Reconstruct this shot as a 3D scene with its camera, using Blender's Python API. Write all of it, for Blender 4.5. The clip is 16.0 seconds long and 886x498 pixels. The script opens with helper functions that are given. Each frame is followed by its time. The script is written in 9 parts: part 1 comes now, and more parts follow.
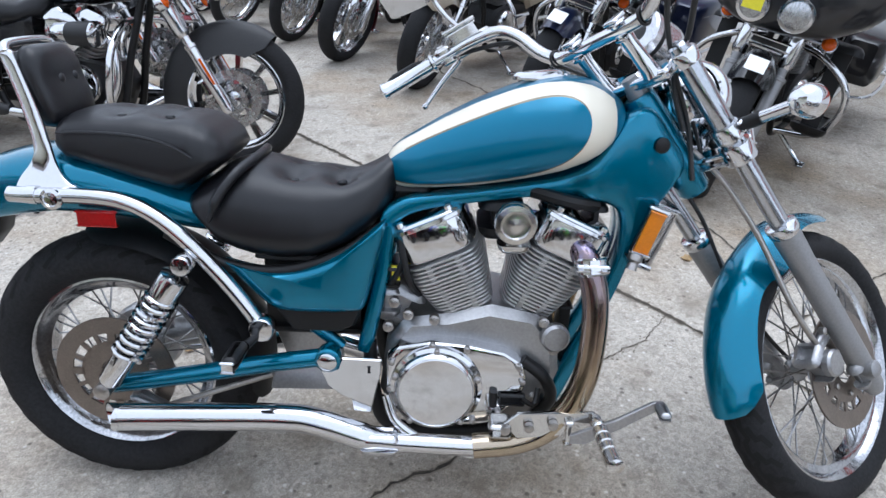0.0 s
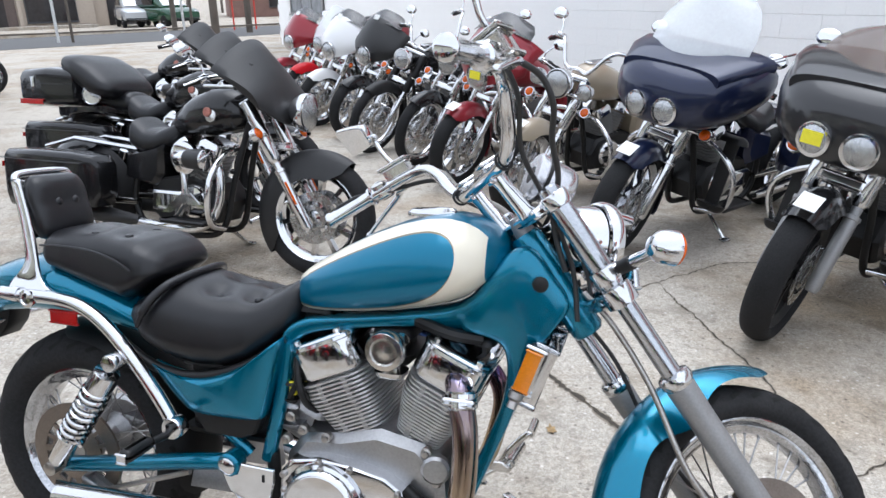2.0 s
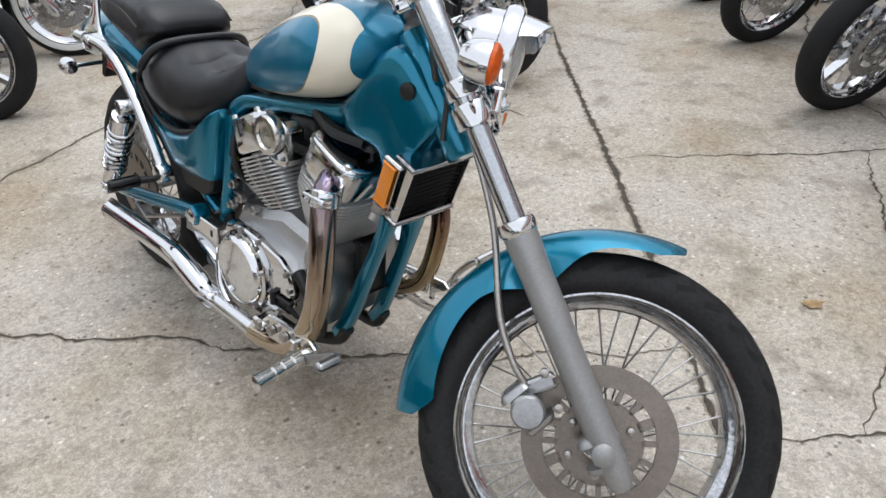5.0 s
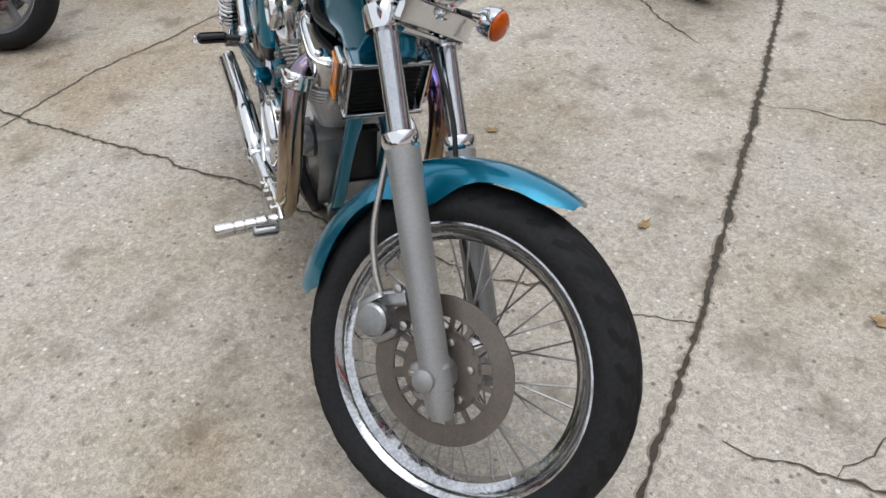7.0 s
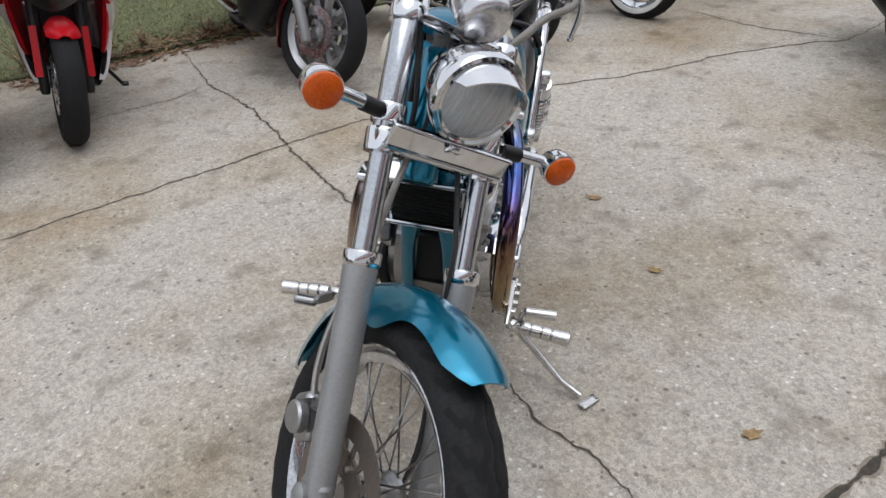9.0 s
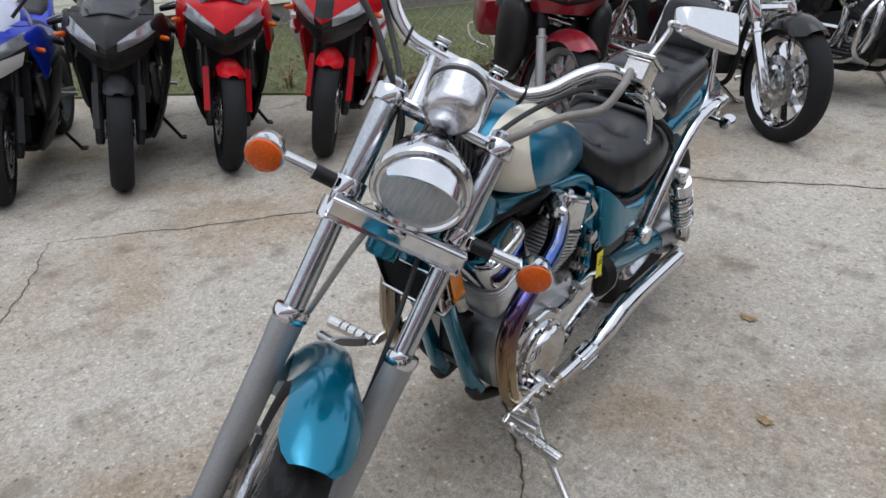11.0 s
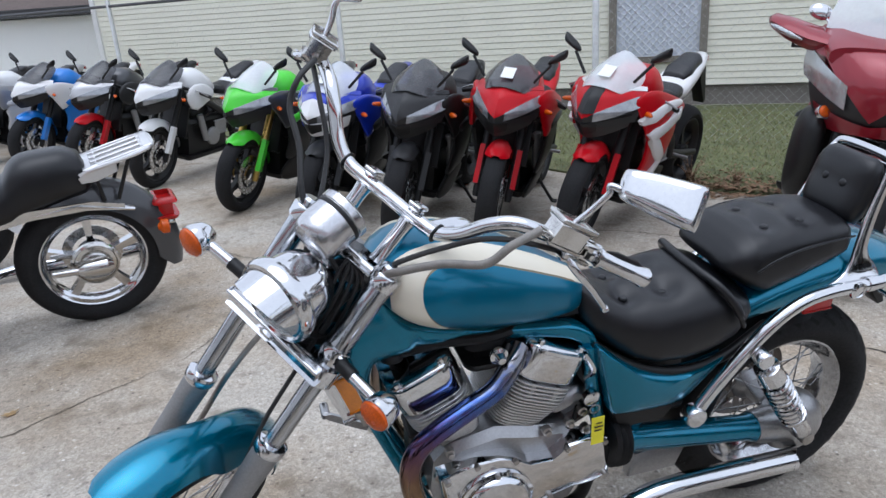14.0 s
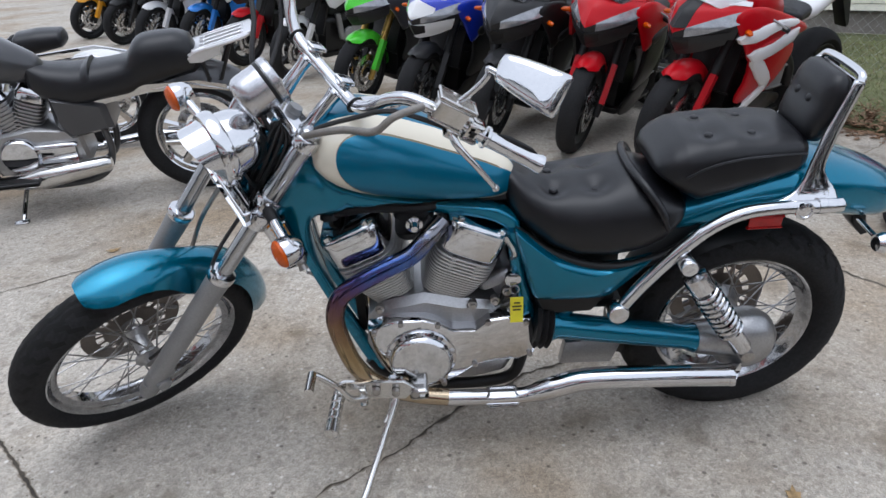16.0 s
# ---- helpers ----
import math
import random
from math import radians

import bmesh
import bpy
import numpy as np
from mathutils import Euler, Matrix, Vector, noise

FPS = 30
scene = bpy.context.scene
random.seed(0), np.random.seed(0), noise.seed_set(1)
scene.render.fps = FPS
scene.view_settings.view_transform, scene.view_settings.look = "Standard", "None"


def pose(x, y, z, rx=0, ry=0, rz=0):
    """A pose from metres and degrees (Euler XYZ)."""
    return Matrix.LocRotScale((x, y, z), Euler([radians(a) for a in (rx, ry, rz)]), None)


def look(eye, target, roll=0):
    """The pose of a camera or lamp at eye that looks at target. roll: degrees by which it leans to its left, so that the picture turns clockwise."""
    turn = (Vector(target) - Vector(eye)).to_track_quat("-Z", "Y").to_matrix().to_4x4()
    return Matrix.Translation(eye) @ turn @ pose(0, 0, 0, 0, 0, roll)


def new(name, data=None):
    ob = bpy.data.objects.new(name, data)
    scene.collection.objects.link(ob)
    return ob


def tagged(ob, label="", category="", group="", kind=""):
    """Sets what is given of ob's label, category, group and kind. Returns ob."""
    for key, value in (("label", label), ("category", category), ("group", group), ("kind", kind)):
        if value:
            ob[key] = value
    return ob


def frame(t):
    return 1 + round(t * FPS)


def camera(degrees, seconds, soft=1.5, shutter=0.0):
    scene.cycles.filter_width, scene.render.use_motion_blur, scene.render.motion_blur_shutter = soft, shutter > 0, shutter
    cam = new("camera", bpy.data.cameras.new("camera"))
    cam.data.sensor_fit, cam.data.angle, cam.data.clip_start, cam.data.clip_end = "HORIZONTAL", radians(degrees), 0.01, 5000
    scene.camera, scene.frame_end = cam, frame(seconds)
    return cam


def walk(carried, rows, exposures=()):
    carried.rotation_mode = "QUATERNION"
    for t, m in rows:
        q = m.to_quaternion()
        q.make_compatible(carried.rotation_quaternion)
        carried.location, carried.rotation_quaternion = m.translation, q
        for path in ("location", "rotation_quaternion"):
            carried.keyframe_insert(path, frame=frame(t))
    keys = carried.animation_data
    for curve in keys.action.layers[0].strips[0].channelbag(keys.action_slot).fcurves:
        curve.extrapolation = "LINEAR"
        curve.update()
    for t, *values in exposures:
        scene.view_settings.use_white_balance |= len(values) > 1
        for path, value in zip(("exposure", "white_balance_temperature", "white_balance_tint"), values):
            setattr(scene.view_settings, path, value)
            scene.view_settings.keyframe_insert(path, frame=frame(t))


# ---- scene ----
cam = camera(64.3, 16.0, soft=1.5, shutter=0.0)
PATH = [
    (0, (0.536, 0.052, 1.375), (0.337, 1.786, 0.398), 1.7),
    (0.5, (0.685, 0.09, 1.361), (0.444, 1.823, 0.392), 1.2),
    (1, (0.804, 0.135, 1.415), (0.511, 1.884, 0.49), 1.8),
    (1.5, (0.968, 0.108, 1.414), (0.485, 1.895, 0.658), 0.6),
    (2, (1.148, 0.155, 1.431), (0.426, 1.892, 0.75), -1.1),
    (2.5, (1.27, 0.263, 1.436), (0.361, 1.972, 0.932), -0.6),
    (3, (1.408, 0.344, 1.409), (0.329, 1.939, 0.867), -1.8),
    (3.5, (1.59, 0.391, 1.388), (0.363, 1.797, 0.67), -1.6),
    (4, (1.694, 0.483, 1.362), (0.429, 1.776, 0.509), -2.3),
    (4.5, (1.751, 0.635, 1.347), (0.461, 1.798, 0.356), -1.3),
    (5, (1.818, 0.743, 1.338), (0.508, 1.769, 0.228), -3.0),
    (5.2, (1.87, 0.796, 1.341), (0.551, 1.771, 0.197), -2.8),
    (7.3, (2.17, 1.42, 1.321), (0.646, 1.6, 0.039), -4.6),
    (7.5, (2.203, 1.493, 1.329), (0.657, 1.584, 0.063), -4.3),
    (8, (2.204, 1.62, 1.334), (0.609, 1.5, 0.134), -5.7),
    (8.5, (2.075, 1.788, 1.344), (0.468, 1.478, 0.194), -4.8),
    (9, (2.01, 1.929, 1.345), (0.414, 1.379, 0.272), -5.0),
    (9.5, (1.972, 2.1, 1.361), (0.465, 1.267, 0.346), -4.6),
    (9.7, (1.938, 2.144, 1.358), (0.463, 1.229, 0.366), -4.7),
    (11.8, (1.401, 2.583, 1.371), (0.43, 1.111, 0.428), -3.3),
    (12, (1.334, 2.595, 1.392), (0.437, 1.084, 0.436), -2.9),
    (12.5, (1.203, 2.661, 1.418), (0.436, 1.029, 0.553), -2.6),
    (13, (1.072, 2.825, 1.437), (0.502, 1.069, 0.667), -4.3),
    (13.5, (0.959, 2.901, 1.439), (0.526, 1.076, 0.745), -5.5),
    (14, (0.802, 2.878, 1.416), (0.482, 1.019, 0.753), -4.0),
    (14.5, (0.684, 2.897, 1.39), (0.51, 1.047, 0.65), -4.5),
    (15, (0.55, 3.043, 1.384), (0.565, 1.225, 0.55), -4.1),
    (15.5, (0.454, 3.1, 1.375), (0.534, 1.293, 0.523), -3.6),
    (16, (0.29, 3.102, 1.349), (0.444, 1.296, 0.504), -2.9),
]
walk(cam, [(t, look(eye, target, roll)) for t, eye, target, roll in PATH],
     exposures=[(0, 1.02, 5600, 10), (2, 1.16, 5900, 10), (3, 1.06, 6050, 10), (5, 0.90, 6250, 9), (8, 0.66, 6300, 9), (9.5, 0.58, 6150, 10), (12, 0.60, 5900, 10), (14, 0.70, 5700, 11), (16, 0.66, 5850, 11)])


# ---- world, sun ----
world = bpy.data.worlds.new("overcast_sky")
scene.world = world
world.use_nodes = True
_n = world.node_tree.nodes
_bg = next(n for n in _n if n.type == "BACKGROUND")
_sky = _n.new("ShaderNodeTexSky")
_sky.sky_type = "NISHITA"
_sky.sun_disc = False
_sky.sun_elevation, _sky.sun_rotation = radians(81), radians(10.3)
_sky.air_density, _sky.dust_density = 1.0, 3.0
_grey = _n.new("ShaderNodeHueSaturation")
_grey.inputs["Saturation"].default_value = 0.22
world.node_tree.links.new(_sky.outputs[0], _grey.inputs["Color"])
_cloud = _n.new("ShaderNodeMix")
_cloud.data_type = "RGBA"
_cloud.inputs[0].default_value = 0.6
_cloud.inputs[7].default_value = (4.9, 5.0, 5.2, 1)
world.node_tree.links.new(_grey.outputs[0], _cloud.inputs[6])
world.node_tree.links.new(_cloud.outputs[2], _bg.inputs["Color"])
_bg.inputs["Strength"].default_value = 0.15
_sun = bpy.data.lights.new("sun", "SUN")
_sun.energy, _sun.angle, _sun.color = 0.5, radians(55), (1.0, 0.985, 0.965)
sun = new("sun", _sun)
sun.matrix_world = look((0.28, 1.56, 10.0), (0, 0, 0))


# ---- materials ----
def material(name, colour, rough=0.5, metal=0.0, vary=0.12, scale=6.0, fine=60.0, bump=0.0, coat=0.0, bump_scale=80.0,
             spec=0.5, second=None, stretch=(1, 1, 1), rough_vary=0.1):
    """A surface with grain at two scales, uneven gloss and a fine relief."""
    m = bpy.data.materials.new(name)
    m.use_nodes = True
    t = m.node_tree
    b = next(n for n in t.nodes if n.type == "BSDF_PRINCIPLED")
    b.inputs["Metallic"].default_value = metal
    b.inputs["Specular IOR Level"].default_value = spec
    b.inputs["Coat Weight"].default_value = coat
    b.inputs["Coat Roughness"].default_value = 0.06
    co = t.nodes.new("ShaderNodeTexCoord")
    mp = t.nodes.new("ShaderNodeMapping")
    mp.inputs["Scale"].default_value = stretch
    t.links.new(co.outputs["Object"], mp.inputs[0])
    big = t.nodes.new("ShaderNodeTexNoise")
    big.inputs["Scale"].default_value, big.inputs["Detail"].default_value = scale, 5
    small = t.nodes.new("ShaderNodeTexNoise")
    small.inputs["Scale"].default_value, small.inputs["Detail"].default_value = fine, 3
    t.links.new(mp.outputs[0], big.inputs["Vector"])
    t.links.new(mp.outputs[0], small.inputs["Vector"])
    add = t.nodes.new("ShaderNodeMath")
    add.operation = "ADD"
    t.links.new(big.outputs[0], add.inputs[0])
    t.links.new(small.outputs[0], add.inputs[1])
    ramp = t.nodes.new("ShaderNodeMapRange")
    ramp.inputs[1].default_value, ramp.inputs[2].default_value = 0.65, 1.35
    t.links.new(add.outputs[0], ramp.inputs[0])
    mix = t.nodes.new("ShaderNodeMix")
    mix.data_type = "RGBA"
    dark = second or [c * (1 - vary) for c in colour]
    light = colour if second else [min(1, c * (1 + vary)) for c in colour]
    mix.inputs[6].default_value, mix.inputs[7].default_value = (*dark, 1), (*light, 1)
    t.links.new(ramp.outputs[0], mix.inputs[0])
    t.links.new(mix.outputs[2], b.inputs["Base Color"])
    rr = t.nodes.new("ShaderNodeMapRange")
    rr.inputs[3].default_value, rr.inputs[4].default_value = max(0.02, rough - rough_vary), min(1, rough + rough_vary)
    t.links.new(big.outputs[0], rr.inputs[0])
    t.links.new(rr.outputs[0], b.inputs["Roughness"])
    if bump:
        rel = t.nodes.new("ShaderNodeTexNoise")
        rel.inputs["Scale"].default_value, rel.inputs["Detail"].default_value = bump_scale, 3
        t.links.new(mp.outputs[0], rel.inputs["Vector"])
        bp = t.nodes.new("ShaderNodeBump")
        bp.inputs["Strength"].default_value, bp.inputs["Distance"].default_value = bump, 0.004
        t.links.new(rel.outputs[0], bp.inputs["Height"])
        t.links.new(bp.outputs[0], b.inputs["Normal"])
    return m


def paint(name, colour, flake=0.35, rough=0.3):
    """Clear-coated vehicle paint with a little metal flake."""
    m = material(name, colour, rough, flake, vary=0.06, scale=3, fine=900, coat=0.7 if flake > 0.05 else 0.4, rough_vary=0.05, spec=0.3)
    return m


TEAL = paint("teal_metallic_paint", (0.002, 0.165, 0.270), 0.7, 0.24)
CHROME = material("chrome", (0.66, 0.665, 0.68), 0.08, 1.0, vary=0.03, scale=9, fine=140, rough_vary=0.04)
CHROME_WORN = material("worn_chrome", (0.62, 0.61, 0.59), 0.16, 1.0, vary=0.12, scale=14, fine=220, rough_vary=0.1, bump=0.04, bump_scale=240)
CHROME_SATIN = material("scuffed_chrome", (0.60, 0.60, 0.62), 0.24, 1.0, vary=0.14, scale=16, fine=200, rough_vary=0.1, bump=0.05, bump_scale=260, stretch=(1, 1, 0.4))
ALLOY = material("cast_alloy", (0.38, 0.38, 0.385), 0.36, 0.9, vary=0.16, scale=12, fine=160, bump=0.10, bump_scale=320)
ALLOY_GREY = material("grey_painted_alloy", (0.30, 0.30, 0.30), 0.48, 0.55, vary=0.12, scale=10, fine=200, bump=0.06, bump_scale=260)
STEEL = material("bare_steel", (0.42, 0.40, 0.38), 0.35, 1.0, vary=0.2, scale=20, fine=200, bump=0.05)
# rim tone is mottled to stand in for glints reflected from the spokes
RIM = material("glint_mottled_rim_chrome", (0.46, 0.465, 0.48), 0.12, 1.0, vary=0.35, scale=26, fine=160, rough_vary=0.08, bump=0.12, bump_scale=60)
FORK_CHROME = material("hazed_fork_chrome", (0.46, 0.475, 0.50), 0.15, 1.0, vary=0.14, scale=16, fine=200, rough_vary=0.07, bump=0.04, bump_scale=260)
BRAID = material("grey_braided_hose", (0.24, 0.225, 0.205), 0.55, 0.3, vary=0.25, scale=30, fine=500, bump=0.4, bump_scale=700)
SPOKE = material("dull_spoke_steel", (0.34, 0.335, 0.33), 0.3, 1.0, vary=0.2, scale=20, fine=200)
DISC = material("brake_disc_steel", (0.22, 0.19, 0.165), 0.38, 0.8, vary=0.18, scale=18, fine=240, bump=0.05)
RUBBER = material("tyre_rubber", (0.016, 0.016, 0.017), 0.8, 0.0, spec=0.22, vary=0.35, scale=8, fine=130, bump=0.25, bump_scale=200)
WORN_RUBBER = material("worn_tyre_rubber", (0.017, 0.017, 0.018), 0.8, 0.0, spec=0.25, vary=0.4, scale=9, fine=120, bump=0.25, bump_scale=200)
VINYL = material("black_vinyl", (0.006, 0.0062, 0.008), 0.34, 0.0, spec=0.45, vary=0.22, scale=7, fine=300, bump=0.12, bump_scale=520)
BLACK = material("black_plastic", (0.008, 0.008, 0.0085), 0.45, 0.0, spec=0.35, vary=0.3, scale=10, fine=180, bump=0.08)
BLACK_PAINT = paint("black_paint", (0.008, 0.008, 0.009), 0.0, 0.2)
AMBER = material("amber_lens", (0.56, 0.085, 0.001), 0.25, 0.0, spec=0.25, vary=0.3, scale=30, fine=260, coat=0.25, bump=0.3, bump_scale=420)
AMBER_REFLECTOR = material("amber_reflector", (0.64, 0.20, 0.006), 0.2, 0.0, vary=0.15, scale=30, fine=260, coat=0.6)
FIN_ALLOY = material("bright_fin_alloy", (0.58, 0.58, 0.58), 0.4, 0.75, vary=0.12, scale=14, fine=160)
RED_LENS = material("red_lens", (0.42, 0.008, 0.008), 0.2, 0.0, spec=0.3, vary=0.2, scale=30, fine=260, coat=0.4, bump=0.2, bump_scale=400)
LENS = material("clear_lens", (0.44, 0.45, 0.46), 0.16, 0.85, vary=0.45, scale=40, fine=200, coat=0.8, bump=0.8, bump_scale=110, stretch=(1, 3, 1))
HEADLAMP_GLASS = material("fluted_headlamp_glass", (0.44, 0.46, 0.48), 0.16, 0.55, vary=0.3, scale=30, fine=300, coat=0.8, bump=0.7, bump_scale=150, stretch=(1, 7, 1))
YELLOW = material("yellow_tag_card", (0.80, 0.72, 0.03), 0.6, vary=0.08)
INK = material("dark_ink", (0.05, 0.045, 0.02), 0.7)
PAPER = material("white_paper", (0.78, 0.78, 0.76), 0.7, vary=0.05)
CABLE = material("black_cable", (0.02, 0.02, 0.02), 0.5)


def paint_tank():
    """Teal teardrop on cream, with a gold pinstripe and a teal spine."""
    m = paint("two_tone_tank_paint", (0.7, 0.66, 0.54), 0.0, 0.3)
    t = m.node_tree
    b = next(n for n in t.nodes if n.type == "BSDF_PRINCIPLED")
    co = t.nodes.new("ShaderNodeTexCoord")
    sep = t.nodes.new("ShaderNodeSeparateXYZ")
    t.links.new(co.outputs["Object"], sep.inputs[0])

    def math_node(op, a, c=None):
        n = t.nodes.new("ShaderNodeMath")
        n.operation = op
        for i, v in enumerate((a, c)):
            if v is None:
                continue
            if isinstance(v, (int, float)):
                n.inputs[i].default_value = v
            else:
                t.links.new(v, n.inputs[i])
        return n.outputs[0]

    x, y, z = sep.outputs
    p = math_node("MAXIMUM", math_node("DIVIDE", math_node("SUBTRACT", x, 0.388), 0.409), 0.001)
    mid = math_node("ADD", math_node("MULTIPLY", p, 0.127), 0.792)
    off = math_node("ABSOLUTE", math_node("SUBTRACT", z, mid))
    tail = math_node("MAXIMUM", math_node("SUBTRACT", 1.0, math_node("POWER", p, 6.0)), 0.0)
    half = math_node("MULTIPLY", math_node("MULTIPLY", math_node("POWER", p, 0.45), math_node("SQRT", tail)), 0.092)
    drop = math_node("SUBTRACT", half, off)
    spine = math_node("SUBTRACT", math_node("ADD", 0.010, math_node("MULTIPLY", p, 0.056)), math_node("ABSOLUTE", y))
    bow = math_node("POWER", math_node("DIVIDE", math_node("SUBTRACT", z, 0.915), 0.085), 2.0)
    nose = math_node("SUBTRACT", x, math_node("SUBTRACT", 0.853, math_node("MULTIPLY", bow, 0.012)))
    teal = math_node("GREATER_THAN", math_node("MAXIMUM", drop, math_node("MAXIMUM", spine, nose)), 0.0)
    line = math_node("LESS_THAN", math_node("ABSOLUTE", math_node("SUBTRACT", drop, 0.0)), 0.0016)
    side = math_node("GREATER_THAN", math_node("ABSOLUTE", y), 0.056)
    line = math_node("MULTIPLY", math_node("MULTIPLY", line, side), math_node("LESS_THAN", p, 0.997))
    mx = t.nodes.new("ShaderNodeMix")
    mx.data_type = "RGBA"
    mx.inputs[6].default_value, mx.inputs[7].default_value = (0.72, 0.67, 0.55, 1), (0.002, 0.142, 0.250, 1)
    t.links.new(teal, mx.inputs[0])
    gold = t.nodes.new("ShaderNodeMix")
    gold.data_type = "RGBA"
    gold.inputs[7].default_value = (0.20, 0.16, 0.09, 1)
    t.links.new(line, gold.inputs[0])
    t.links.new(mx.outputs[2], gold.inputs[6])
    t.links.new(gold.outputs[2], b.inputs["Base Color"])
    t.links.new(math_node("MULTIPLY", teal, 0.5), b.inputs["Metallic"])
    return m


TANK_PAINT = paint_tank()


def heat_blued(name, lo, hi, clean=0.0):
    """Chromed exhaust pipe turned blue, violet and straw by heat along its run."""
    m = material(name, (0.7, 0.68, 0.66), 0.14, 1.0, vary=0.1, scale=14, fine=200)
    t = m.node_tree
    b = next(n for n in t.nodes if n.type == "BSDF_PRINCIPLED")
    co = t.nodes.new("ShaderNodeTexCoord")
    sep = t.nodes.new("ShaderNodeSeparateXYZ")
    t.links.new(co.outputs["Object"], sep.inputs[0])
    mr = t.nodes.new("ShaderNodeMapRange")
    mr.inputs[1].default_value, mr.inputs[2].default_value = lo, hi
    t.links.new(sep.outputs[2], mr.inputs[0])
    noise_n = t.nodes.new("ShaderNodeTexNoise")
    noise_n.inputs["Scale"].default_value = 16
    ad = t.nodes.new("ShaderNodeMath")
    ad.operation = "MULTIPLY_ADD"
    ad.inputs[1].default_value, ad.inputs[2].default_value = 0.25, -0.125
    t.links.new(noise_n.outputs[0], ad.inputs[0])
    sm = t.nodes.new("ShaderNodeMath")
    t.links.new(mr.outputs[0], sm.inputs[0])
    t.links.new(ad.outputs[0], sm.inputs[1])
    rp = t.nodes.new("ShaderNodeValToRGB")
    e = rp.color_ramp.elements
    e[0].position, e[0].color = 0.0, (0.46, 0.37, 0.26, 1)
    e[1].position, e[1].color = 1.0, (0.22, 0.22, 0.24, 1)
    for pos, col in ((0.25, (0.36, 0.27, 0.15, 1)), (0.50, (0.20, 0.12, 0.08, 1)), (0.66, (0.13, 0.07, 0.10, 1)), (0.76, (0.10, 0.08, 0.22, 1)), (0.86, (0.08, 0.15, 0.42, 1))):
        k = e.new(pos)
        k.color = col
    t.links.new(sm.outputs[0], rp.inputs[0])
    for k in e:
        k.color = [c + (d - c) * clean for c, d in zip(k.color, (0.62, 0.60, 0.56, 1))]
    t.links.new(rp.outputs[0], b.inputs["Base Color"])
    return m


PIPE_BLUED = heat_blued("heat_blued_pipe", 0.28, 0.72)
PIPE_STRAW = heat_blued("straw_tinted_pipe", 0.16, 0.88, 0.22)


# ---- mesh tools ----
class Shape:
    """Collects rings, tubes and boxes into one mesh."""

    def __init__(self):
        self.v, self.f = [], []

    def add(self, verts, faces):
        k = len(self.v)
        self.v += [tuple(map(float, p)) for p in verts]
        self.f += [tuple(k + i for i in f) for f in faces]
        return self

    def loft(self, rings, cap=True, close=False, ends=None):
        n, k = len(rings[0]), len(rings)
        v = [p for r in rings for p in r]
        f = []
        for i in range(k if close else k - 1):
            a, b = i * n, ((i + 1) % k) * n
            f += [(a + j, a + (j + 1) % n, b + (j + 1) % n, b + j) for j in range(n)]
        if cap and not close:
            f += [tuple(range(n - 1, -1, -1)), tuple(range((k - 1) * n, k * n))]
        return self.add(v, f)

    def tube(self, pts, r, n=12, cap=True, closed=False):
        pts = [np.array(p, float) for p in pts]
        rr = r if isinstance(r, (list, tuple)) else [r] * len(pts)
        rings, side = [], None
        for i, p in enumerate(pts):
            if closed:
                d = pts[(i + 1) % len(pts)] - pts[i - 1]
            else:
                d = pts[min(i + 1, len(pts) - 1)] - pts[max(i - 1, 0)]
            d = d / (np.linalg.norm(d) + 1e-9)
            if side is None:
                ref = np.array([0, 0, 1.0]) if abs(d[2]) < 0.9 else np.array([1.0, 0, 0])
                side = np.cross(d, ref)
            side = side - d * (side @ d)
            side = side / (np.linalg.norm(side) + 1e-9)
            up = np.cross(d, side)
            rings.append([p + rr[i] * (math.cos(a) * side + math.sin(a) * up) for a in np.linspace(0, 2 * math.pi, n, endpoint=False)])
        return self.loft(rings, cap, closed)

    def lathe(self, profile, o=(0, 0, 0), axis=(0, 1, 0), n=32, cap=True, close=False):
        """Turns (radius, height) pairs about the axis through o."""
        o, ax = np.array(o, float), np.array(axis, float)
        ax = ax / np.linalg.norm(ax)
        ref = np.array([0, 0, 1.0]) if abs(ax[2]) < 0.9 else np.array([1.0, 0, 0])
        s = np.cross(ref, ax)
        s = s / np.linalg.norm(s)
        t = np.cross(ax, s)
        ang = np.linspace(0, 2 * math.pi, n, endpoint=False)
        rings = [[o + ax * h + max(r, 1e-4) * (math.cos(a) * s + math.sin(a) * t) for a in ang] for r, h in profile]
        return self.loft(rings, cap, close)

    def rbox(self, c, size, r=0.01, m=None, n=3):
        """A box with rounded edges."""
        c, (sx, sy, sz) = np.array(c, float), size
        r = min(r, sx / 2.01, sy / 2.01, sz / 2.01)

        def ring(z, inset):
            q = max(r - inset, 1e-4)
            hx, hy = sx / 2 - inset - q, sy / 2 - inset - q
            out = []
            for k, (a, b) in enumerate(((1, 1), (-1, 1), (-1, -1), (1, -1))):
                for j in range(n + 1):
                    w = math.pi / 2 * (k + j / n)
                    out.append(np.array([a * hx + q * math.cos(w), b * hy + q * math.sin(w), z]))
            return out

        rings = []
        for j in range(n + 1):
            w = math.pi / 2 * j / n
            rings.append(ring(-sz / 2 + r * (1 - math.sin(w)), r * (1 - math.cos(w))))
        for j in range(n, -1, -1):
            w = math.pi / 2 * j / n
            rings.append(ring(sz / 2 - r * (1 - math.sin(w)), r * (1 - math.cos(w))))
        M = np.array(m) if m is not None else np.eye(3)
        return self.loft([[c + M @ p for p in g] for g in rings])

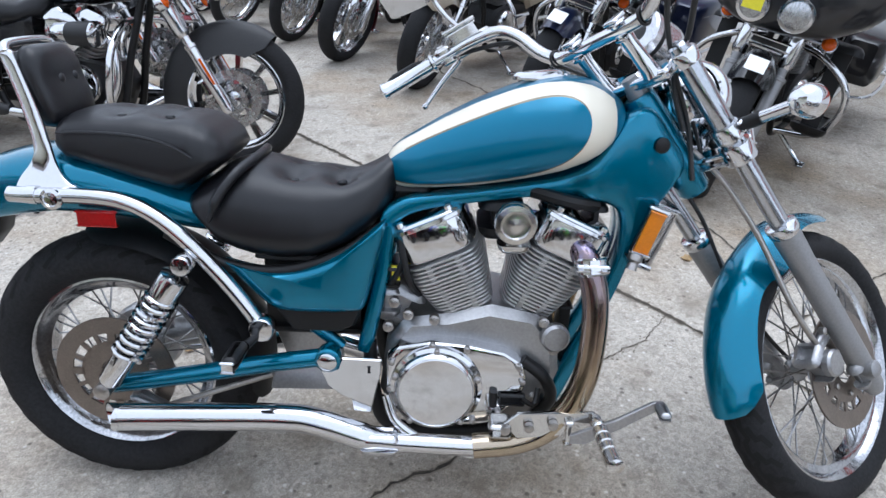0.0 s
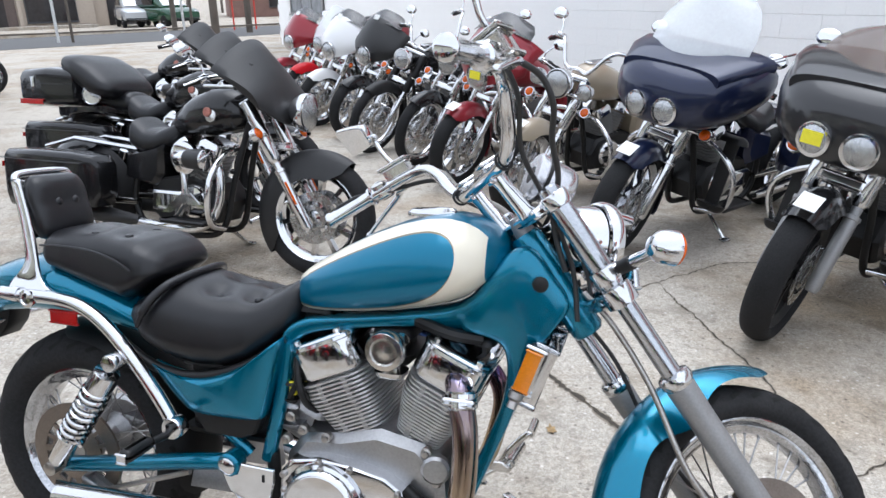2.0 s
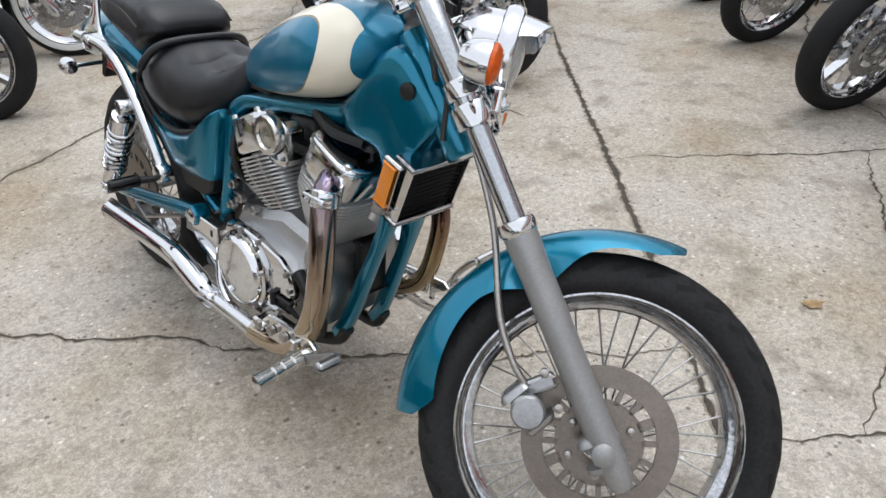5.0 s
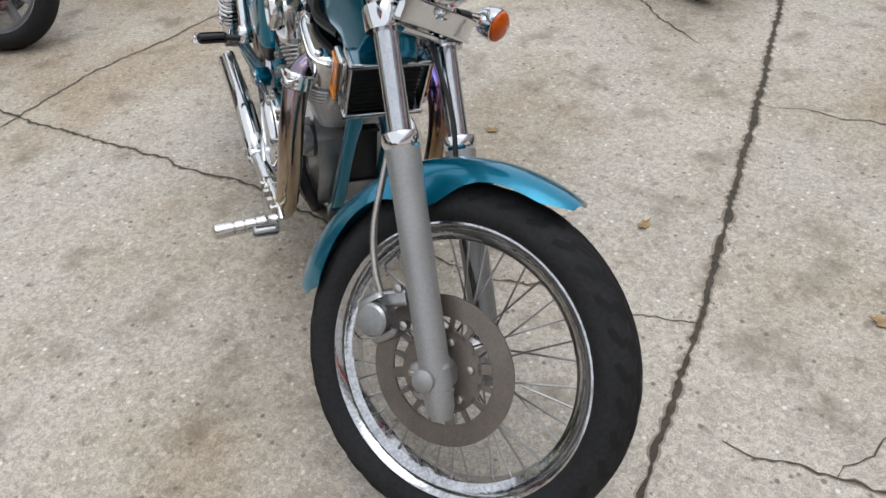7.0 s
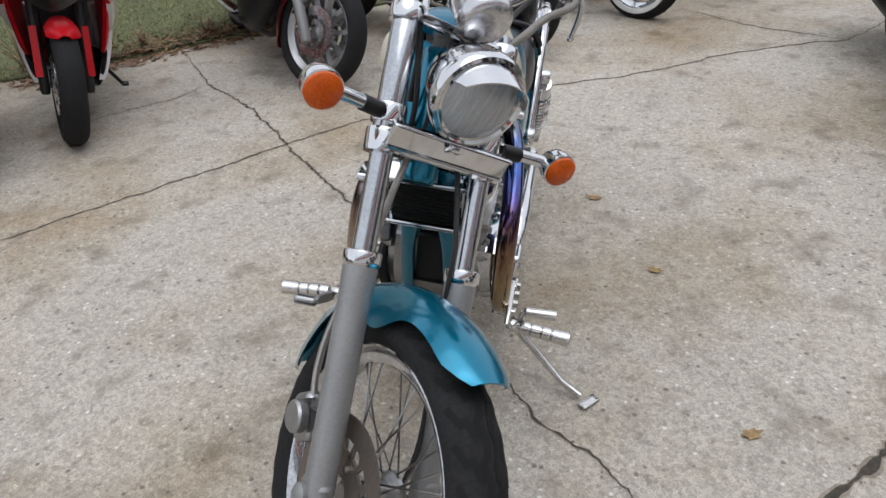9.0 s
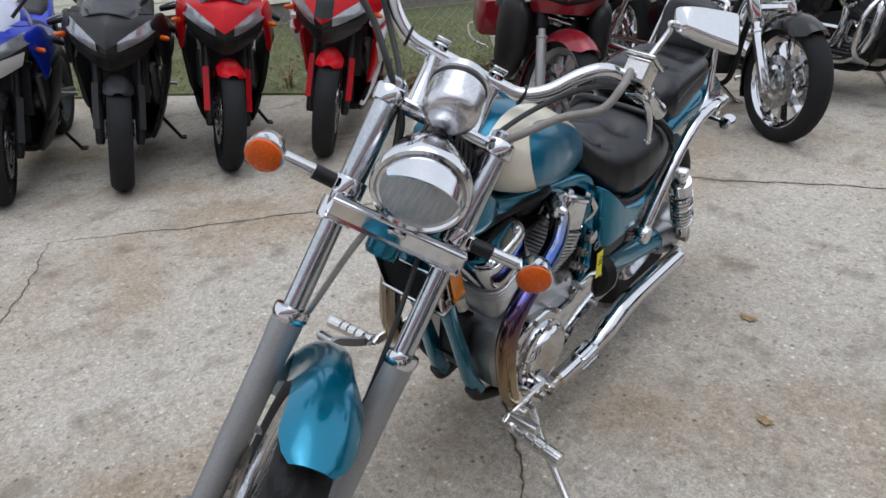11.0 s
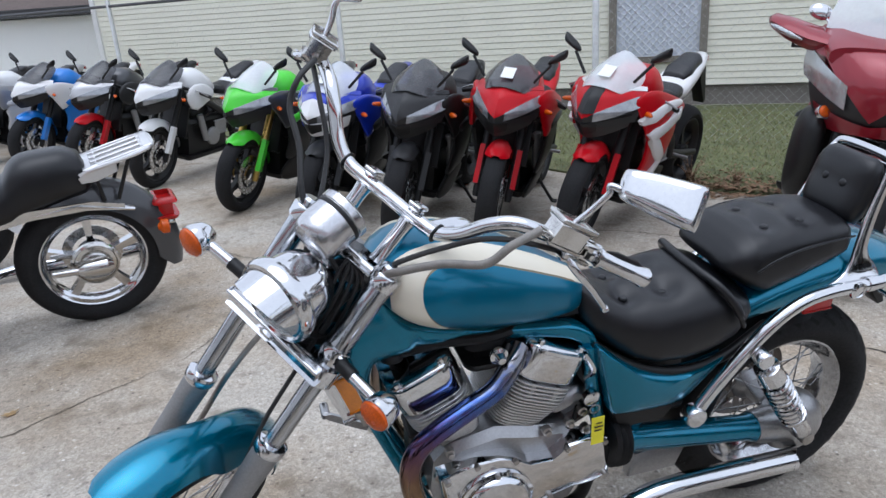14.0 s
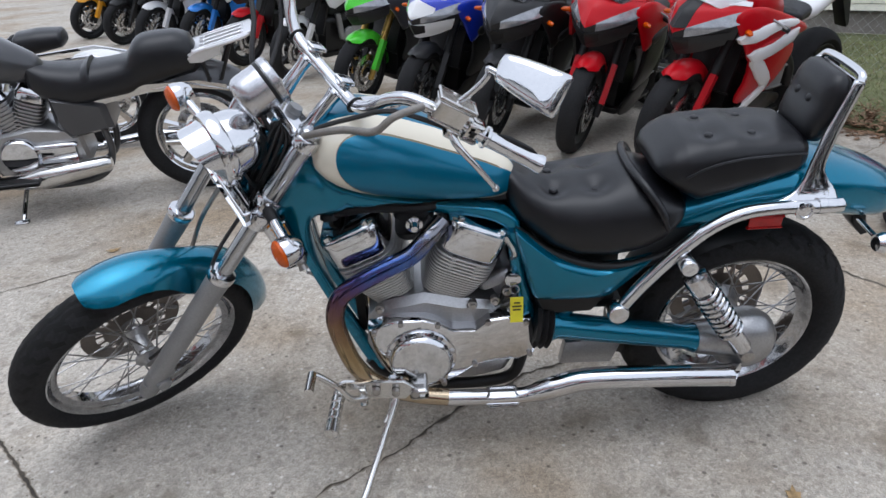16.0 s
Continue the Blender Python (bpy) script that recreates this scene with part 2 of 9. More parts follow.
    def plate(self, outline, y0, y1, bevel=0.004, axis="y"):
        """An outline (x, z), counted round, given thickness from y0 to y1."""
        pts = np.array(outline, float)
        cen = pts.mean(0)

        def ring(y, inset):
            d = cen - pts
            q = pts + d / (np.linalg.norm(d, axis=1)[:, None] + 1e-9) * inset
            return [np.array([a, y, b]) if axis == "y" else np.array([y, a, b]) for a, b in q]

        s = 1 if y1 > y0 else -1
        return self.loft([ring(y0, bevel), ring(y0 + s * bevel, 0), ring(y1 - s * bevel, 0), ring(y1, bevel)])


def curve(pts, n=8):
    """A smooth run of points through pts."""
    p = [np.array(q, float) for q in pts]
    p = [2 * p[0] - p[1]] + p + [2 * p[-1] - p[-2]]
    out = []
    for i in range(1, len(p) - 2):
        for t in np.linspace(0, 1, n, endpoint=False):
            a, b, c, d = p[i - 1], p[i], p[i + 1], p[i + 2]
            out.append(0.5 * (2 * b + (c - a) * t + (2 * a - 5 * b + 4 * c - d) * t * t + (3 * b - a - 3 * c + d) * t ** 3))
    out.append(p[-2])
    return out


def soften(pts, times=2):
    """Cuts the corners of a closed outline."""
    for _ in range(times):
        pts = [tuple((1 - k) * np.array(p) + k * np.array(q)) for p, q in zip(pts, list(pts[1:]) + [pts[0]]) for k in (0.25, 0.75)]
    return pts


def spin(deg, axis):
    return np.array(Matrix.Rotation(radians(deg), 3, axis))


def data_of(name, shape, mat, smooth=38):
    me = bpy.data.meshes.new(name)
    me.from_pydata(shape.v, [], shape.f)
    me.validate()
    bm = bmesh.new()
    bm.from_mesh(me)
    bmesh.ops.recalc_face_normals(bm, faces=bm.faces)
    bm.to_mesh(me)
    bm.free()
    if smooth:
        me.shade_smooth()
        me.set_sharp_from_angle(angle=radians(smooth))
    me.materials.append(mat)
    return me


def part(name, shape, mat, parent=None, label="", m=None, smooth=38):
    ob = new(name, data_of(name, shape, mat, smooth) if isinstance(shape, Shape) else shape)
    if parent is not None:
        ob.parent = parent
    if m is not None:
        ob.matrix_basis = m
    if label:
        tagged(ob, label)
    return ob


def thing(name, label, category, m=None, group="", kind=""):
    ob = new(name)
    ob.empty_display_size = 0.1
    if m is not None:
        ob.matrix_basis = m
    return tagged(ob, label, category, group, kind)


def sect(x, w, z0, z1, p=2.5, n=28, yoff=0.0, flat=1.0):
    """A rounded cross-section at x: half width w, from z0 to z1. flat < 1 narrows its top."""
    out = []
    for a in np.linspace(0, 2 * math.pi, n, endpoint=False):
        c, s = math.cos(a), math.sin(a)
        y = w * math.copysign(abs(c) ** (2 / p), c)
        z = math.copysign(abs(s) ** (2 / p), s)
        k = 1 - (1 - flat) * (z * 0.5 + 0.5)
        out.append(np.array([x, yoff + y * k, (z0 + z1) / 2 + (z1 - z0) / 2 * z]))
    return out


def fender(R, half, a0, a1, depth, c=(0, 0, 0), thick=0.004, n=26, tip=0.5, k=11, square=2.6):
    """A mudguard round an axle along y; angles from straight up, plus is forwards."""
    rings = []
    for i, a in enumerate(np.linspace(a0, a1, n)):
        e = min(i, n - 1 - i) / (n - 1) * 2
        w = half * (tip + (1 - tip) * min(1, e * 6) ** 0.5)
        dep = depth(a) if callable(depth) else depth
        dep *= min(1, 0.45 + e * 4)
        row = []
        for s, lay in ((1, 0), (-1, thick)):
            q = np.linspace(-1, 1, k) if s == 1 else np.linspace(1, -1, k)
            for y in q:
                drop = dep * abs(y) ** square
                r = R - drop - lay * (1 - abs(y) ** 6)
                row.append(np.array([c[0] + r * math.sin(radians(a)), c[1] + (w - lay * abs(y)) * y, c[2] + r * math.cos(radians(a))]))
        rings.append(row)
    return Shape().loft(rings)


def tyre_shape(R, rim, half, n=64, groove=True):
    """A motorcycle tyre with a rounded tread, centred on the origin, turning about y."""
    prof = []
    h = R - rim
    for a in np.linspace(-2.55, 2.55, 17):
        prof.append((rim + h * 0.42 + h * 0.58 * math.cos(a) if abs(a) < 1.57 else rim + h * 0.42 + h * 0.46 * math.cos(a), half * math.sin(a) * (1 if abs(a) < 1.9 else 0.97)))
    s = Shape()
    s.lathe([(max(r, rim * 0.985), y) for r, y in prof], n=n, cap=False)
    return s


def rim_shape(r, half, lip=0.012, n=56):
    s = Shape()
    s.lathe([(r + lip, -half), (r + lip, -half + 0.004), (r - 0.002, -half + 0.012), (r - 0.012, -half * 0.4), (r - 0.014, 0), (r - 0.012, half * 0.4),
             (r - 0.002, half - 0.012), (r + lip, half - 0.004), (r + lip, half), (r + lip - 0.005, half + 0.0015), (r + 0.001, half - 0.003), (r - 0.006, half - 0.013), (r - 0.016, half * 0.58), (r - 0.023, half * 0.46), (r - 0.025, 0),
             (r - 0.023, -half * 0.46), (r - 0.016, -half * 0.58), (r - 0.006, -half + 0.013), (r + 0.001, -half + 0.003), (r + lip - 0.005, -half - 0.0015)], n=n, cap=False, close=True)
    return s

# ---- the teal cruiser in the middle ----
BIKE = Matrix.Translation((-0.128, 1.289, 0.0)) @ pose(0, 0, 0, 0, 0, 5.69) @ pose(0, 0, 0, -9.2)
bike = thing("motorcycle", "teal and cream cruiser motorcycle leaning on its side stand, bars turned", "motorcycle", BIKE)
RAKE, STEER = radians(37), radians(42.5)
_a, _f = Vector((-math.sin(RAKE), 0, math.cos(RAKE))), Vector((math.cos(RAKE), 0, math.sin(RAKE)))
_fp = _f * math.cos(STEER) + Vector((0, 1, 0)) * math.sin(STEER)
_lp = Vector((0, 1, 0)) * math.cos(STEER) - _f * math.sin(STEER)
FORK = Matrix.Translation((1.160, 0, 0.634)) @ Matrix((_fp, _lp, _a)).transposed().to_4x4()
REAR = (-0.225, 0.0, 0.305)
FRONT = (0.03, 0.0, -0.40)


def spoked_wheel(parent, m, R, rim_r, half, rim_half, spokes, tyre_label, hub_r, hub_half, rim_mat=RIM):
    """Rim with laced wire spokes, hub and tyre; each spoke is a piece of the rim."""
    rim = part("wheel_rim", rim_shape(rim_r, rim_half), rim_mat, parent, "polished steel wheel rim", m)
    part("tyre", tyre_shape(R, rim_r + 0.002, half), WORN_RUBBER, rim, tyre_label)
    part("hub", Shape().lathe([(0.016, -hub_half - 0.02), (0.02, -hub_half - 0.012), (hub_r, -hub_half), (hub_r, -hub_half + 0.008), (hub_r * 0.62, -hub_half * 0.5),
                               (hub_r * 0.6, hub_half * 0.5), (hub_r, hub_half - 0.008), (hub_r, hub_half), (0.02, hub_half + 0.012), (0.016, hub_half + 0.02)], n=28), ALLOY, rim)
    d = hub_half - 0.006
    L = math.hypot(rim_r - 0.018, d)
    wire = {}
    for k, (side, lean) in enumerate(((1, 1), (1, -1), (-1, 1), (-1, -1))):
        a0 = radians(34) * lean
        p0 = np.array([hub_r * 0.92 * math.sin(a0), side * d, hub_r * 0.92 * math.cos(a0)])
        p1 = np.array([0, side * 0.006, rim_r - 0.014])
        tip = p1 + (p0 - p1) * 0.07
        s = Shape().tube([p0, tip], 0.0021, 6).tube([tip, p1], 0.0034, 6)
        wire[k] = data_of("spoke", s, SPOKE)
    for i in range(spokes):
        part("spoke", wire[i % 4], SPOKE, rim, m=Matrix.Rotation(2 * math.pi * (i + 0.3) / spokes, 4, "Y"))
    return rim


def brake_disc(name, r, inner, thick, m, slots=16):
    """A slotted brake disc round y: outer band with carrier and bridges as its pieces."""
    t = thick / 2
    d = part(name, Shape().lathe([(r, -t), (r, t), (r * 0.72, t), (r * 0.72, -t)], n=56, cap=False, close=True), DISC, bike, "slotted steel brake disc", m)
    part("carrier", Shape().lathe([(inner + 0.018, -t), (inner + 0.018, t), (inner * 0.55, t), (inner * 0.55, -t)], n=32, cap=False, close=True), DISC, d)
    for i in range(slots):
        a = 2 * math.pi * i / slots
        w = 0.30 if i % 4 == 0 else 0.16
        rings = []
        for q, ww in ((inner + 0.012, w * 0.9), (r * 0.74, w * 0.55)):
            rings.append([np.array([q * math.cos(a + e), y, q * math.sin(a + e)]) for e, y in ((-ww / 2, -t), (ww / 2, -t), (ww / 2, t), (-ww / 2, t))])
        part("bridge", Shape().loft(rings), DISC, d)
    return d


# wheels
rear = spoked_wheel(bike, Matrix.Translation(REAR), 0.318, 0.207, 0.078, 0.052, 36, "wide black rear tyre with worn tread", 0.055, 0.06)
front = spoked_wheel(bike, FORK @ Matrix.Translation(FRONT), 0.330, 0.250, 0.052, 0.036, 36, "narrow black front tyre with zigzag tread", 0.036, 0.045)
_d = brake_disc("front_brake_disc", 0.137, 0.06, 0.005, FORK @ Matrix.Translation((FRONT[0], -0.072, FRONT[2])))
for i in range(6):
    a = 2 * math.pi * i / 6
    part("bolt", Shape().lathe([(0.0075, -0.003), (0.0075, -0.009), (0.004, -0.011)], (0.058 * math.cos(a), 0, 0.058 * math.sin(a)), n=8), STEEL, _d)
brake_disc("rear_brake_disc", 0.137, 0.06, 0.006, Matrix.Translation((REAR[0], -0.088, REAR[2])))

# zigzag tread: near-black strips for groove shade, round front tyre crown and shoulders
GROOVE_SHADE = material("groove_shade", (0.003, 0.003, 0.003), 0.9, vary=0.2)
def tread(R, rim, half, count, parent):
    h = R - rim
    arc = (half + h * 0.58) / 2

    def at(w, a):
        r = rim + h * 0.42 + h * 0.58 * math.cos(w) + 0.0007
        return np.array([r * math.cos(a), (half + 0.0006) * math.sin(w), r * math.sin(a)])

    def groove(path, width):
        run = []
        for (w0, a0), (w1, a1) in zip(path, path[1:]):
            run += [(w0 + (w1 - w0) * k / 4, a0 + (a1 - a0) * k / 4) for k in range(4)]
        run.append(path[-1])
        rows = []
        for i, (w, a) in enumerate(run):
            p, q = run[max(i - 1, 0)], run[min(i + 1, len(run) - 1)]
            t = np.array([(q[0] - p[0]) * arc, (q[1] - p[1]) * R])
            n = np.array([-t[1], t[0]]) / (np.linalg.norm(t) + 1e-9) * width / 2
            rows.append([at(w + n[0] / arc * k, a + n[1] / R * k) for k in (-1, 0, 1)])
        v = [p for r in rows for p in r]
        f = [(3 * i + k, 3 * i + k + 1, 3 * i + k + 4, 3 * i + k + 3) for i in range(len(rows) - 1) for k in (0, 1)]
        return Shape().add(v, f)

    st = 2 * math.pi / count
    for side in (1, -1):
        d = data_of("groove_shade", groove([(side * 0.14, -0.02 * st), (side * 0.34, 0.42 * st), (side * 0.16, 0.60 * st), (side * 0.14, 1.02 * st)], 0.0105), GROOVE_SHADE)
        e = data_of("groove_shade", groove([(side * 0.40, 0.0), (side * 0.66, 0.55 * st), (side * 0.84, 0.40 * st), (side * 1.16, 0.95 * st)], 0.0115), GROOVE_SHADE)
        for i in range(count):
            m = Matrix.Rotation(-i * st - (st / 2 if side > 0 else 0), 4, "Y")
            part("groove_shade", d, GROOVE_SHADE, parent, m=m)
            part("groove_shade", e, GROOVE_SHADE, parent, m=m)


tread(0.330, 0.252, 0.052, 34, front)
tread(0.318, 0.209, 0.078, 30, rear)


# front end, in the fork's own frame: x ahead of the legs, y left, z up the steering axis
for v, side in ((0.11, 1), (-0.11, -1)):
    leg = part("fork_slider", Shape().lathe([(0.030, 0.0), (0.0305, -0.02), (0.0285, -0.08), (0.0275, -0.25), (0.027, -0.40), (0.025, -0.455), (0.018, -0.475)], (0.038, v, 0), (0, 0, 1), 24), ALLOY_GREY, bike, "grey alloy fork slider", FORK)
    part("fork_tube", Shape().lathe([(0.0205, -0.01), (0.0205, 0.44), (0.0225, 0.441), (0.0225, 0.462), (0.016, 0.468)], (0.038, v, 0), (0, 0, 1), 22), FORK_CHROME, bike, "chromed fork tube", FORK)
    part("dust_seal_ring", Shape().lathe([(0.027, 0.014), (0.033, 0.012), (0.0345, 0.006), (0.0345, -0.006), (0.0315, -0.012), (0.029, -0.016)], (0.038, v, 0.004), (0, 0, 1), 24), CHROME, leg)
    part("axle_clamp", Shape().rbox((0.03, v, -0.405), (0.075, 0.036, 0.07), 0.016).lathe([(0.018, 0), (0.02, 0.004), (0.02, 0.024), (0.012, 0.03)], (0.03, v + side * 0.01, -0.40), (0, side, 0), 18), ALLOY_GREY, leg)
    part("shroud", Shape().lathe([(0.0232, 0.215), (0.0245, 0.22), (0.0245, 0.415), (0.0232, 0.42)], (0.038, v, 0), (0, 0, 1), 22), FORK_CHROME, leg)
    # turn signal on its stalk
    stalk = part("turn_signal", Shape().lathe([(0.004, -0.028), (0.018, -0.026), (0.030, -0.012), (0.034, 0.008), (0.0345, 0.020), (0.031, 0.022)], (0.075, side * 0.263, 0.257), (0.8, 0, -0.6), 26), CHROME, bike, "chrome bullet turn signal with amber lens", FORK)
    part("lens", Shape().lathe([(0.0325, 0.018), (0.0315, 0.027), (0.024, 0.034), (0.010, 0.037), (0.001, 0.0375)], (0.075, side * 0.263, 0.257), (0.8, 0, -0.6), 26), AMBER, stalk, "amber plastic lens")
    part("stalk", Shape().tube([(0.060, side * 0.165, 0.255), (0.070, side * 0.236, 0.256)], [0.0125, 0.0125], 14), CHROME, stalk)
    part("rubber_sleeve", Shape().tube([(0.055, side * 0.138, 0.254), (0.061, side * 0.178, 0.255)], 0.0145, 14), BLACK, stalk)
    part("clamp", Shape().lathe([(0.030, -0.016), (0.031, -0.012), (0.031, 0.012), (0.030, 0.016)], (0.038, v, 0.255), (0, 0, 1), 22).rbox((0.05, side * 0.136, 0.255), (0.026, 0.022, 0.026), 0.005), CHROME, stalk)
part("lower_clamp", Shape().rbox((0.030, 0, 0.207), (0.046, 0.215, 0.032), 0.008).lathe([(0.033, -0.02), (0.034, -0.016), (0.034, 0.016), (0.033, 0.02)], (0.038, 0.11, 0.207), (0, 0, 1), 24)
     .lathe([(0.033, -0.02), (0.034, -0.016), (0.034, 0.016), (0.033, 0.02)], (0.038, -0.11, 0.207), (0, 0, 1), 24), CHROME, bike, "chromed lower fork bridge", FORK)
part("upper_clamp", Shape().rbox((0.020, 0, 0.432), (0.075, 0.20, 0.024), 0.008).lathe([(0.030, -0.014), (0.031, -0.01), (0.031, 0.012), (0.028, 0.016)], (0.038, 0.11, 0.434), (0, 0, 1), 24)
     .lathe([(0.030, -0.014), (0.031, -0.01), (0.031, 0.012), (0.028, 0.016)], (0.038, -0.11, 0.434), (0, 0, 1), 24), CHROME, bike, "chromed upper fork bridge", FORK)
part("steering_stem", Shape().lathe([(0.020, 0.19), (0.022, 0.22), (0.022, 0.42), (0.016, 0.45)], (0, 0, 0), (0, 0, 1), 20), ALLOY_GREY, bike, m=FORK)
# headlamp: its axis lies level although the fork is raked
LAX, LUP = np.array([0.8, 0, -0.6]), np.array([0.6, 0, 0.8])
LC = np.array([0.118, -0.004, 0.318])
hl = part("headlight", Shape().lathe([(0.010, -0.085), (0.040, -0.080), (0.064, -0.058), (0.074, -0.025), (0.0765, 0.012), (0.080, 0.014), (0.081, 0.022), (0.0795, 0.034), (0.074, 0.037)], LC, LAX, 40), CHROME, bike, "round chrome headlight with peaked visor", FORK)
part("lens", Shape().lathe([(0.0745, 0.030), (0.066, 0.042), (0.042, 0.051), (0.015, 0.055), (0.001, 0.0553)], LC, LAX, 40), HEADLAMP_GLASS, hl, "fluted glass headlight lens")
part("trim_ring", Shape().lathe([(0.0795, 0.006), (0.0850, 0.009), (0.0885, 0.018), (0.0885, 0.030), (0.0850, 0.039), (0.0790, 0.041), (0.0740, 0.036)], LC, LAX, 48, cap=False), CHROME, hl)
vis = []
for i in range(8):
    q = i / 7
    out = []
    for lay in (0, 0.0025):
        ang = np.linspace(-1.35 * (1 - 0.22 * q), 1.35 * (1 - 0.22 * q), 19)
        for w in (ang if lay == 0 else ang[::-1]):
            r = 0.0765 - lay
            out.append(LC + LAX * (0.036 + 0.060 * q * (0.15 + 0.85 * math.cos(w))) + LUP * (r * math.cos(w) - 0.010 * q) + np.array([0, r * math.sin(w), 0]))
    vis.append(out)
part("visor", Shape().loft(vis), CHROME, hl)
part("lamp_bracket", Shape().rbox((0.085, -0.004, 0.235), (0.05, 0.035, 0.05), 0.008), CHROME, hl)
part("lamp_stay", Shape().rbox((0.066, -0.004, 0.392), (0.05, 0.05, 0.014), 0.004), CHROME, hl)
part("cross_bar", Shape().rbox((0.084, 0, 0.214), (0.022, 0.262, 0.046), 0.005, spin(34, "Y")), CHROME, bike, "flat chrome bar across the fork", FORK)
wires = part("wiring_box", Shape().rbox((0.028, 0.030, 0.325), (0.050, 0.075, 0.165), 0.02), BLACK, bike, "black wiring and cable bundle behind the headlight", FORK)
for k in range(5):
    for s in ((1, -1) if k == 0 else (1,)):
        y0 = 0.032 + 0.012 * k
        part("wire", Shape().tube(curve([(0.050, s * 0.03, 0.430), (0.062 - 0.006 * k, s * y0, 0.400), (0.060 - 0.008 * k, s * (y0 + 0.010), 0.330), (0.045 - 0.008 * k, s * (y0 + 0.004), 0.260), (0.020, s * 0.035, 0.215)], 5), 0.0042, 7), CABLE, wires)
# speedometer
sp = part("speedometer", Shape().lathe([(0.012, -0.060), (0.034, -0.058), (0.043, -0.053), (0.0490, -0.043), (0.0505, -0.030), (0.0505, 0.020), (0.0530, 0.022), (0.0530, 0.036), (0.048, 0.040)], (0.108, -0.012, 0.475), (-0.55, 0, 0.8), 32), CHROME_SATIN, bike, "chrome bullet speedometer housing", FORK)
part("dial", Shape().lathe([(0.048, 0.036), (0.02, 0.040), (0.001, 0.0405)], (0.108, -0.012, 0.475), (-0.55, 0, 0.8), 32), BLACK, sp)
part("band", Shape().lathe([(0.0512, 0.010), (0.0518, 0.012), (0.0518, 0.017), (0.0512, 0.019)], (0.108, -0.012, 0.475), (-0.55, 0, 0.8), 32), BLACK, sp)
# handlebar
bar_run = [(-0.02, 0.0, 0.552), (-0.02, 0.07, 0.552), (-0.017, 0.12, 0.556), (-0.008, 0.165, 0.585), (0.004, 0.205, 0.635), (0.0, 0.245, 0.668), (-0.03, 0.30, 0.684), (-0.075, 0.355, 0.692), (-0.20, 0.466, 0.708)]
for side in (1, -1):
    run = curve([(x, side * y, z) for x, y, z in bar_run], 6)
    hb = part("handlebar", Shape().tube(run, 0.0145, 16), CHROME, bike, "chromed buckhorn handlebar half", FORK)
    g0, g1 = np.array([-0.098, side * 0.377, 0.695]), np.array([-0.203, side * 0.468, 0.708])
    gd = (g1 - g0) / np.linalg.norm(g1 - g0)
    grip = Shape().tube([g0 - gd * 0.004, g0, g0 + gd * 0.006, g0 + gd * 0.01, g1 - gd * 0.012, g1 - gd * 0.008, g1, g1 + gd * 0.006], [0.012, 0.024, 0.024, 0.0175, 0.0185, 0.021, 0.021, 0.012], 20)
    gp = part("grip", grip, CHROME, bike, "chrome handlebar grip with black rubber inlays", FORK)
    for k in range(3):
        off = np.array([0, 0, 0.0172]) if k == 0 else np.array([0.012, side * -0.012, -0.006]) if k == 1 else np.array([-0.012, side * 0.010, -0.008])
        part("rubber_inlay", Shape().tube([g0 + gd * 0.02 + off, g0 + gd * 0.045 + off * 1.08, g0 + gd * 0.1 + off * 1.08, g1 - gd * 0.022 + off], [0.002, 0.007, 0.007, 0.002], 8), BLACK, gp)
    tilt = np.column_stack([gd, np.cross([0, 0, 1], gd), [0, 0, 1]])
    c0 = g0 - gd * 0.030
    sw = part("switch_housing", Shape().rbox(c0, (0.040, 0.044, 0.046), 0.008, tilt).rbox(c0 + np.array([0, 0, 0.022]), (0.018, 0.02, 0.01), 0.003, tilt), CHROME_WORN, bike, "worn chrome switch housing", FORK)
    part("switch", Shape().rbox(c0 - np.cross([0, 0, 1], gd) * 0.023, (0.014, 0.006, 0.014), 0.002, tilt), BLACK, sw)
    c1 = g0 - gd * 0.083 + np.array([0.012, 0, 0.004])
    mc = part("master_cylinder", Shape().rbox(c1 + np.array([0.0, 0, 0.012]), (0.078, 0.056, 0.050), 0.006, tilt).rbox(c1 + np.array([0.0, 0, 0.040]), (0.084, 0.062, 0.009), 0.003, tilt).tube([c1 - gd * 0.03, c1 - gd * 0.055], [0.009, 0.007], 10), CHROME_WORN, bike, "pitted chrome fluid reservoir", FORK)
    lv0 = g0 - gd * 0.045 + np.array([0.030, 0, -0.018])
    lv = curve([lv0, lv0 + gd * 0.04 + np.array([0.022, 0, -0.016]), lv0 + gd * 0.10 + np.array([0.024, 0, -0.038 if side > 0 else -0.026]), lv0 + gd * 0.158 + np.array([0.012, 0, -0.066 if side > 0 else -0.038])], 6)
    lever = part("lever", Shape().tube(lv, [0.009 - 0.0035 * i / (len(lv) - 1) for i in range(len(lv))], 10).lathe([(0.001, -0.0085), (0.006, -0.006), (0.0085, 0), (0.006, 0.006), (0.001, 0.0085)], lv[-1], gd, 12), CHROME, bike, "chrome ball-end lever", FORK)
    part("perch", Shape().rbox(lv0, (0.034, 0.03, 0.022), 0.006, tilt), CHROME_WORN, lever)
    # mirror
    if True:
        dz = -0.012 if side > 0 else 0.0
        dx, dy = (0.0, 0.0) if side > 0 else (-0.036, 0.016)
        mx, mo = np.array([-0.032 + dx, side * 0.350 + dy, 0.858 + dz]), np.array([-0.03 + dx, side * 0.490 + dy, 0.865 + dz])
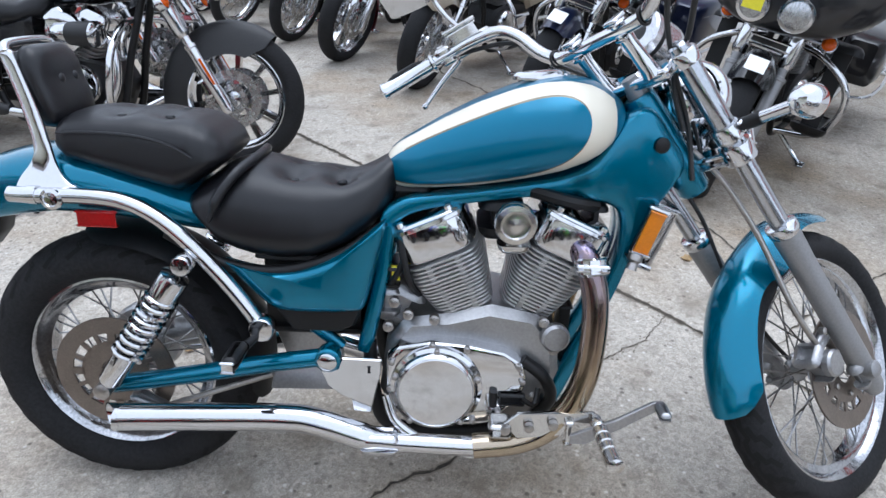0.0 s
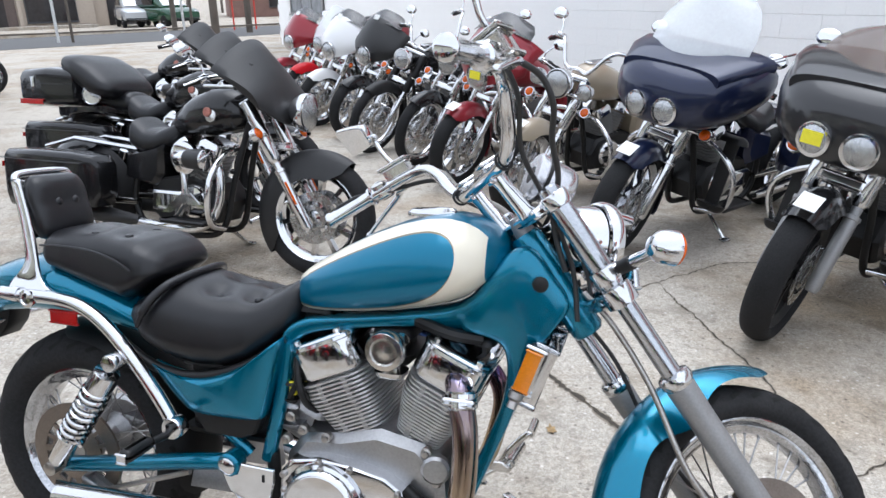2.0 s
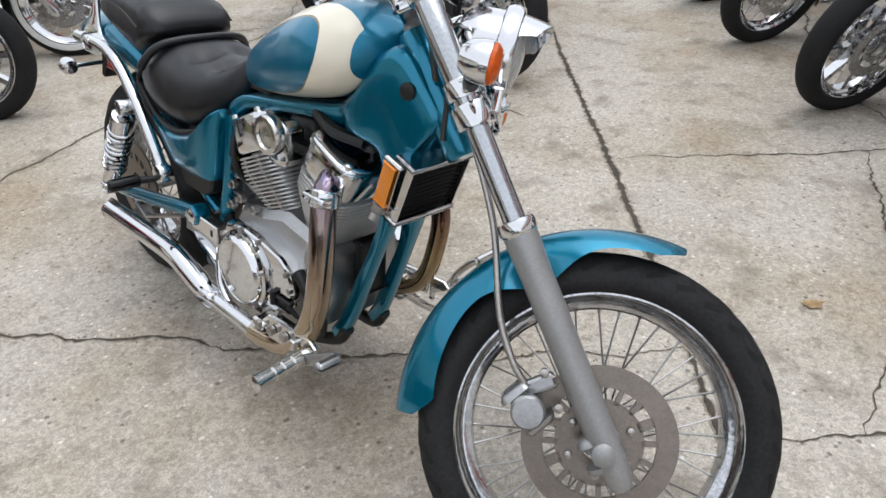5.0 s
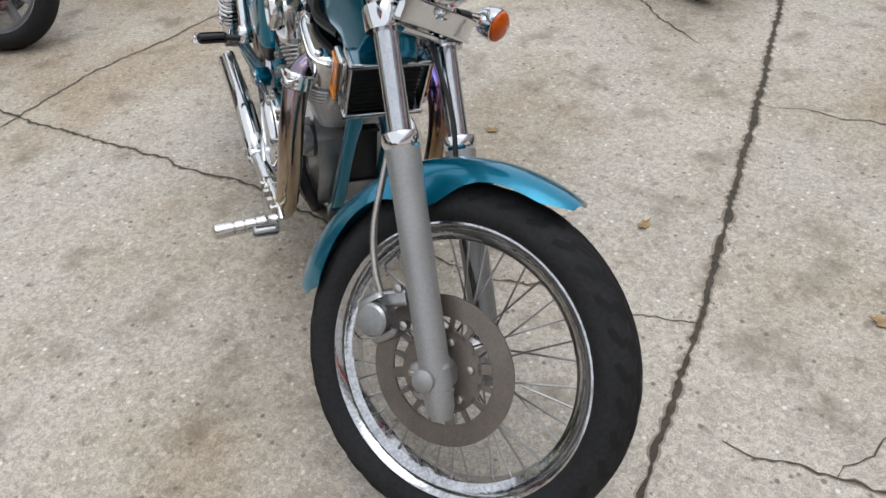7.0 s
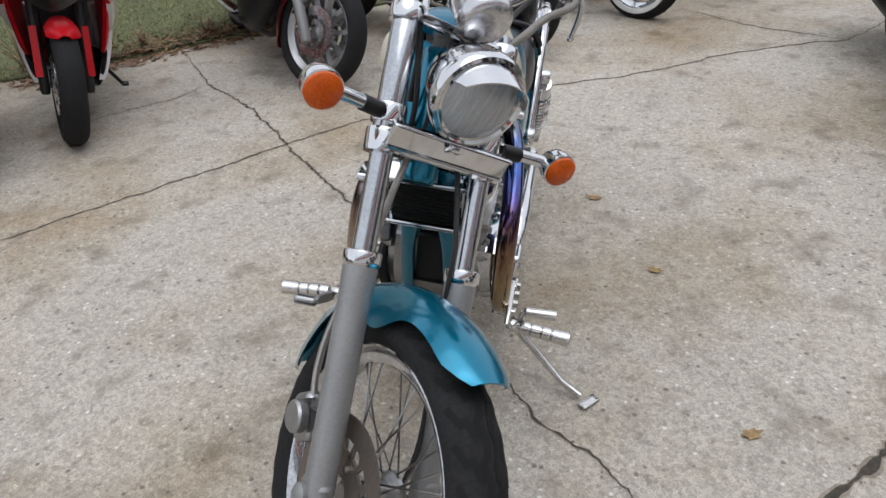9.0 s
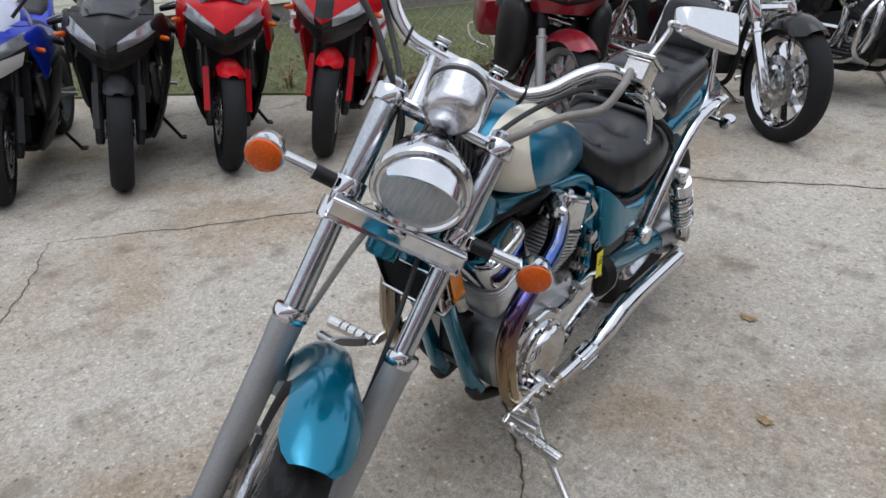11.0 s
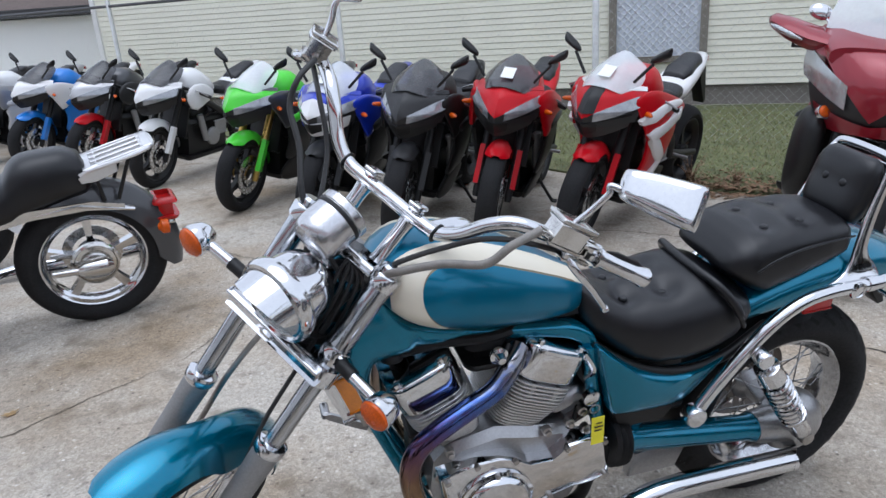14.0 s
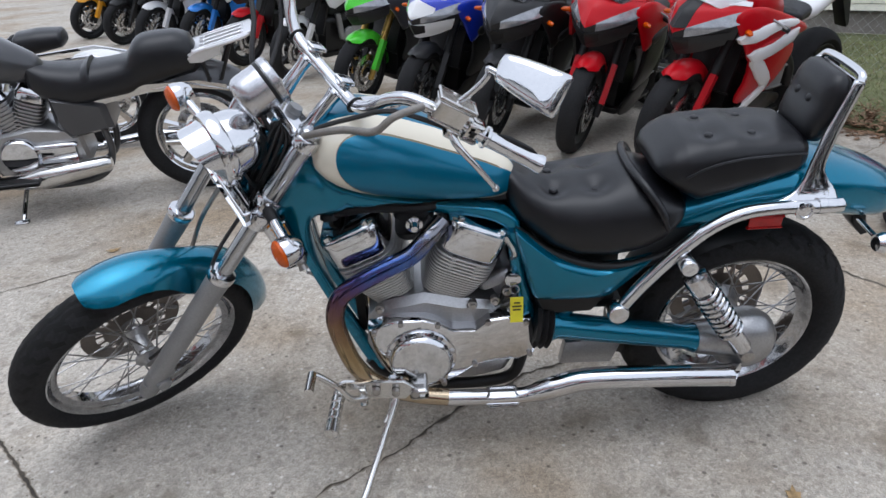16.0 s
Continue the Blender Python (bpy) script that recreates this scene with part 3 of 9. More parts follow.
        st = curve([c1 + np.array([0, 0, 0.03]), c1 + np.array([-0.004, side * 0.012, 0.075]), c1 + np.array([0.0, side * 0.02, 0.115]), mx + np.array([0.012, side * -0.012, -0.026]), mx + np.array([0.006, side * 0.024, -0.018])], 6)
        mir = part("mirror", Shape().tube(st, 0.0065, 10), CHROME, bike, "chrome rectangular mirror on a bent stem", FORK)
        w, h = (0.150, 0.090) if side > 0 else (0.185, 0.098)
        cm = (mx + mo) / 2
        ml = np.array(Matrix.Rotation(radians(22 if side > 0 else 0), 3, "X") @ Matrix.Rotation(side * radians(6), 3, "Z") @ Matrix.Rotation(radians(-12), 3, "Y"))
        outl = soften([(-w * 0.50, h * 0.34), (-w * 0.44, h * 0.50), (w * 0.45, h * 0.47), (w * 0.50, h * 0.40), (w * 0.47, -h * 0.42), (w * 0.42, -h * 0.50), (-w * 0.40, -h * 0.20), (-w * 0.50, -h * 0.08)])
        rings = []
        for x, k in ((0.020, 0.02), (0.0198, 0.60), (0.0186, 0.80), (0.0165, 0.86), (0.003, 0.985), (0.0, 1.0), (-0.006, 1.0), (-0.008, 0.97)):
            rings.append([cm + ml @ np.array([x, side * a * k, b * k]) for a, b in outl])
        part("mirror_shell", Shape().loft(rings), CHROME, mir)
        part("mirror_glass", Shape().loft([[cm + ml @ np.array([-0.0085, side * a * 0.93, b * 0.93]) for a, b in outl], [cm + ml @ np.array([-0.0100, side * a * 0.93, b * 0.93]) for a, b in outl]]), CHROME, mir)
    part("riser", Shape().lathe([(0.022, 0.0), (0.018, 0.012), (0.0155, 0.08), (0.018, 0.10)], (-0.004, side * 0.06, 0.440), (-0.12, 0, 1), 18).rbox((-0.02, side * 0.06, 0.552), (0.040, 0.028, 0.044), 0.008).rbox((-0.02, side * 0.06, 0.576), (0.044, 0.030, 0.008), 0.003), CHROME, bike, "chrome handlebar riser", FORK)
    part("cable_tie", Shape().tube([(-0.018 + 0.018 * math.cos(a), side * 0.122, 0.556 + 0.018 * math.sin(a)) for a in np.linspace(0, 6.28, 14, endpoint=False)], 0.003, 6, closed=True), BLACK, hb)
    # braided hoses and cables
    part("hose", Shape().tube(curve([c1 - gd * 0.05, c1 - gd * 0.075 + np.array([0.02, 0, -0.045]), (0.055, side * 0.255, 0.585), (0.055, side * 0.19, 0.535), (0.06, side * 0.13, 0.47), (0.03, side * 0.07, 0.40), (0.0, side * 0.05, 0.30)], 8), 0.0080 if side > 0 else 0.0062, 10), BRAID if side > 0 else CABLE, bike, "grey braided hose" if side > 0 else "black control hose", FORK)
    part("cable", Shape().tube(curve([c0 + np.array([0.02, 0, -0.01]), (0.01, side * 0.24, 0.63), (0.004, side * 0.16, 0.55), (0.03, side * 0.09, 0.44), (0.02, side * 0.05, 0.30), (-0.03, side * 0.03, 0.20)], 8), 0.0055, 8), CABLE, bike, "black control cable", FORK)
part("speedometer_cable", Shape().tube(curve([(0.10, -0.012, 0.43), (0.04, 0.05, 0.36), (0.035, 0.06, 0.20), (0.05, 0.072, 0.05), (0.03, 0.085, -0.12), (0.04, 0.08, -0.3), (0.04, 0.06, -0.385)], 8), 0.005, 8), CABLE, bike, m=FORK)
part("brake_hose", Shape().tube(curve([(0.02, -0.03, 0.24), (0.02, -0.055, 0.16), (0.0, -0.078, 0.02), (-0.045, -0.098, -0.12), (-0.055, -0.105, -0.20), (-0.05, -0.105, -0.255)], 8), 0.0065, 10), STEEL, bike, "grey brake hose", FORK)
# caliper
cal = part("brake_caliper", Shape().rbox((-0.062, -0.088, -0.293), (0.062, 0.062, 0.088), 0.014, spin(-18, "Y")).rbox((-0.028, -0.098, -0.262), (0.06, 0.02, 0.03), 0.006), ALLOY, bike, "cast alloy brake caliper", FORK)
part("piston_cap", Shape().lathe([(0.030, 0.0), (0.030, 0.014), (0.026, 0.019), (0.0, 0.02)], (-0.062, -0.116, -0.293), (0, -1, 0), 26), ALLOY, cal)
for dz in (-0.035, 0.03):
    part("bolt", Shape().lathe([(0.0085, 0), (0.0085, 0.012), (0.004, 0.014)], (-0.012, -0.10, -0.275 + dz), (0, -1, 0), 8), STEEL, cal)
part("fender", fender(0.374, 0.066, -63, 47, lambda a: 0.030 + 0.055 * math.exp(-((a - 2) / 13) ** 2) + 0.05 * max(0, -a / 63) ** 1.2, FRONT, n=44, k=15, tip=0.55), TEAL, bike, "teal front fender with rounded tips", FORK)

# ---- frame and bodywork, in the machine's own frame ----
def pressed(stations, s, sides=18, e=0.42):
    """A pressed-steel member swept along pairs of edge points: (x, z, x, z, inner y, outer y)."""
    rings = []
    for ax, az_, bx, bz, yi, yo in curve(stations, 4):
        ring = []
        for w in np.linspace(0, 2 * math.pi, sides, endpoint=False):
            c, q = math.copysign(abs(math.cos(w)) ** e, math.cos(w)), math.copysign(abs(math.sin(w)) ** e, math.sin(w))
            x, z = (ax + bx) / 2 + (ax - bx) / 2 * c, (az_ + bz) / 2 + (az_ - bz) / 2 * c
            wide = yo + max(0.0, min(1.0, (z - 0.60) / 0.12)) * ((0.086 - 0.22 * max(0.0, x - 0.84)) - yo if x > 0.80 else 0.0)
            ring.append(np.array([x, s * ((yi + wide) / 2 + (wide - yi) / 2 * q), z]))
        rings.append(ring)
    return Shape().loft(rings)


SPINE = [(0.385, 0.700, 0.402, 0.660, 0.05, 0.104), (0.398, 0.722, 0.414, 0.682, 0.05, 0.101), (0.438, 0.744, 0.446, 0.708, 0.045, 0.095), (0.500, 0.754, 0.501, 0.724, 0.04, 0.090), (0.560, 0.762, 0.562, 0.734, 0.03, 0.087), (0.669, 0.780, 0.671, 0.749, 0.02, 0.083),
         (0.771, 0.803, 0.778, 0.754, -0.02, 0.076), (0.830, 0.846, 0.838, 0.745, -0.02, 0.070), (0.874, 0.914, 0.868, 0.735, -0.02, 0.066), (0.932, 0.943, 0.887, 0.719, -0.02, 0.064), (0.990, 0.880, 0.895, 0.692, -0.02, 0.063),
         (1.024, 0.824, 0.896, 0.658, -0.02, 0.063), (0.986, 0.768, 0.893, 0.622, -0.02, 0.062), (0.951, 0.700, 0.887, 0.588, -0.02, 0.061), (0.931, 0.628, 0.876, 0.552, 0.01, 0.060), (0.909, 0.555, 0.862, 0.513, 0.025, 0.060),
         (0.884, 0.487, 0.846, 0.470, 0.033, 0.061), (0.846, 0.385, 0.809, 0.388, 0.036, 0.064), (0.804, 0.278, 0.770, 0.290, 0.038, 0.068), (0.768, 0.222, 0.742, 0.246, 0.042, 0.072)]
for s in (1, -1):
    nk = part("frame_side", pressed(SPINE, s), TEAL, bike, "teal pressed-steel neck and frame side", smooth=50)
    part("rubber_plug", Shape().lathe([(0.0165, 0.0), (0.0165, 0.004), (0.012, 0.007), (0.004, 0.0075)], (0.960, s * 0.0605, 0.868), (0.2, s, 0.05), 18), BLACK, nk, "black rubber plug")
    part("cradle_tube", Shape().tube(curve([(0.790, s * 0.056, 0.262), (0.745, s * 0.062, 0.212), (0.60, s * 0.09, 0.185), (0.42, s * 0.10, 0.20), (0.375, s * 0.105, 0.28), (0.362, s * 0.105, 0.42)], 6), 0.016, 14), BLACK, bike, "black lower frame tube")
    part("rear_down_tube", Shape().tube(curve([(0.352, s * 0.108, 0.40), (0.372, s * 0.106, 0.49), (0.392, s * 0.103, 0.59), (0.402, s * 0.098, 0.69)], 6), 0.0175, 14), TEAL, bike, "teal frame tube")
    part("strut", Shape().tube([(0.30, s * 0.10, 0.40), (0.17, s * 0.12, 0.52)], 0.015, 12), TEAL, bike)
    part("seat_rail", Shape().tube(curve([(0.40, s * 0.098, 0.69), (0.30, s * 0.125, 0.625), (0.18, s * 0.135, 0.590), (0.06, s * 0.13, 0.60), (-0.06, s * 0.118, 0.66)], 6), 0.013, 12), BLACK, bike, "black seat rail")
part("steering_head", Shape().lathe([(0.030, 0.16), (0.036, 0.17), (0.036, 0.40), (0.030, 0.41)], (-0.004, 0, 0), (0, 0, 1), 24), TEAL, bike, "teal steering head", FORK)

# tank
tk = [(0.392, 0.030, 0.772, 0.815), (0.40, 0.052, 0.758, 0.832), (0.42, 0.074, 0.751, 0.850), (0.45, 0.094, 0.752, 0.868), (0.51, 0.118, 0.757, 0.905), (0.58, 0.140, 0.766, 0.942), (0.65, 0.157, 0.779, 0.972), (0.71, 0.167, 0.793, 0.990),
      (0.76, 0.170, 0.807, 0.997), (0.80, 0.164, 0.824, 0.993), (0.83, 0.148, 0.842, 0.983), (0.852, 0.122, 0.862, 0.970), (0.868, 0.094, 0.882, 0.958), (0.880, 0.062, 0.900, 0.946), (0.886, 0.030, 0.913, 0.934)]
tk_x = [0.392, 0.396] + list(np.linspace(0.402, 0.84, 36)) + [0.850, 0.858, 0.866, 0.873, 0.879, 0.883, 0.886]
tk_a = np.array(tk)
tank_rings = [sect(x, np.interp(x, tk_a[:, 0], tk_a[:, 1]), np.interp(x, tk_a[:, 0], tk_a[:, 2]), np.interp(x, tk_a[:, 0], tk_a[:, 3]), 2.45, 40, 0, 0.80) for x in tk_x]
tank = part("fuel_tank", Shape().loft(tank_rings), TANK_PAINT, bike, "teal and cream teardrop fuel tank", smooth=60)
part("filler_cap", Shape().loft([[np.array([0.708 + 0.052 * k * math.cos(a), 0.021 * k * math.sin(a) * (1 - 0.25 * math.cos(a)), 0.986 + 0.05 * 0.052 * math.cos(a) + h]) for a in np.linspace(0, 6.283, 24, endpoint=False)] for k, h in ((1.12, 0.0), (1.12, 0.008), (1.0, 0.013), (0.93, 0.016), (0.5, 0.018))]), CHROME, tank, "chrome teardrop filler flap")

# seats
def cushion(sections, n=36, p=2.8, dimples=(), flat=0.86, deep=0.022):
    sx = np.array(sections)
    rings = []
    for x in np.linspace(sx[0, 0], sx[-1, 0], 30 if n < 50 else 56):
        w, z0, z1 = (np.interp(x, sx[:, 0], sx[:, k]) for k in (1, 2, 3))
        ring = sect(x, w, z0, z1, p, n, 0, flat)
        for q in ring:
            if q[2] > (z0 + z1) / 2:
                for dx, dy in dimples:
                    d2 = ((q[0] - dx) ** 2 + (q[1] - dy) ** 2) / 0.0013
                    q[2] -= deep * math.exp(-d2)
        rings.append(ring)
    return Shape().loft(rings)


def buttons(parent, spots, top, normal=(0, 0, 1)):
    for x, y, z in spots:
        part("button", Shape().lathe([(0.010, -0.004), (0.0105, 0.0), (0.008, 0.004), (0.003, 0.0055)], (x, y, z), normal, 14), VINYL, parent)


d1 = [(0.30, -0.05), (0.30, 0.05), (0.20, -0.055), (0.20, 0.055)]
seat = part("rider_seat", cushion([(-0.014, 0.105, 0.714, 0.738), (0.0, 0.136, 0.694, 0.752), (0.022, 0.152, 0.668, 0.768), (0.046, 0.161, 0.636, 0.786), (0.085, 0.167, 0.616, 0.800), (0.12, 0.170, 0.606, 0.803), (0.18, 0.172, 0.600, 0.796), (0.25, 0.166, 0.606, 0.786), (0.31, 0.148, 0.630, 0.786), (0.36, 0.120, 0.664, 0.797), (0.393, 0.092, 0.698, 0.817), (0.412, 0.066, 0.730, 0.826), (0.420, 0.040, 0.76, 0.815)], dimples=d1, n=72, flat=0.80, deep=0.024), VINYL, bike, "black button-tufted vinyl rider seat", smooth=70)
buttons(seat, [(x, y, 0.764) for x, y in d1], 0)
part("seat_roll", Shape().tube(curve([(0.045, -0.163, 0.700), (0.066, -0.150, 0.752), (0.094, -0.118, 0.792), (0.112, -0.06, 0.806), (0.116, 0, 0.808), (0.112, 0.06, 0.806), (0.094, 0.118, 0.792), (0.066, 0.150, 0.752), (0.045, 0.163, 0.700)], 8), [0.003] + [0.006] * 4 + [0.0105] * 55 + [0.006] * 4 + [0.003], 14), VINYL, seat)
d2 = [(-0.055, -0.05), (-0.055, 0.05), (-0.155, -0.05), (-0.155, 0.05)]
pil = part("passenger_seat", cushion([(-0.288, 0.070, 0.835, 0.862), (-0.280, 0.100, 0.815, 0.880), (-0.255, 0.119, 0.800, 0.895), (-0.20, 0.130, 0.786, 0.902), (-0.10, 0.138, 0.757, 0.904), (-0.03, 0.140, 0.740, 0.900), (0.005, 0.139, 0.762, 0.890), (0.035, 0.130, 0.784, 0.874), (0.058, 0.112, 0.802, 0.854), (0.070, 0.085, 0.815, 0.836)], dimples=d2, p=3.4, n=72, deep=0.012), VINYL, bike, "black button-tufted vinyl passenger seat", smooth=70)
buttons(pil, [(x, y, 0.889) for x, y in d2], 0)
for sd in (1, -1):
    part("piping", Shape().tube(curve([(-0.262, sd * 0.117, 0.862), (-0.20, sd * 0.1285, 0.868), (-0.10, sd * 0.1372, 0.866), (-0.03, sd * 0.139, 0.850), (0.015, sd * 0.137, 0.825)], 6), 0.0028, 6), VINYL, pil)
# backrest: leans back a little
lean_back = Matrix.Translation((-0.288, 0, 0.866)) @ Matrix.Rotation(radians(-16), 4, "Y")
br_rings = []
for z, w, t in ((0.0, 0.060, 0.022), (0.008, 0.074, 0.034), (0.03, 0.080, 0.040), (0.06, 0.082, 0.041), (0.075, 0.082, 0.039), (0.088, 0.082, 0.0375), (0.10, 0.082, 0.039), (0.12, 0.081, 0.041), (0.138, 0.077, 0.038), (0.154, 0.070, 0.030), (0.163, 0.056, 0.014)):
    ring = []
    for a in np.linspace(0, 6.283, 32, endpoint=False):
        c, s = math.cos(a), math.sin(a)
        x = 0.84 * t * math.copysign(abs(s) ** 0.7, s)
        y = 1.07 * w * math.copysign(abs(c) ** 0.6, c)
        ring.append(np.array([x, y, z]))
    br_rings.append(ring)
back = part("backrest_pad", Shape().loft(br_rings), VINYL, bike, "black button-tufted backrest pad", lean_back, smooth=70)
for y, z in ((-0.027, 0.088), (0.027, 0.088)):
    part("button", Shape().lathe([(0.011, -0.006), (0.011, 0.0), (0.008, 0.003), (0.003, 0.0045)], (0.0310, y, z), (1, 0, 0), 14), VINYL, back)
for sd in (1, -1):
    rr = []
    for xa, za, xb, zb, y in curve([(-0.352, 0.742, -0.120, 0.733, 0.150), (-0.350, 0.752, -0.170, 0.744, 0.144), (-0.343, 0.772, -0.240, 0.762, 0.133), (-0.322, 0.800, -0.268, 0.796, 0.124), (-0.314, 0.832, -0.279, 0.832, 0.117), (-0.332, 0.90, -0.300, 0.90, 0.105), (-0.351, 0.96, -0.322, 0.963, 0.097), (-0.366, 1.004, -0.339, 1.010, 0.092), (-0.366, 1.014, -0.347, 1.018, 0.089)], 3):
        m_, h_ = np.array([(xa + xb) / 2, (za + zb) / 2]), np.array([(xb - xa) / 2, (zb - za) / 2])
        ring = []
        for w in np.linspace(0, 2 * math.pi, 16, endpoint=False):
            c = math.copysign(abs(math.cos(w)) ** 0.4, math.cos(w))
            ring.append(np.array([m_[0] + h_[0] * c, sd * (y - 0.006 + 0.0065 * math.copysign(abs(math.sin(w)) ** 0.7, math.sin(w))), m_[1] + h_[1] * c]))
        rr.append(ring)
    part("sissy_strap", Shape().loft(rr), CHROME, bike, "chrome backrest strap flaring to the fender", smooth=60)
part("sissy_bar", Shape().tube(curve([(-0.355, -0.087, 1.012), (-0.361, -0.072, 1.026), (-0.363, 0, 1.029), (-0.361, 0.072, 1.026), (-0.355, 0.087, 1.012)], 5), 0.0095, 10), CHROME, bike, "chrome sissy bar top")
part("sissy_plate", Shape().rbox((-0.340, 0, 0.94), (0.008, 0.160, 0.150), 0.003, spin(-17, "Y")), CHROME, bike)
for s in (1, -1):
    part("grab_rail", Shape().tube(curve([(-0.356, s * 0.151, 0.742), (-0.30, s * 0.152, 0.741), (-0.20, s * 0.154, 0.744), (-0.12, s * 0.157, 0.735), (-0.05, s * 0.160, 0.70), (0.018, s * 0.163, 0.637), (0.09, s * 0.166, 0.552), (0.147, s * 0.168, 0.468)], 6), 0.0165, 14)
         .lathe([(0.001, -0.07), (0.011, -0.062), (0.0165, -0.045), (0.0165, -0.02), (0.019, -0.018), (0.019, 0)], (-0.298, s * 0.151, 0.742), (1, 0, 0), 16), CHROME, bike, "chrome tubular grab rail")
    part("rail_bolt", Shape().lathe([(0.021, 0), (0.022, 0.004), (0.022, 0.010), (0.015, 0.013), (0.013, 0.010), (0.001, 0.011)], (-0.263, s * 0.160, 0.739), (0, s, 0), 22), CHROME, bike)
    part("rail_end", Shape().lathe([(0.024, -0.018), (0.027, -0.014), (0.027, 0.014), (0.024, 0.018), (0.012, 0.019)], (0.145, s * 0.170, 0.474), (0, s, 0), 20), CHROME, bike)
    # shock absorber
    a, b = np.array([-0.004, s * 0.186, 0.618]), np.array([-0.205, s * 0.182, 0.318])
    d = (b - a) / np.linalg.norm(b - a)
    L = np.linalg.norm(b - a)
    shock = part("shock_absorber", Shape().lathe([(0.012, 0.03), (0.030, 0.034), (0.032, 0.045), (0.032, 0.085), (0.027, 0.09), (0.012, 0.095), (0.012, L - 0.11), (0.025, L - 0.108), (0.026, L - 0.03), (0.014, L - 0.01)], a, d, 22), CHROME, bike, "chrome coil-over shock absorber")
    coil = []
    e1 = np.cross(d, [0, 1, 0])
    e1 /= np.linalg.norm(e1)
    e2 = np.cross(d, e1)
    for i in range(150):
        q = i / 149
        w = 2 * math.pi * 9 * q
        coil.append(a + d * (0.088 + q * (L - 0.19)) + 0.030 * (math.cos(w) * e1 + math.sin(w) * e2))
    part("coil_spring", Shape().tube(coil, 0.0062, 8), CHROME, shock, "chrome coil spring")
    part("top_eye", Shape().lathe([(0.020, -0.02), (0.022, -0.016), (0.022, 0.016), (0.019, 0.02), (0.012, 0.021)], a, (0, s, 0), 18), CHROME, shock)
    part("bottom_eye", Shape().lathe([(0.018, -0.018), (0.018, 0.018), (0.010, 0.022)], b, (0, s, 0), 16), STEEL, shock)
    # passenger peg
    if s < 0:
        part("passenger_peg", Shape().tube([(0.135, s * 0.180, 0.458), (0.122, s * 0.222, 0.457)], [0.008, 0.010], 10).rbox((0.112, s * 0.262, 0.455), (0.034, 0.088, 0.030), 0.012), BLACK, bike, "folding rubber passenger peg")
    if s < 0:
        part("peg_tip", Shape().rbox((0.112, s * 0.311, 0.455), (0.030, 0.010, 0.026), 0.004), CHROME, bike)
    # side cover
    sc = [(0.055, 0.612), (0.07, 0.606), (0.14, 0.590), (0.22, 0.594), (0.31, 0.632), (0.390, 0.700), (0.402, 0.706), (0.392, 0.65), (0.374, 0.58), (0.358, 0.515), (0.345, 0.503), (0.25, 0.498), (0.175, 0.500), (0.150, 0.512), (0.105, 0.556)]
    rr = []
    for y, k in ((0.112, 1.0), (0.128, 1.0), (0.138, 0.985), (0.146, 0.94), (0.152, 0.86), (0.157, 0.72), (0.160, 0.5), (0.161, 0.2)):
        c = np.array([0.245, 0.57])
        rr.append([np.array([c[0] + (q[0] - c[0]) * k, s * y, c[1] + (q[1] - c[1]) * k]) for q in soften(sc, 3)])
    cov = part("side_cover", Shape().loft(rr), TEAL, bike, "teal side cover", smooth=60)
    part("lower_panel", Shape().plate([(0.165, 0.505), (0.35, 0.512), (0.335, 0.47), (0.30, 0.452), (0.20, 0.455)], s * 0.10, s * 0.138, 0.006), BLACK, cov)
    part("reflector", Shape().rbox((-0.202, s * 0.122, 0.686), (0.088, 0.012, 0.036), 0.004), RED_LENS, bike, "red side reflector")
# rear fender and tail
rf = []
for x, w, z0, z1 in ((0.10, 0.085, 0.64, 0.70), (0.0, 0.112, 0.650, 0.738), (-0.10, 0.120, 0.664, 0.778), (-0.20, 0.122, 0.672, 0.808), (-0.30, 0.119, 0.672, 0.822), (-0.38, 0.113, 0.660, 0.812), (-0.44, 0.106, 0.648, 0.796), (-0.50, 0.094, 0.640, 0.772), (-0.545, 0.073, 0.642, 0.748), (-0.572, 0.047, 0.655, 0.726), (-0.582, 0.018, 0.675, 0.706)):
    ring = []
    for a in np.linspace(0, 6.283, 36, endpoint=False):
        c, s = math.cos(a), math.sin(a)
        y = w * math.copysign(abs(c) ** 0.75, c)
        z = (z0 + z1) / 2 + (z1 - z0) / 2 * math.copysign(abs(s) ** 0.75, s)
        if s < 0 and x > -0.46:
            z = max(z, z0 + (z1 - z0) * 0.12)
        ring.append(np.array([x, y, z]))
    rf.append(ring)
part("rear_fender", Shape().loft(rf), TEAL, bike, "teal rear fender and tail", smooth=60)
part("inner_fender", fender(0.345, 0.094, -8, 104, 0.03, REAR, n=30), BLACK, bike, "black inner mudguard")
tl = part("tail_light", Shape().rbox((-0.576, 0, 0.705), (0.022, 0.06, 0.04), 0.008), RED_LENS, bike, "red tail light")
part("plate_bracket", Shape().plate([(-0.46, 0.68), (-0.50, 0.68), (-0.515, 0.62), (-0.53, 0.575), (-0.515, 0.570), (-0.48, 0.61)], -0.035, 0.035, 0.003), BLACK, bike, "black plate bracket")
for s in (1, -1):
    part("rear_signal", Shape().tube([(-0.49, s * 0.04, 0.625), (-0.49, s * 0.125, 0.622)], 0.007, 10).lathe([(0.004, -0.02), (0.02, -0.015), (0.026, 0.0), (0.026, 0.02), (0.02, 0.024)], (-0.49, s * 0.145, 0.622), (-1, 0, 0), 18), CHROME, bike, "chrome rear turn signal")

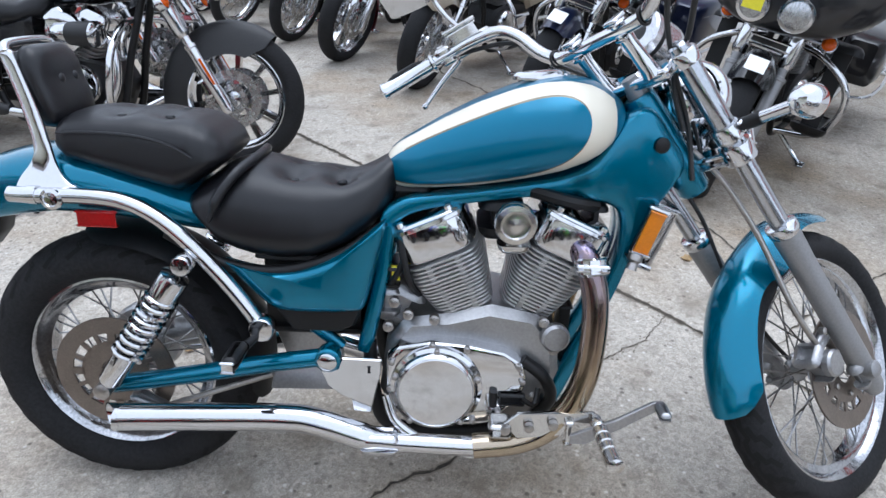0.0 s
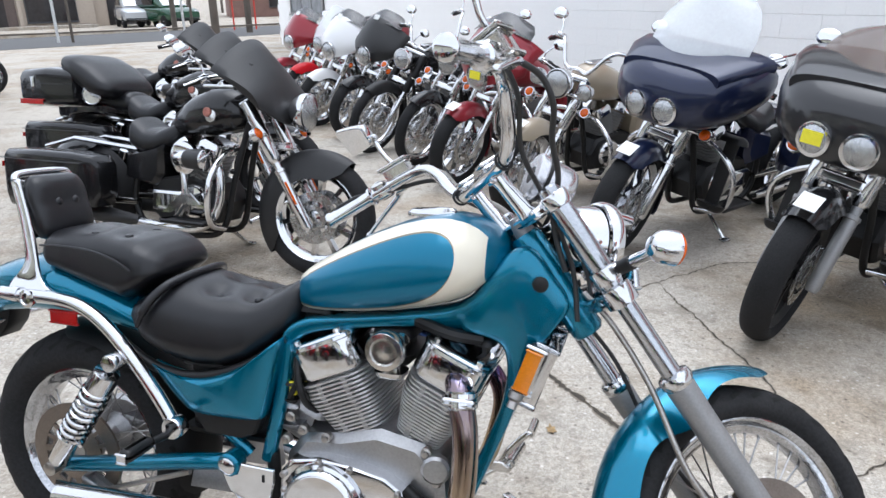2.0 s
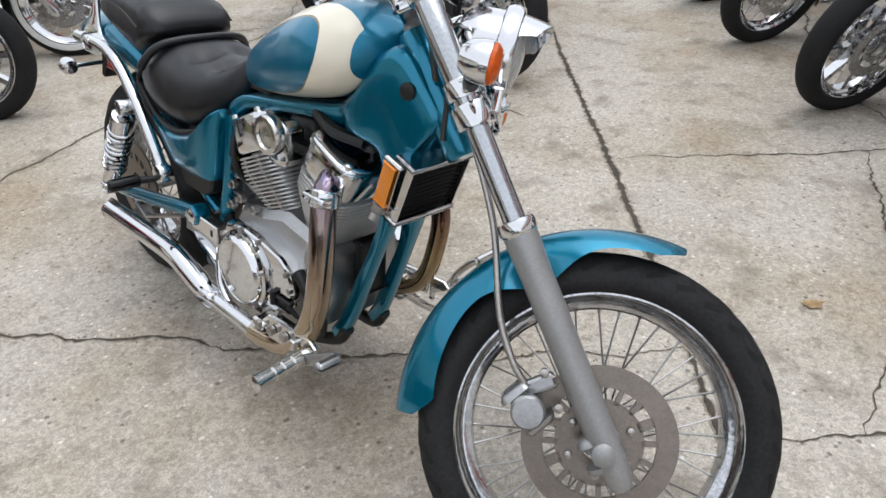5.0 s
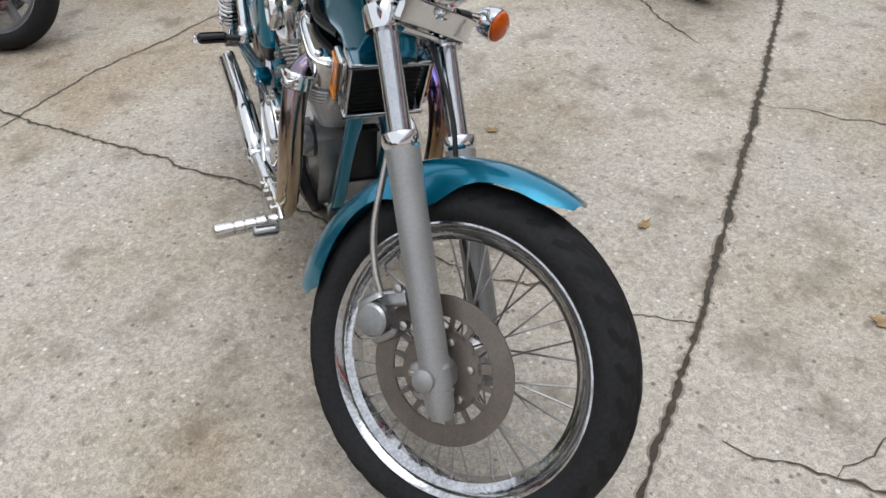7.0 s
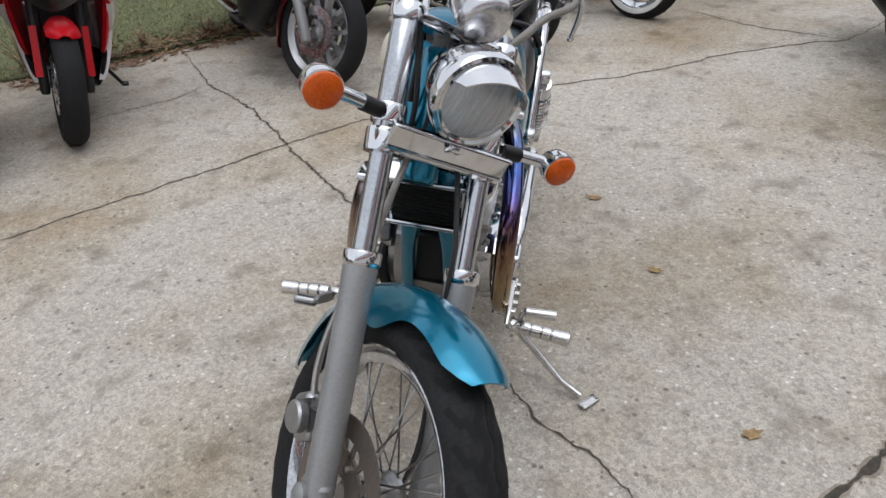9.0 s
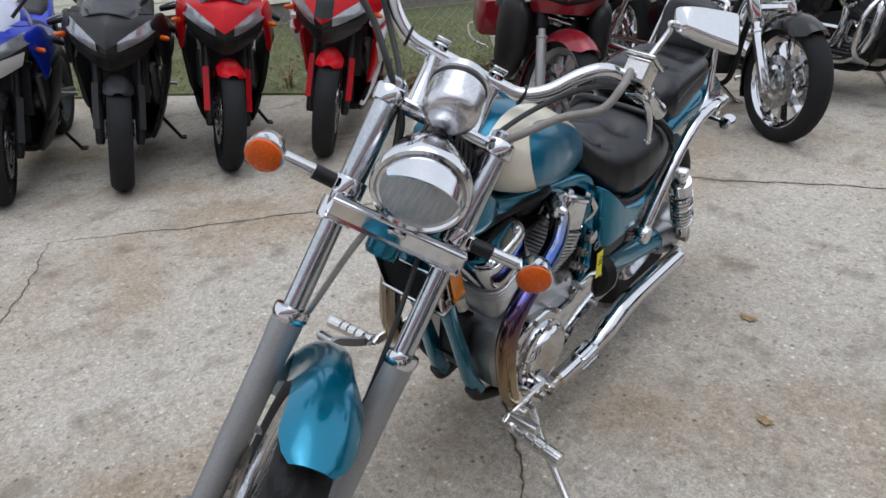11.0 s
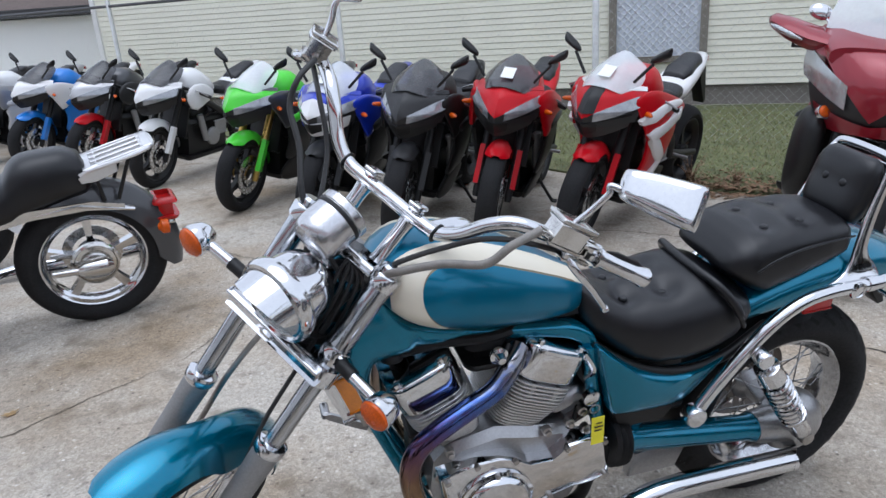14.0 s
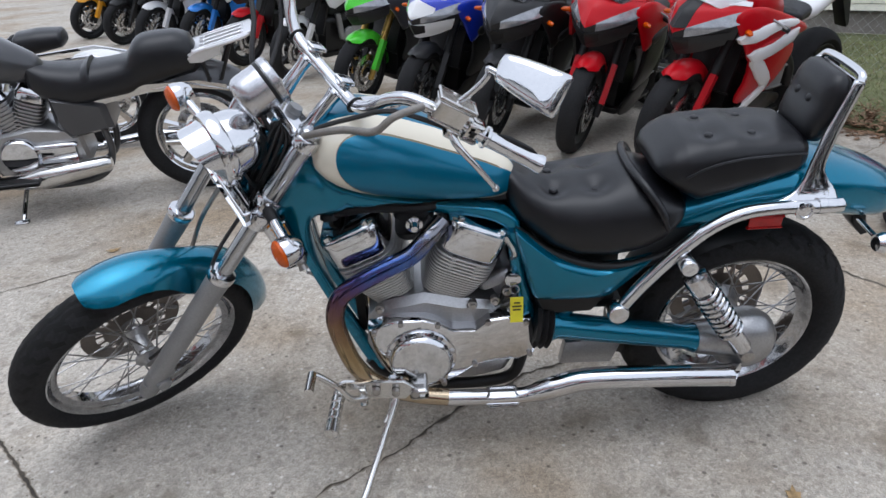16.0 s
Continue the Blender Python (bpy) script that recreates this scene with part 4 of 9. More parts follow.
# ---- engine ----
part("crankcase", Shape().plate([(0.385, 0.30), (0.40, 0.42), (0.44, 0.475), (0.53, 0.49), (0.63, 0.515), (0.73, 0.495), (0.775, 0.45), (0.785, 0.36), (0.755, 0.27), (0.70, 0.222), (0.50, 0.212), (0.42, 0.235)], -0.118, 0.118, 0.02), ALLOY, bike, "cast alloy crankcase")
part("gearbox_top", Shape().rbox((0.425, 0, 0.50), (0.11, 0.19, 0.11), 0.03, spin(25, "Y")).rbox((0.40, -0.075, 0.51), (0.06, 0.06, 0.08), 0.02), ALLOY, bike, "cast alloy gearbox housing")


for s in (1, -1):
    for x, z in ((0.405, 0.462), (0.418, 0.520), (0.448, 0.492), (0.505, 0.482), (0.742, 0.485), (0.768, 0.420), (0.730, 0.300)):
        part("case_bolt", Shape().lathe([(0.012, -0.01), (0.012, 0.004), (0.0075, 0.006), (0.0075, 0.013), (0.004, 0.014)], (x, s * 0.118, z), (0, s, 0), 10), STEEL, bike)
part("breather_hose", Shape().tube(curve([(0.47, -0.09, 0.53), (0.455, -0.12, 0.56), (0.44, -0.125, 0.61), (0.43, -0.11, 0.66)], 5), 0.008, 8), BLACK, bike, "black breather hose")
part("spark_plug_lead", Shape().tube(curve([(0.60, 0.10, 0.74), (0.635, 0.13, 0.70), (0.66, 0.135, 0.655), (0.70, 0.13, 0.63)], 5), 0.0065, 8), BLACK, bike)


def cylinder(base, top, half_x, half_y, fins, cov_len):
    """Finned barrel and chrome rocker cover; each fin is a piece."""
    base, top = np.array(base), np.array(top)
    up = (top - base) / np.linalg.norm(top - base)
    L = np.linalg.norm(top - base)
    right = np.array([up[2], 0, -up[0]])
    R = Matrix((Vector(right), Vector((0, 1, 0)), Vector(up))).transposed().to_4x4()
    m = Matrix.Translation(base) @ R
    barrel = part("cylinder", Shape().loft([sect2(z, half_x * k, half_y * k) for z, k in ((0.0, 0.54), (L * 0.6, 0.78), (L - 0.01, 0.80))]), ALLOY, bike, "finned alloy cylinder", m)
    fin = Shape().loft([sect2(-0.0036, 0.985, 0.985, 1), sect2(-0.0026, 1, 1, 1), sect2(0.0008, 1, 1, 1), sect2(0.0018, 0.985, 0.985, 1)])
    fd = data_of("cooling_fin", fin, FIN_ALLOY)
    for i in range(fins):
        q = i / (fins - 1)
        k = 0.68 + 0.32 * min(1, q * 1.35)
        part("cooling_fin", fd, ALLOY, barrel, m=Matrix.Translation((0, 0, 0.012 + q * (L - 0.03))) @ Matrix.Diagonal((half_x * k, half_y * k, 1, 1)))
    for s in (1, -1):
        for dx in (-0.38, 0.38):
            part("rib", Shape().loft([[np.array([half_x * dx * k + a, s * half_y * k * 0.80 + b, z]) for a, b in ((-0.006, -0.02), (0.006, -0.02), (0.006, s * half_y * k * 0.19), (-0.006, s * half_y * k * 0.19))] for z, k in ((0.012, 0.68), (L * 0.74, 0.985), (L - 0.015, 0.985))]), ALLOY, barrel)
    cov = part("rocker_cover", Shape().loft([sect2(L - 0.008, half_x * 0.96, half_y * 0.97), sect2(L, half_x * 1.0, half_y * 1.0), sect2(L + cov_len * 0.80, half_x * 0.965, half_y * 0.97), sect2(L + cov_len * 0.93, half_x * 0.95, half_y * 0.955), sect2(L + cov_len * 0.985, half_x * 0.90, half_y * 0.92), sect2(L + cov_len, half_x * 0.80, half_y * 0.84)]), CHROME, bike, "chrome rocker cover", m)
    part("cover_lip", Shape().loft([sect2(L + cov_len * 0.78, half_x * 0.975, half_y * 0.98), sect2(L + cov_len * 0.81, half_x * 1.0, half_y * 1.0), sect2(L + cov_len * 0.90, half_x * 0.985, half_y * 0.99), sect2(L + cov_len * 0.92, half_x * 0.95, half_y * 0.955)]), CHROME, cov)
    for s in (1, -1):
        for dx in (-0.62, 0.62):
            part("bolt", Shape().lathe([(0.009, 0), (0.009, 0.010), (0.0055, 0.012)], (half_x * dx, s * half_y * 0.82, L + cov_len * 0.97), (0, 0, 1), 8), CHROME, cov)


def sect2(z, hx, hy, unit=0):
    out = []
    for a in np.linspace(0, 6.283185, 32, endpoint=False):
        c, s = math.cos(a), math.sin(a)
        out.append(np.array([hx * math.copysign(abs(c) ** 0.45, c), hy * math.copysign(abs(s) ** 0.45, s), z]))
    return out


cylinder((0.588, 0, 0.462), (0.510, 0, 0.638), 0.086, 0.130, 18, 0.078)
cylinder((0.698, 0, 0.478), (0.772, 0, 0.646), 0.082, 0.130, 17, 0.076)
part("regulator", Shape().rbox((0.800, 0, 0.42), (0.035, 0.085, 0.14), 0.006), BLACK, bike, "black finned regulator")
part("battery_box", Shape().rbox((0.235, 0, 0.52), (0.25, 0.19, 0.20), 0.02), BLACK, bike, "black battery box")
part("seat_support", Shape().rbox((0.425, 0, 0.715), (0.13, 0.11, 0.11), 0.02), BLACK, bike)
part("intake_box", Shape().rbox((0.64, 0, 0.70), (0.10, 0.16, 0.10), 0.03), BLACK, bike, "black intake housing")
part("wiring", Shape().tube(curve([(0.55, 0.06, 0.75), (0.64, 0.09, 0.76), (0.74, 0.07, 0.755), (0.83, 0.05, 0.735)], 6), 0.012, 8).tube(curve([(0.84, -0.06, 0.735), (0.78, -0.09, 0.75), (0.70, -0.07, 0.765)], 6), 0.014, 8).rbox((0.845, 0, 0.70), (0.05, 0.13, 0.08), 0.02), BLACK, bike)
kn = part("air_cleaner_cap", Shape().rbox((0.664, -0.130, 0.70), (0.070, 0.06, 0.10), 0.02).lathe([(0.040, 0.0), (0.043, 0.004), (0.043, 0.020), (0.040, 0.026), (0.030, 0.027), (0.027, 0.022), (0.012, 0.021), (0.001, 0.024)], (0.662, -0.152, 0.722), (0, -1, 0), 30), CHROME_WORN, bike, "round chrome air cleaner cap")
part("choke_knob", Shape().lathe([(0.018, 0), (0.020, 0.004), (0.020, 0.012), (0.012, 0.016), (0.008, 0.03), (0.001, 0.032)], (0.638, 0.13, 0.745), (0, 1, 0), 18), CHROME, bike)
# side covers of the engine
def engine_cover(side, outline, circle, r, label):
    s = side
    c = np.array(outline).mean(0)
    rr = []
    for y, k in ((0.105, 1.0), (0.140, 1.0), (0.149, 0.985), (0.153, 0.95), (0.154, 0.90)):
        rr.append([np.array([c[0] + (q[0] - c[0]) * k, s * y, c[1] + (q[1] - c[1]) * k]) for q in outline])
    cov = part("engine_cover", Shape().loft(rr), CHROME, bike, label, smooth=30)
    part("round_cover", Shape().lathe([(r * 1.08, 0.0), (r * 1.10, 0.006), (r * 1.08, 0.014), (r * 0.99, 0.018), (r * 0.97, 0.026), (r * 0.90, 0.032), (r * 0.885, 0.030), (r * 0.86, 0.032), (r * 0.5, 0.0335), (0.002, 0.034)], (circle[0], s * 0.150, circle[1]), (0, s, 0), 48), CHROME, cov, "round polished chrome cover")
    for i in range(9):
        a = 2 * math.pi * i / 9
        q = outline[int(i * len(outline) / 9)]
        p = np.array([c[0] + (q[0] - c[0]) * 0.93, s * 0.150, c[1] + (q[1] - c[1]) * 0.93])
        part("bolt", Shape().lathe([(0.0075, 0), (0.0075, 0.011), (0.0045, 0.013)], p, (0, s, 0), 8), STEEL, cov)
    for i in range(5):
        a = 2 * math.pi * (i + 0.25) / 5
        part("bolt", Shape().lathe([(0.006, 0), (0.006, 0.01), (0.0035, 0.012)], (circle[0] + r * 1.03 * math.cos(a), s * 0.164, circle[1] + r * 1.03 * math.sin(a)), (0, s, 0), 8), STEEL, cov)
    return cov


engine_cover(-1, [(0.402, 0.33), (0.406, 0.40), (0.43, 0.432), (0.50, 0.446), (0.58, 0.440), (0.66, 0.425), (0.70, 0.40), (0.712, 0.36), (0.70, 0.31), (0.66, 0.275), (0.60, 0.25), (0.52, 0.232), (0.45, 0.245), (0.415, 0.28)], (0.514, 0.338), 0.092, "chrome clutch-side engine cover")
engine_cover(1, [(0.345, 0.335), (0.347, 0.40), (0.358, 0.450), (0.41, 0.462), (0.462, 0.456), (0.50, 0.424), (0.56, 0.428), (0.60, 0.456), (0.64, 0.468), (0.70, 0.468), (0.738, 0.460), (0.775, 0.440), (0.768, 0.38), (0.740, 0.30), (0.70, 0.248), (0.646, 0.226), (0.59, 0.238), (0.55, 0.262), (0.50, 0.305), (0.44, 0.318), (0.38, 0.318)], (0.645, 0.346), 0.084, "chrome alternator-side engine cover")
part("oil_filter_cap", Shape().lathe([(0.03, 0), (0.032, 0.005), (0.032, 0.02), (0.026, 0.026), (0.001, 0.027)], (0.765, -0.115, 0.455), (0.15, -1, 0.05), 24), ALLOY, bike)
part("water_pipe", Shape().tube(curve([(0.70, -0.13, 0.40), (0.75, -0.135, 0.36), (0.77, -0.12, 0.30), (0.74, -0.10, 0.24)], 6), 0.014, 12), BLACK, bike)
part("sensor", Shape().rbox((0.68, -0.155, 0.315), (0.06, 0.02, 0.03), 0.006).tube([(0.64, -0.16, 0.30), (0.64, -0.16, 0.335)], 0.009, 10).tube(curve([(0.70, -0.16, 0.32), (0.73, -0.15, 0.30), (0.74, -0.13, 0.33)], 5), 0.006, 8), BLACK, bike)
# heel plates behind the engine, right side
pl = part("pivot_plate", Shape().plate([(0.262, 0.372), (0.30, 0.378), (0.31, 0.404), (0.395, 0.402), (0.394, 0.37), (0.378, 0.30), (0.372, 0.27), (0.335, 0.272), (0.33, 0.30), (0.305, 0.312), (0.278, 0.335)], -0.162, -0.152, 0.003), CHROME, bike, "chrome pivot cover plate")
# black chip on the plate face stands in for the slot's shaded depth
part("slot_shade", Shape().rbox((0.368, -0.1635, 0.378), (0.008, 0.003, 0.016), 0.0012), BLACK, pl)
part("mount_box", Shape().plate([(0.155, 0.365), (0.31, 0.36), (0.30, 0.30), (0.14, 0.295)], -0.12, -0.09, 0.004), ALLOY, bike)
part("mount_box", Shape().plate([(0.10, 0.345), (0.26, 0.335), (0.27, 0.26), (0.13, 0.255)], 0.09, 0.12, 0.004), ALLOY, bike)
part("swing_arm", Shape().tube(curve([(0.285, -0.142, 0.397), (0.15, -0.146, 0.376), (0.0, -0.146, 0.345), (-0.15, -0.142, 0.315), (-0.222, -0.14, 0.303)], 5), 0.0205, 14).lathe([(0.026, -0.02), (0.028, -0.016), (0.028, 0.016), (0.024, 0.02)], (0.279, -0.148, 0.397), (0, -1, 0), 20), TEAL, bike, "teal swing arm")
part("pivot_cap", Shape().lathe([(0.021, 0), (0.021, 0.006), (0.017, 0.009), (0.001, 0.010)], (0.279, -0.167, 0.397), (0, -1, 0), 22), CHROME, bike)
part("axle_nut", Shape().lathe([(0.014, 0), (0.014, 0.016), (0.008, 0.02)], (-0.225, -0.158, 0.303), (0, -1, 0), 8), STEEL, bike)
part("drive_shaft_tube", Shape().tube([(0.335, 0.118, 0.408), (0.30, 0.12, 0.402), (0.28, 0.12, 0.398), (0.10, 0.12, 0.362), (-0.06, 0.12, 0.332), (-0.085, 0.12, 0.327)], [0.046, 0.046, 0.036, 0.034, 0.034, 0.040], 22), TEAL, bike, "teal shaft-drive swing arm")
part("rubber_boot", Shape().lathe([(0.052, 0), (0.064, 0.006), (0.055, 0.014), (0.066, 0.022), (0.056, 0.03), (0.066, 0.038), (0.056, 0.046)], (0.304, 0.12, 0.402), (0.98, 0, 0.19), 24), BLACK, bike, "black rubber drive boot")
part("final_drive", Shape().lathe([(0.045, -0.03), (0.085, -0.02), (0.092, 0.0), (0.088, 0.03), (0.070, 0.055), (0.045, 0.068), (0.001, 0.072)], (-0.225, 0.095, 0.305), (0, 1, 0), 36).tube([(-0.085, 0.12, 0.327), (-0.16, 0.118, 0.318), (-0.2, 0.11, 0.31)], [0.042, 0.05, 0.06], 20), ALLOY, bike, "cast alloy final drive housing")
part("caliper_rear", Shape().rbox((-0.155, -0.105, 0.225), (0.09, 0.05, 0.06), 0.014, spin(30, "Y")), ALLOY, bike)
part("torque_arm", Shape().tube([(-0.09, -0.13, 0.25), (0.15, -0.13, 0.34)], 0.007, 8), STEEL, bike)

# ---- exhausts ----
def slash_tip(x, y, z, out, r=0.0308):
    """The oblique open end of a muffler, cut so that the opening looks outwards."""
    rings = []
    for rr, dx, cut in ((r, 0.03, 0.0), (r, 0.0, 0.9), (r - 0.003, 0.0, 0.9), (r - 0.003, 0.05, 0.0)):
        rings.append([np.array([x + dx + 0.002 * math.sin(a) + cut * (0.02 + out * rr * math.cos(a)), y + rr * math.cos(a), z + rr * math.sin(a)]) for a in np.linspace(0, 2 * math.pi, 24, endpoint=False)])
    return Shape().loft(rings, cap=False).lathe([(r - 0.003, 0), (0.001, 0.0005)], (x + 0.05, y, z), (1, 0, 0), 24, cap=False)


ex = part("exhaust_header", Shape().tube(curve([(0.800, -0.105, 0.662), (0.818, -0.142, 0.634), (0.836, -0.162, 0.57), (0.840, -0.172, 0.48), (0.830, -0.178, 0.39), (0.802, -0.182, 0.315), (0.755, -0.184, 0.258), (0.69, -0.186, 0.226), (0.60, -0.188, 0.212)], 7), 0.0275, 20), PIPE_STRAW, bike, "heat-tinted chrome exhaust header")
part("pipe_flange", Shape().lathe([(0.030, -0.02), (0.034, -0.016), (0.034, 0.012), (0.028, 0.018)], (0.823, -0.146, 0.628), (0.1, -0.3, -1), 22).rbox((0.823, -0.165, 0.635), (0.07, 0.03, 0.018), 0.006), CHROME, ex)
mu = part("muffler", Shape().tube(curve([(0.60, -0.188, 0.212), (0.50, -0.19, 0.215), (0.40, -0.194, 0.222), (0.345, -0.196, 0.236), (0.26, -0.199, 0.266), (0.19, -0.2, 0.275), (0.0, -0.2, 0.268), (-0.175, -0.2, 0.259)], 7), [0.022] * 15 + [0.023, 0.025, 0.027, 0.028, 0.029, 0.030] + [0.030] * 29, 20), CHROME, bike, "long chrome slash-cut muffler")
part("tip", slash_tip(-0.208, -0.2, 0.2585, -1), CHROME, mu, "slash-cut muffler tip")
part("heat_shield", Shape().rbox((0.395, -0.196, 0.222), (0.085, 0.055, 0.05), 0.014), CHROME, mu)
ex2 = part("exhaust_header", Shape().tube(curve([(0.575, 0.095, 0.722), (0.606, 0.130, 0.704), (0.648, 0.150, 0.668), (0.71, 0.160, 0.640), (0.785, 0.168, 0.603), (0.830, 0.172, 0.566), (0.848, 0.174, 0.505), (0.837, 0.176, 0.425), (0.810, 0.178, 0.342), (0.757, 0.180, 0.280), (0.67, 0.182, 0.240), (0.58, 0.184, 0.222)], 7), 0.0235, 20), PIPE_BLUED, bike, "heat-blued exhaust header")
mu2 = part("muffler", Shape().tube(curve([(0.60, 0.184, 0.222), (0.45, 0.186, 0.216), (0.37, 0.188, 0.220), (0.28, 0.19, 0.25), (0.20, 0.19, 0.266), (0.0, 0.19, 0.260), (-0.175, 0.19, 0.250)], 7), [0.022] * 15 + [0.023, 0.026, 0.028, 0.029, 0.030] + [0.030] * 23, 20), CHROME, bike, "long chrome slash-cut muffler")
part("tip", slash_tip(-0.208, 0.19, 0.2495, 1), CHROME, mu2, "slash-cut muffler tip")
part("heat_shield", Shape().rbox((0.435, 0.188, 0.216), (0.09, 0.052, 0.046), 0.012), CHROME, mu2)
part("bottom_rail", Shape().tube(curve([(0.405, -0.165, 0.32), (0.43, -0.178, 0.26), (0.50, -0.185, 0.215), (0.60, -0.187, 0.188)], 6), 0.0105, 12), CHROME, bike)

# ---- oil cooler between the down tubes ----
def raked(x, z, deg):
    """Turns a part forwards about its own middle."""
    return Matrix.Translation((x, 0, z)) @ Matrix.Rotation(radians(deg), 4, "Y") @ Matrix.Translation((-x, 0, -z))


oc = part("oil_cooler", Shape().rbox((0.953, 0, 0.678), (0.05, 0.145, 0.125), 0.006), BLACK, bike, "black oil cooler in a chrome surround", raked(0.953, 0.678, 20))
for i in range(11):
    part("cooling_fin", Shape().rbox((0.980, 0, 0.623 + i * 0.011), (0.004, 0.138, 0.003), 0.001), BLACK, oc)
for z in (0.612, 0.746):
    part("surround_bar", Shape().rbox((0.963, 0, z), (0.055, 0.172, 0.012), 0.004), CHROME, oc)
for y in (-0.08, 0.08):
    part("surround_bar", Shape().rbox((0.963, y, 0.679), (0.055, 0.012, 0.146), 0.004), CHROME, oc)

for s in (1, -1):
    rf_ = part("side_reflector", Shape().rbox((0.950, s * 0.092, 0.690), (0.050, 0.014, 0.112), 0.006), CHROME_WORN, bike, "amber side reflector in chrome frame", raked(0.950, 0.690, 18))
    part("lens", Shape().rbox((0.948, s * 0.0995, 0.690), (0.038, 0.008, 0.094), 0.003), AMBER_REFLECTOR, rf_)
    part("horn_bolt", Shape().lathe([(0.016, 0), (0.016, 0.014), (0.010, 0.02), (0.012, 0.035)], (0.945, s * 0.09, 0.636), (0, s * 0.3, -1), 14), STEEL, rf_)

# ---- forward controls, pegs and stand ----
for s in (1, -1):
    fp = part("forward_control", Shape().plate([(0.66, 0.285), (0.69, 0.312), (0.85, 0.322), (0.868, 0.31), (0.855, 0.296), (0.80, 0.30), (0.79, 0.262), (0.69, 0.252)], s * 0.198, s * 0.210, 0.003).rbox((0.655, s * 0.19, 0.268), (0.05, 0.06, 0.035), 0.01).rbox((0.80, s * 0.214, 0.275), (0.02, 0.02, 0.06), 0.005), CHROME_WORN, bike, "worn alloy forward control bracket")
    part("foot_peg", Shape().lathe([(0.010, 0.0), (0.015, 0.004), (0.015, 0.02), (0.012, 0.024), (0.017, 0.03), (0.017, 0.05), (0.014, 0.053), (0.017, 0.056), (0.017, 0.076), (0.014, 0.079), (0.017, 0.082), (0.017, 0.10), (0.014, 0.103), (0.017, 0.106), (0.018, 0.145), (0.010, 0.150)], (0.858, s * 0.212, 0.302), (0.08, s, -0.03), 18), CHROME_WORN, bike, "ribbed chrome foot peg")
    for k in range(3):
        part("bolt", Shape().lathe([(0.011, 0), (0.011, 0.012), (0.006, 0.014)], (0.665 + 0.05 * k, s * 0.212, 0.278 + 0.008 * k), (0, s, 0), 8), STEEL, fp)
part("brake_pedal", Shape().plate([(0.80, 0.262), (0.83, 0.262), (0.90, 0.30), (0.975, 0.352), (0.985, 0.372), (0.965, 0.370), (0.89, 0.325), (0.80, 0.282)], -0.238, -0.228, 0.003).rbox((0.978, -0.258, 0.362), (0.024, 0.055, 0.022), 0.008), ALLOY, bike, "alloy rear brake pedal")
part("shift_lever", Shape().tube(curve([(0.795, 0.215, 0.27), (0.83, 0.235, 0.29), (0.86, 0.24, 0.34), (0.90, 0.245, 0.385), (0.915, 0.25, 0.39)], 6), 0.009, 10).tube([(0.913, 0.245, 0.392), (0.914, 0.312, 0.396)], 0.012, 12), CHROME_WORN, bike, "chrome shift lever")
ks = part("side_stand", Shape().tube([(0.715, 0.185, 0.245), (0.742, 0.24, 0.19), (0.80, 0.37, 0.098), (0.822, 0.425, 0.080)], [0.016, 0.0105, 0.009, 0.009], 12).rbox((0.838, 0.448, 0.079), (0.062, 0.028, 0.012), 0.005, spin(-40, "Z")), CHROME_WORN, bike, "chrome side stand, folded out")
part("stand_bracket", Shape().rbox((0.715, 0.178, 0.262), (0.040, 0.035, 0.075), 0.006), CHROME, ks)
part("spring", Shape().tube([(0.70, 0.165, 0.25), (0.75, 0.24, 0.20)], 0.006, 8), STEEL, ks)
# key with a price tag
kt = part("ignition_lock", Shape().lathe([(0.018, 0), (0.020, 0.004), (0.020, 0.018), (0.012, 0.022), (0.004, 0.023)], (0.405, 0.118, 0.565), (0, 1, 0), 20).tube(curve([(0.405, 0.10, 0.60), (0.40, 0.12, 0.64), (0.42, 0.11, 0.68)], 5), 0.009, 8), CHROME, bike, "chrome ignition lock with key")
part("key_ring", Shape().tube([(0.403, 0.148, 0.545 + 0.012 * math.sin(a)) + np.array([0.012 * math.cos(a), 0, 0]) for a in np.linspace(0, 6.283, 16, endpoint=False)], 0.0016, 6, closed=True), STEEL, kt)
tag = part("key_tag", Shape().rbox((0.398, 0.162, 0.492), (0.034, 0.002, 0.074), 0.0008, spin(6, "X")), YELLOW, kt, "yellow card key tag with faded writing")
for k, w in enumerate((0.016, 0.024, 0.020, 0.024, 0.014)):
    part("writing", Shape().rbox((0.398, 0.1632 - 0.0013 * (k - 2), 0.517 - 0.012 * k), (w, 0.0012, 0.004), 0.0004, spin(6, "X")), INK, kt)
part("wire_loom", Shape().tube(curve([(0.42, 0.10, 0.52), (0.44, 0.105, 0.47), (0.50, 0.10, 0.46)], 5), 0.006, 8), BLACK, bike)
part("wire_loom", Shape().tube(curve([(0.41, -0.11, 0.56), (0.43, -0.115, 0.60), (0.45, -0.10, 0.66)], 5), 0.007, 8), BLACK, bike)
part("connector", Shape().rbox((0.415, -0.105, 0.575), (0.03, 0.03, 0.05), 0.008), BLACK, bike)
part("yellow_tag_back", Shape().rbox((0.42, -0.11, 0.585), (0.02, 0.012, 0.03), 0.002), YELLOW, bike)

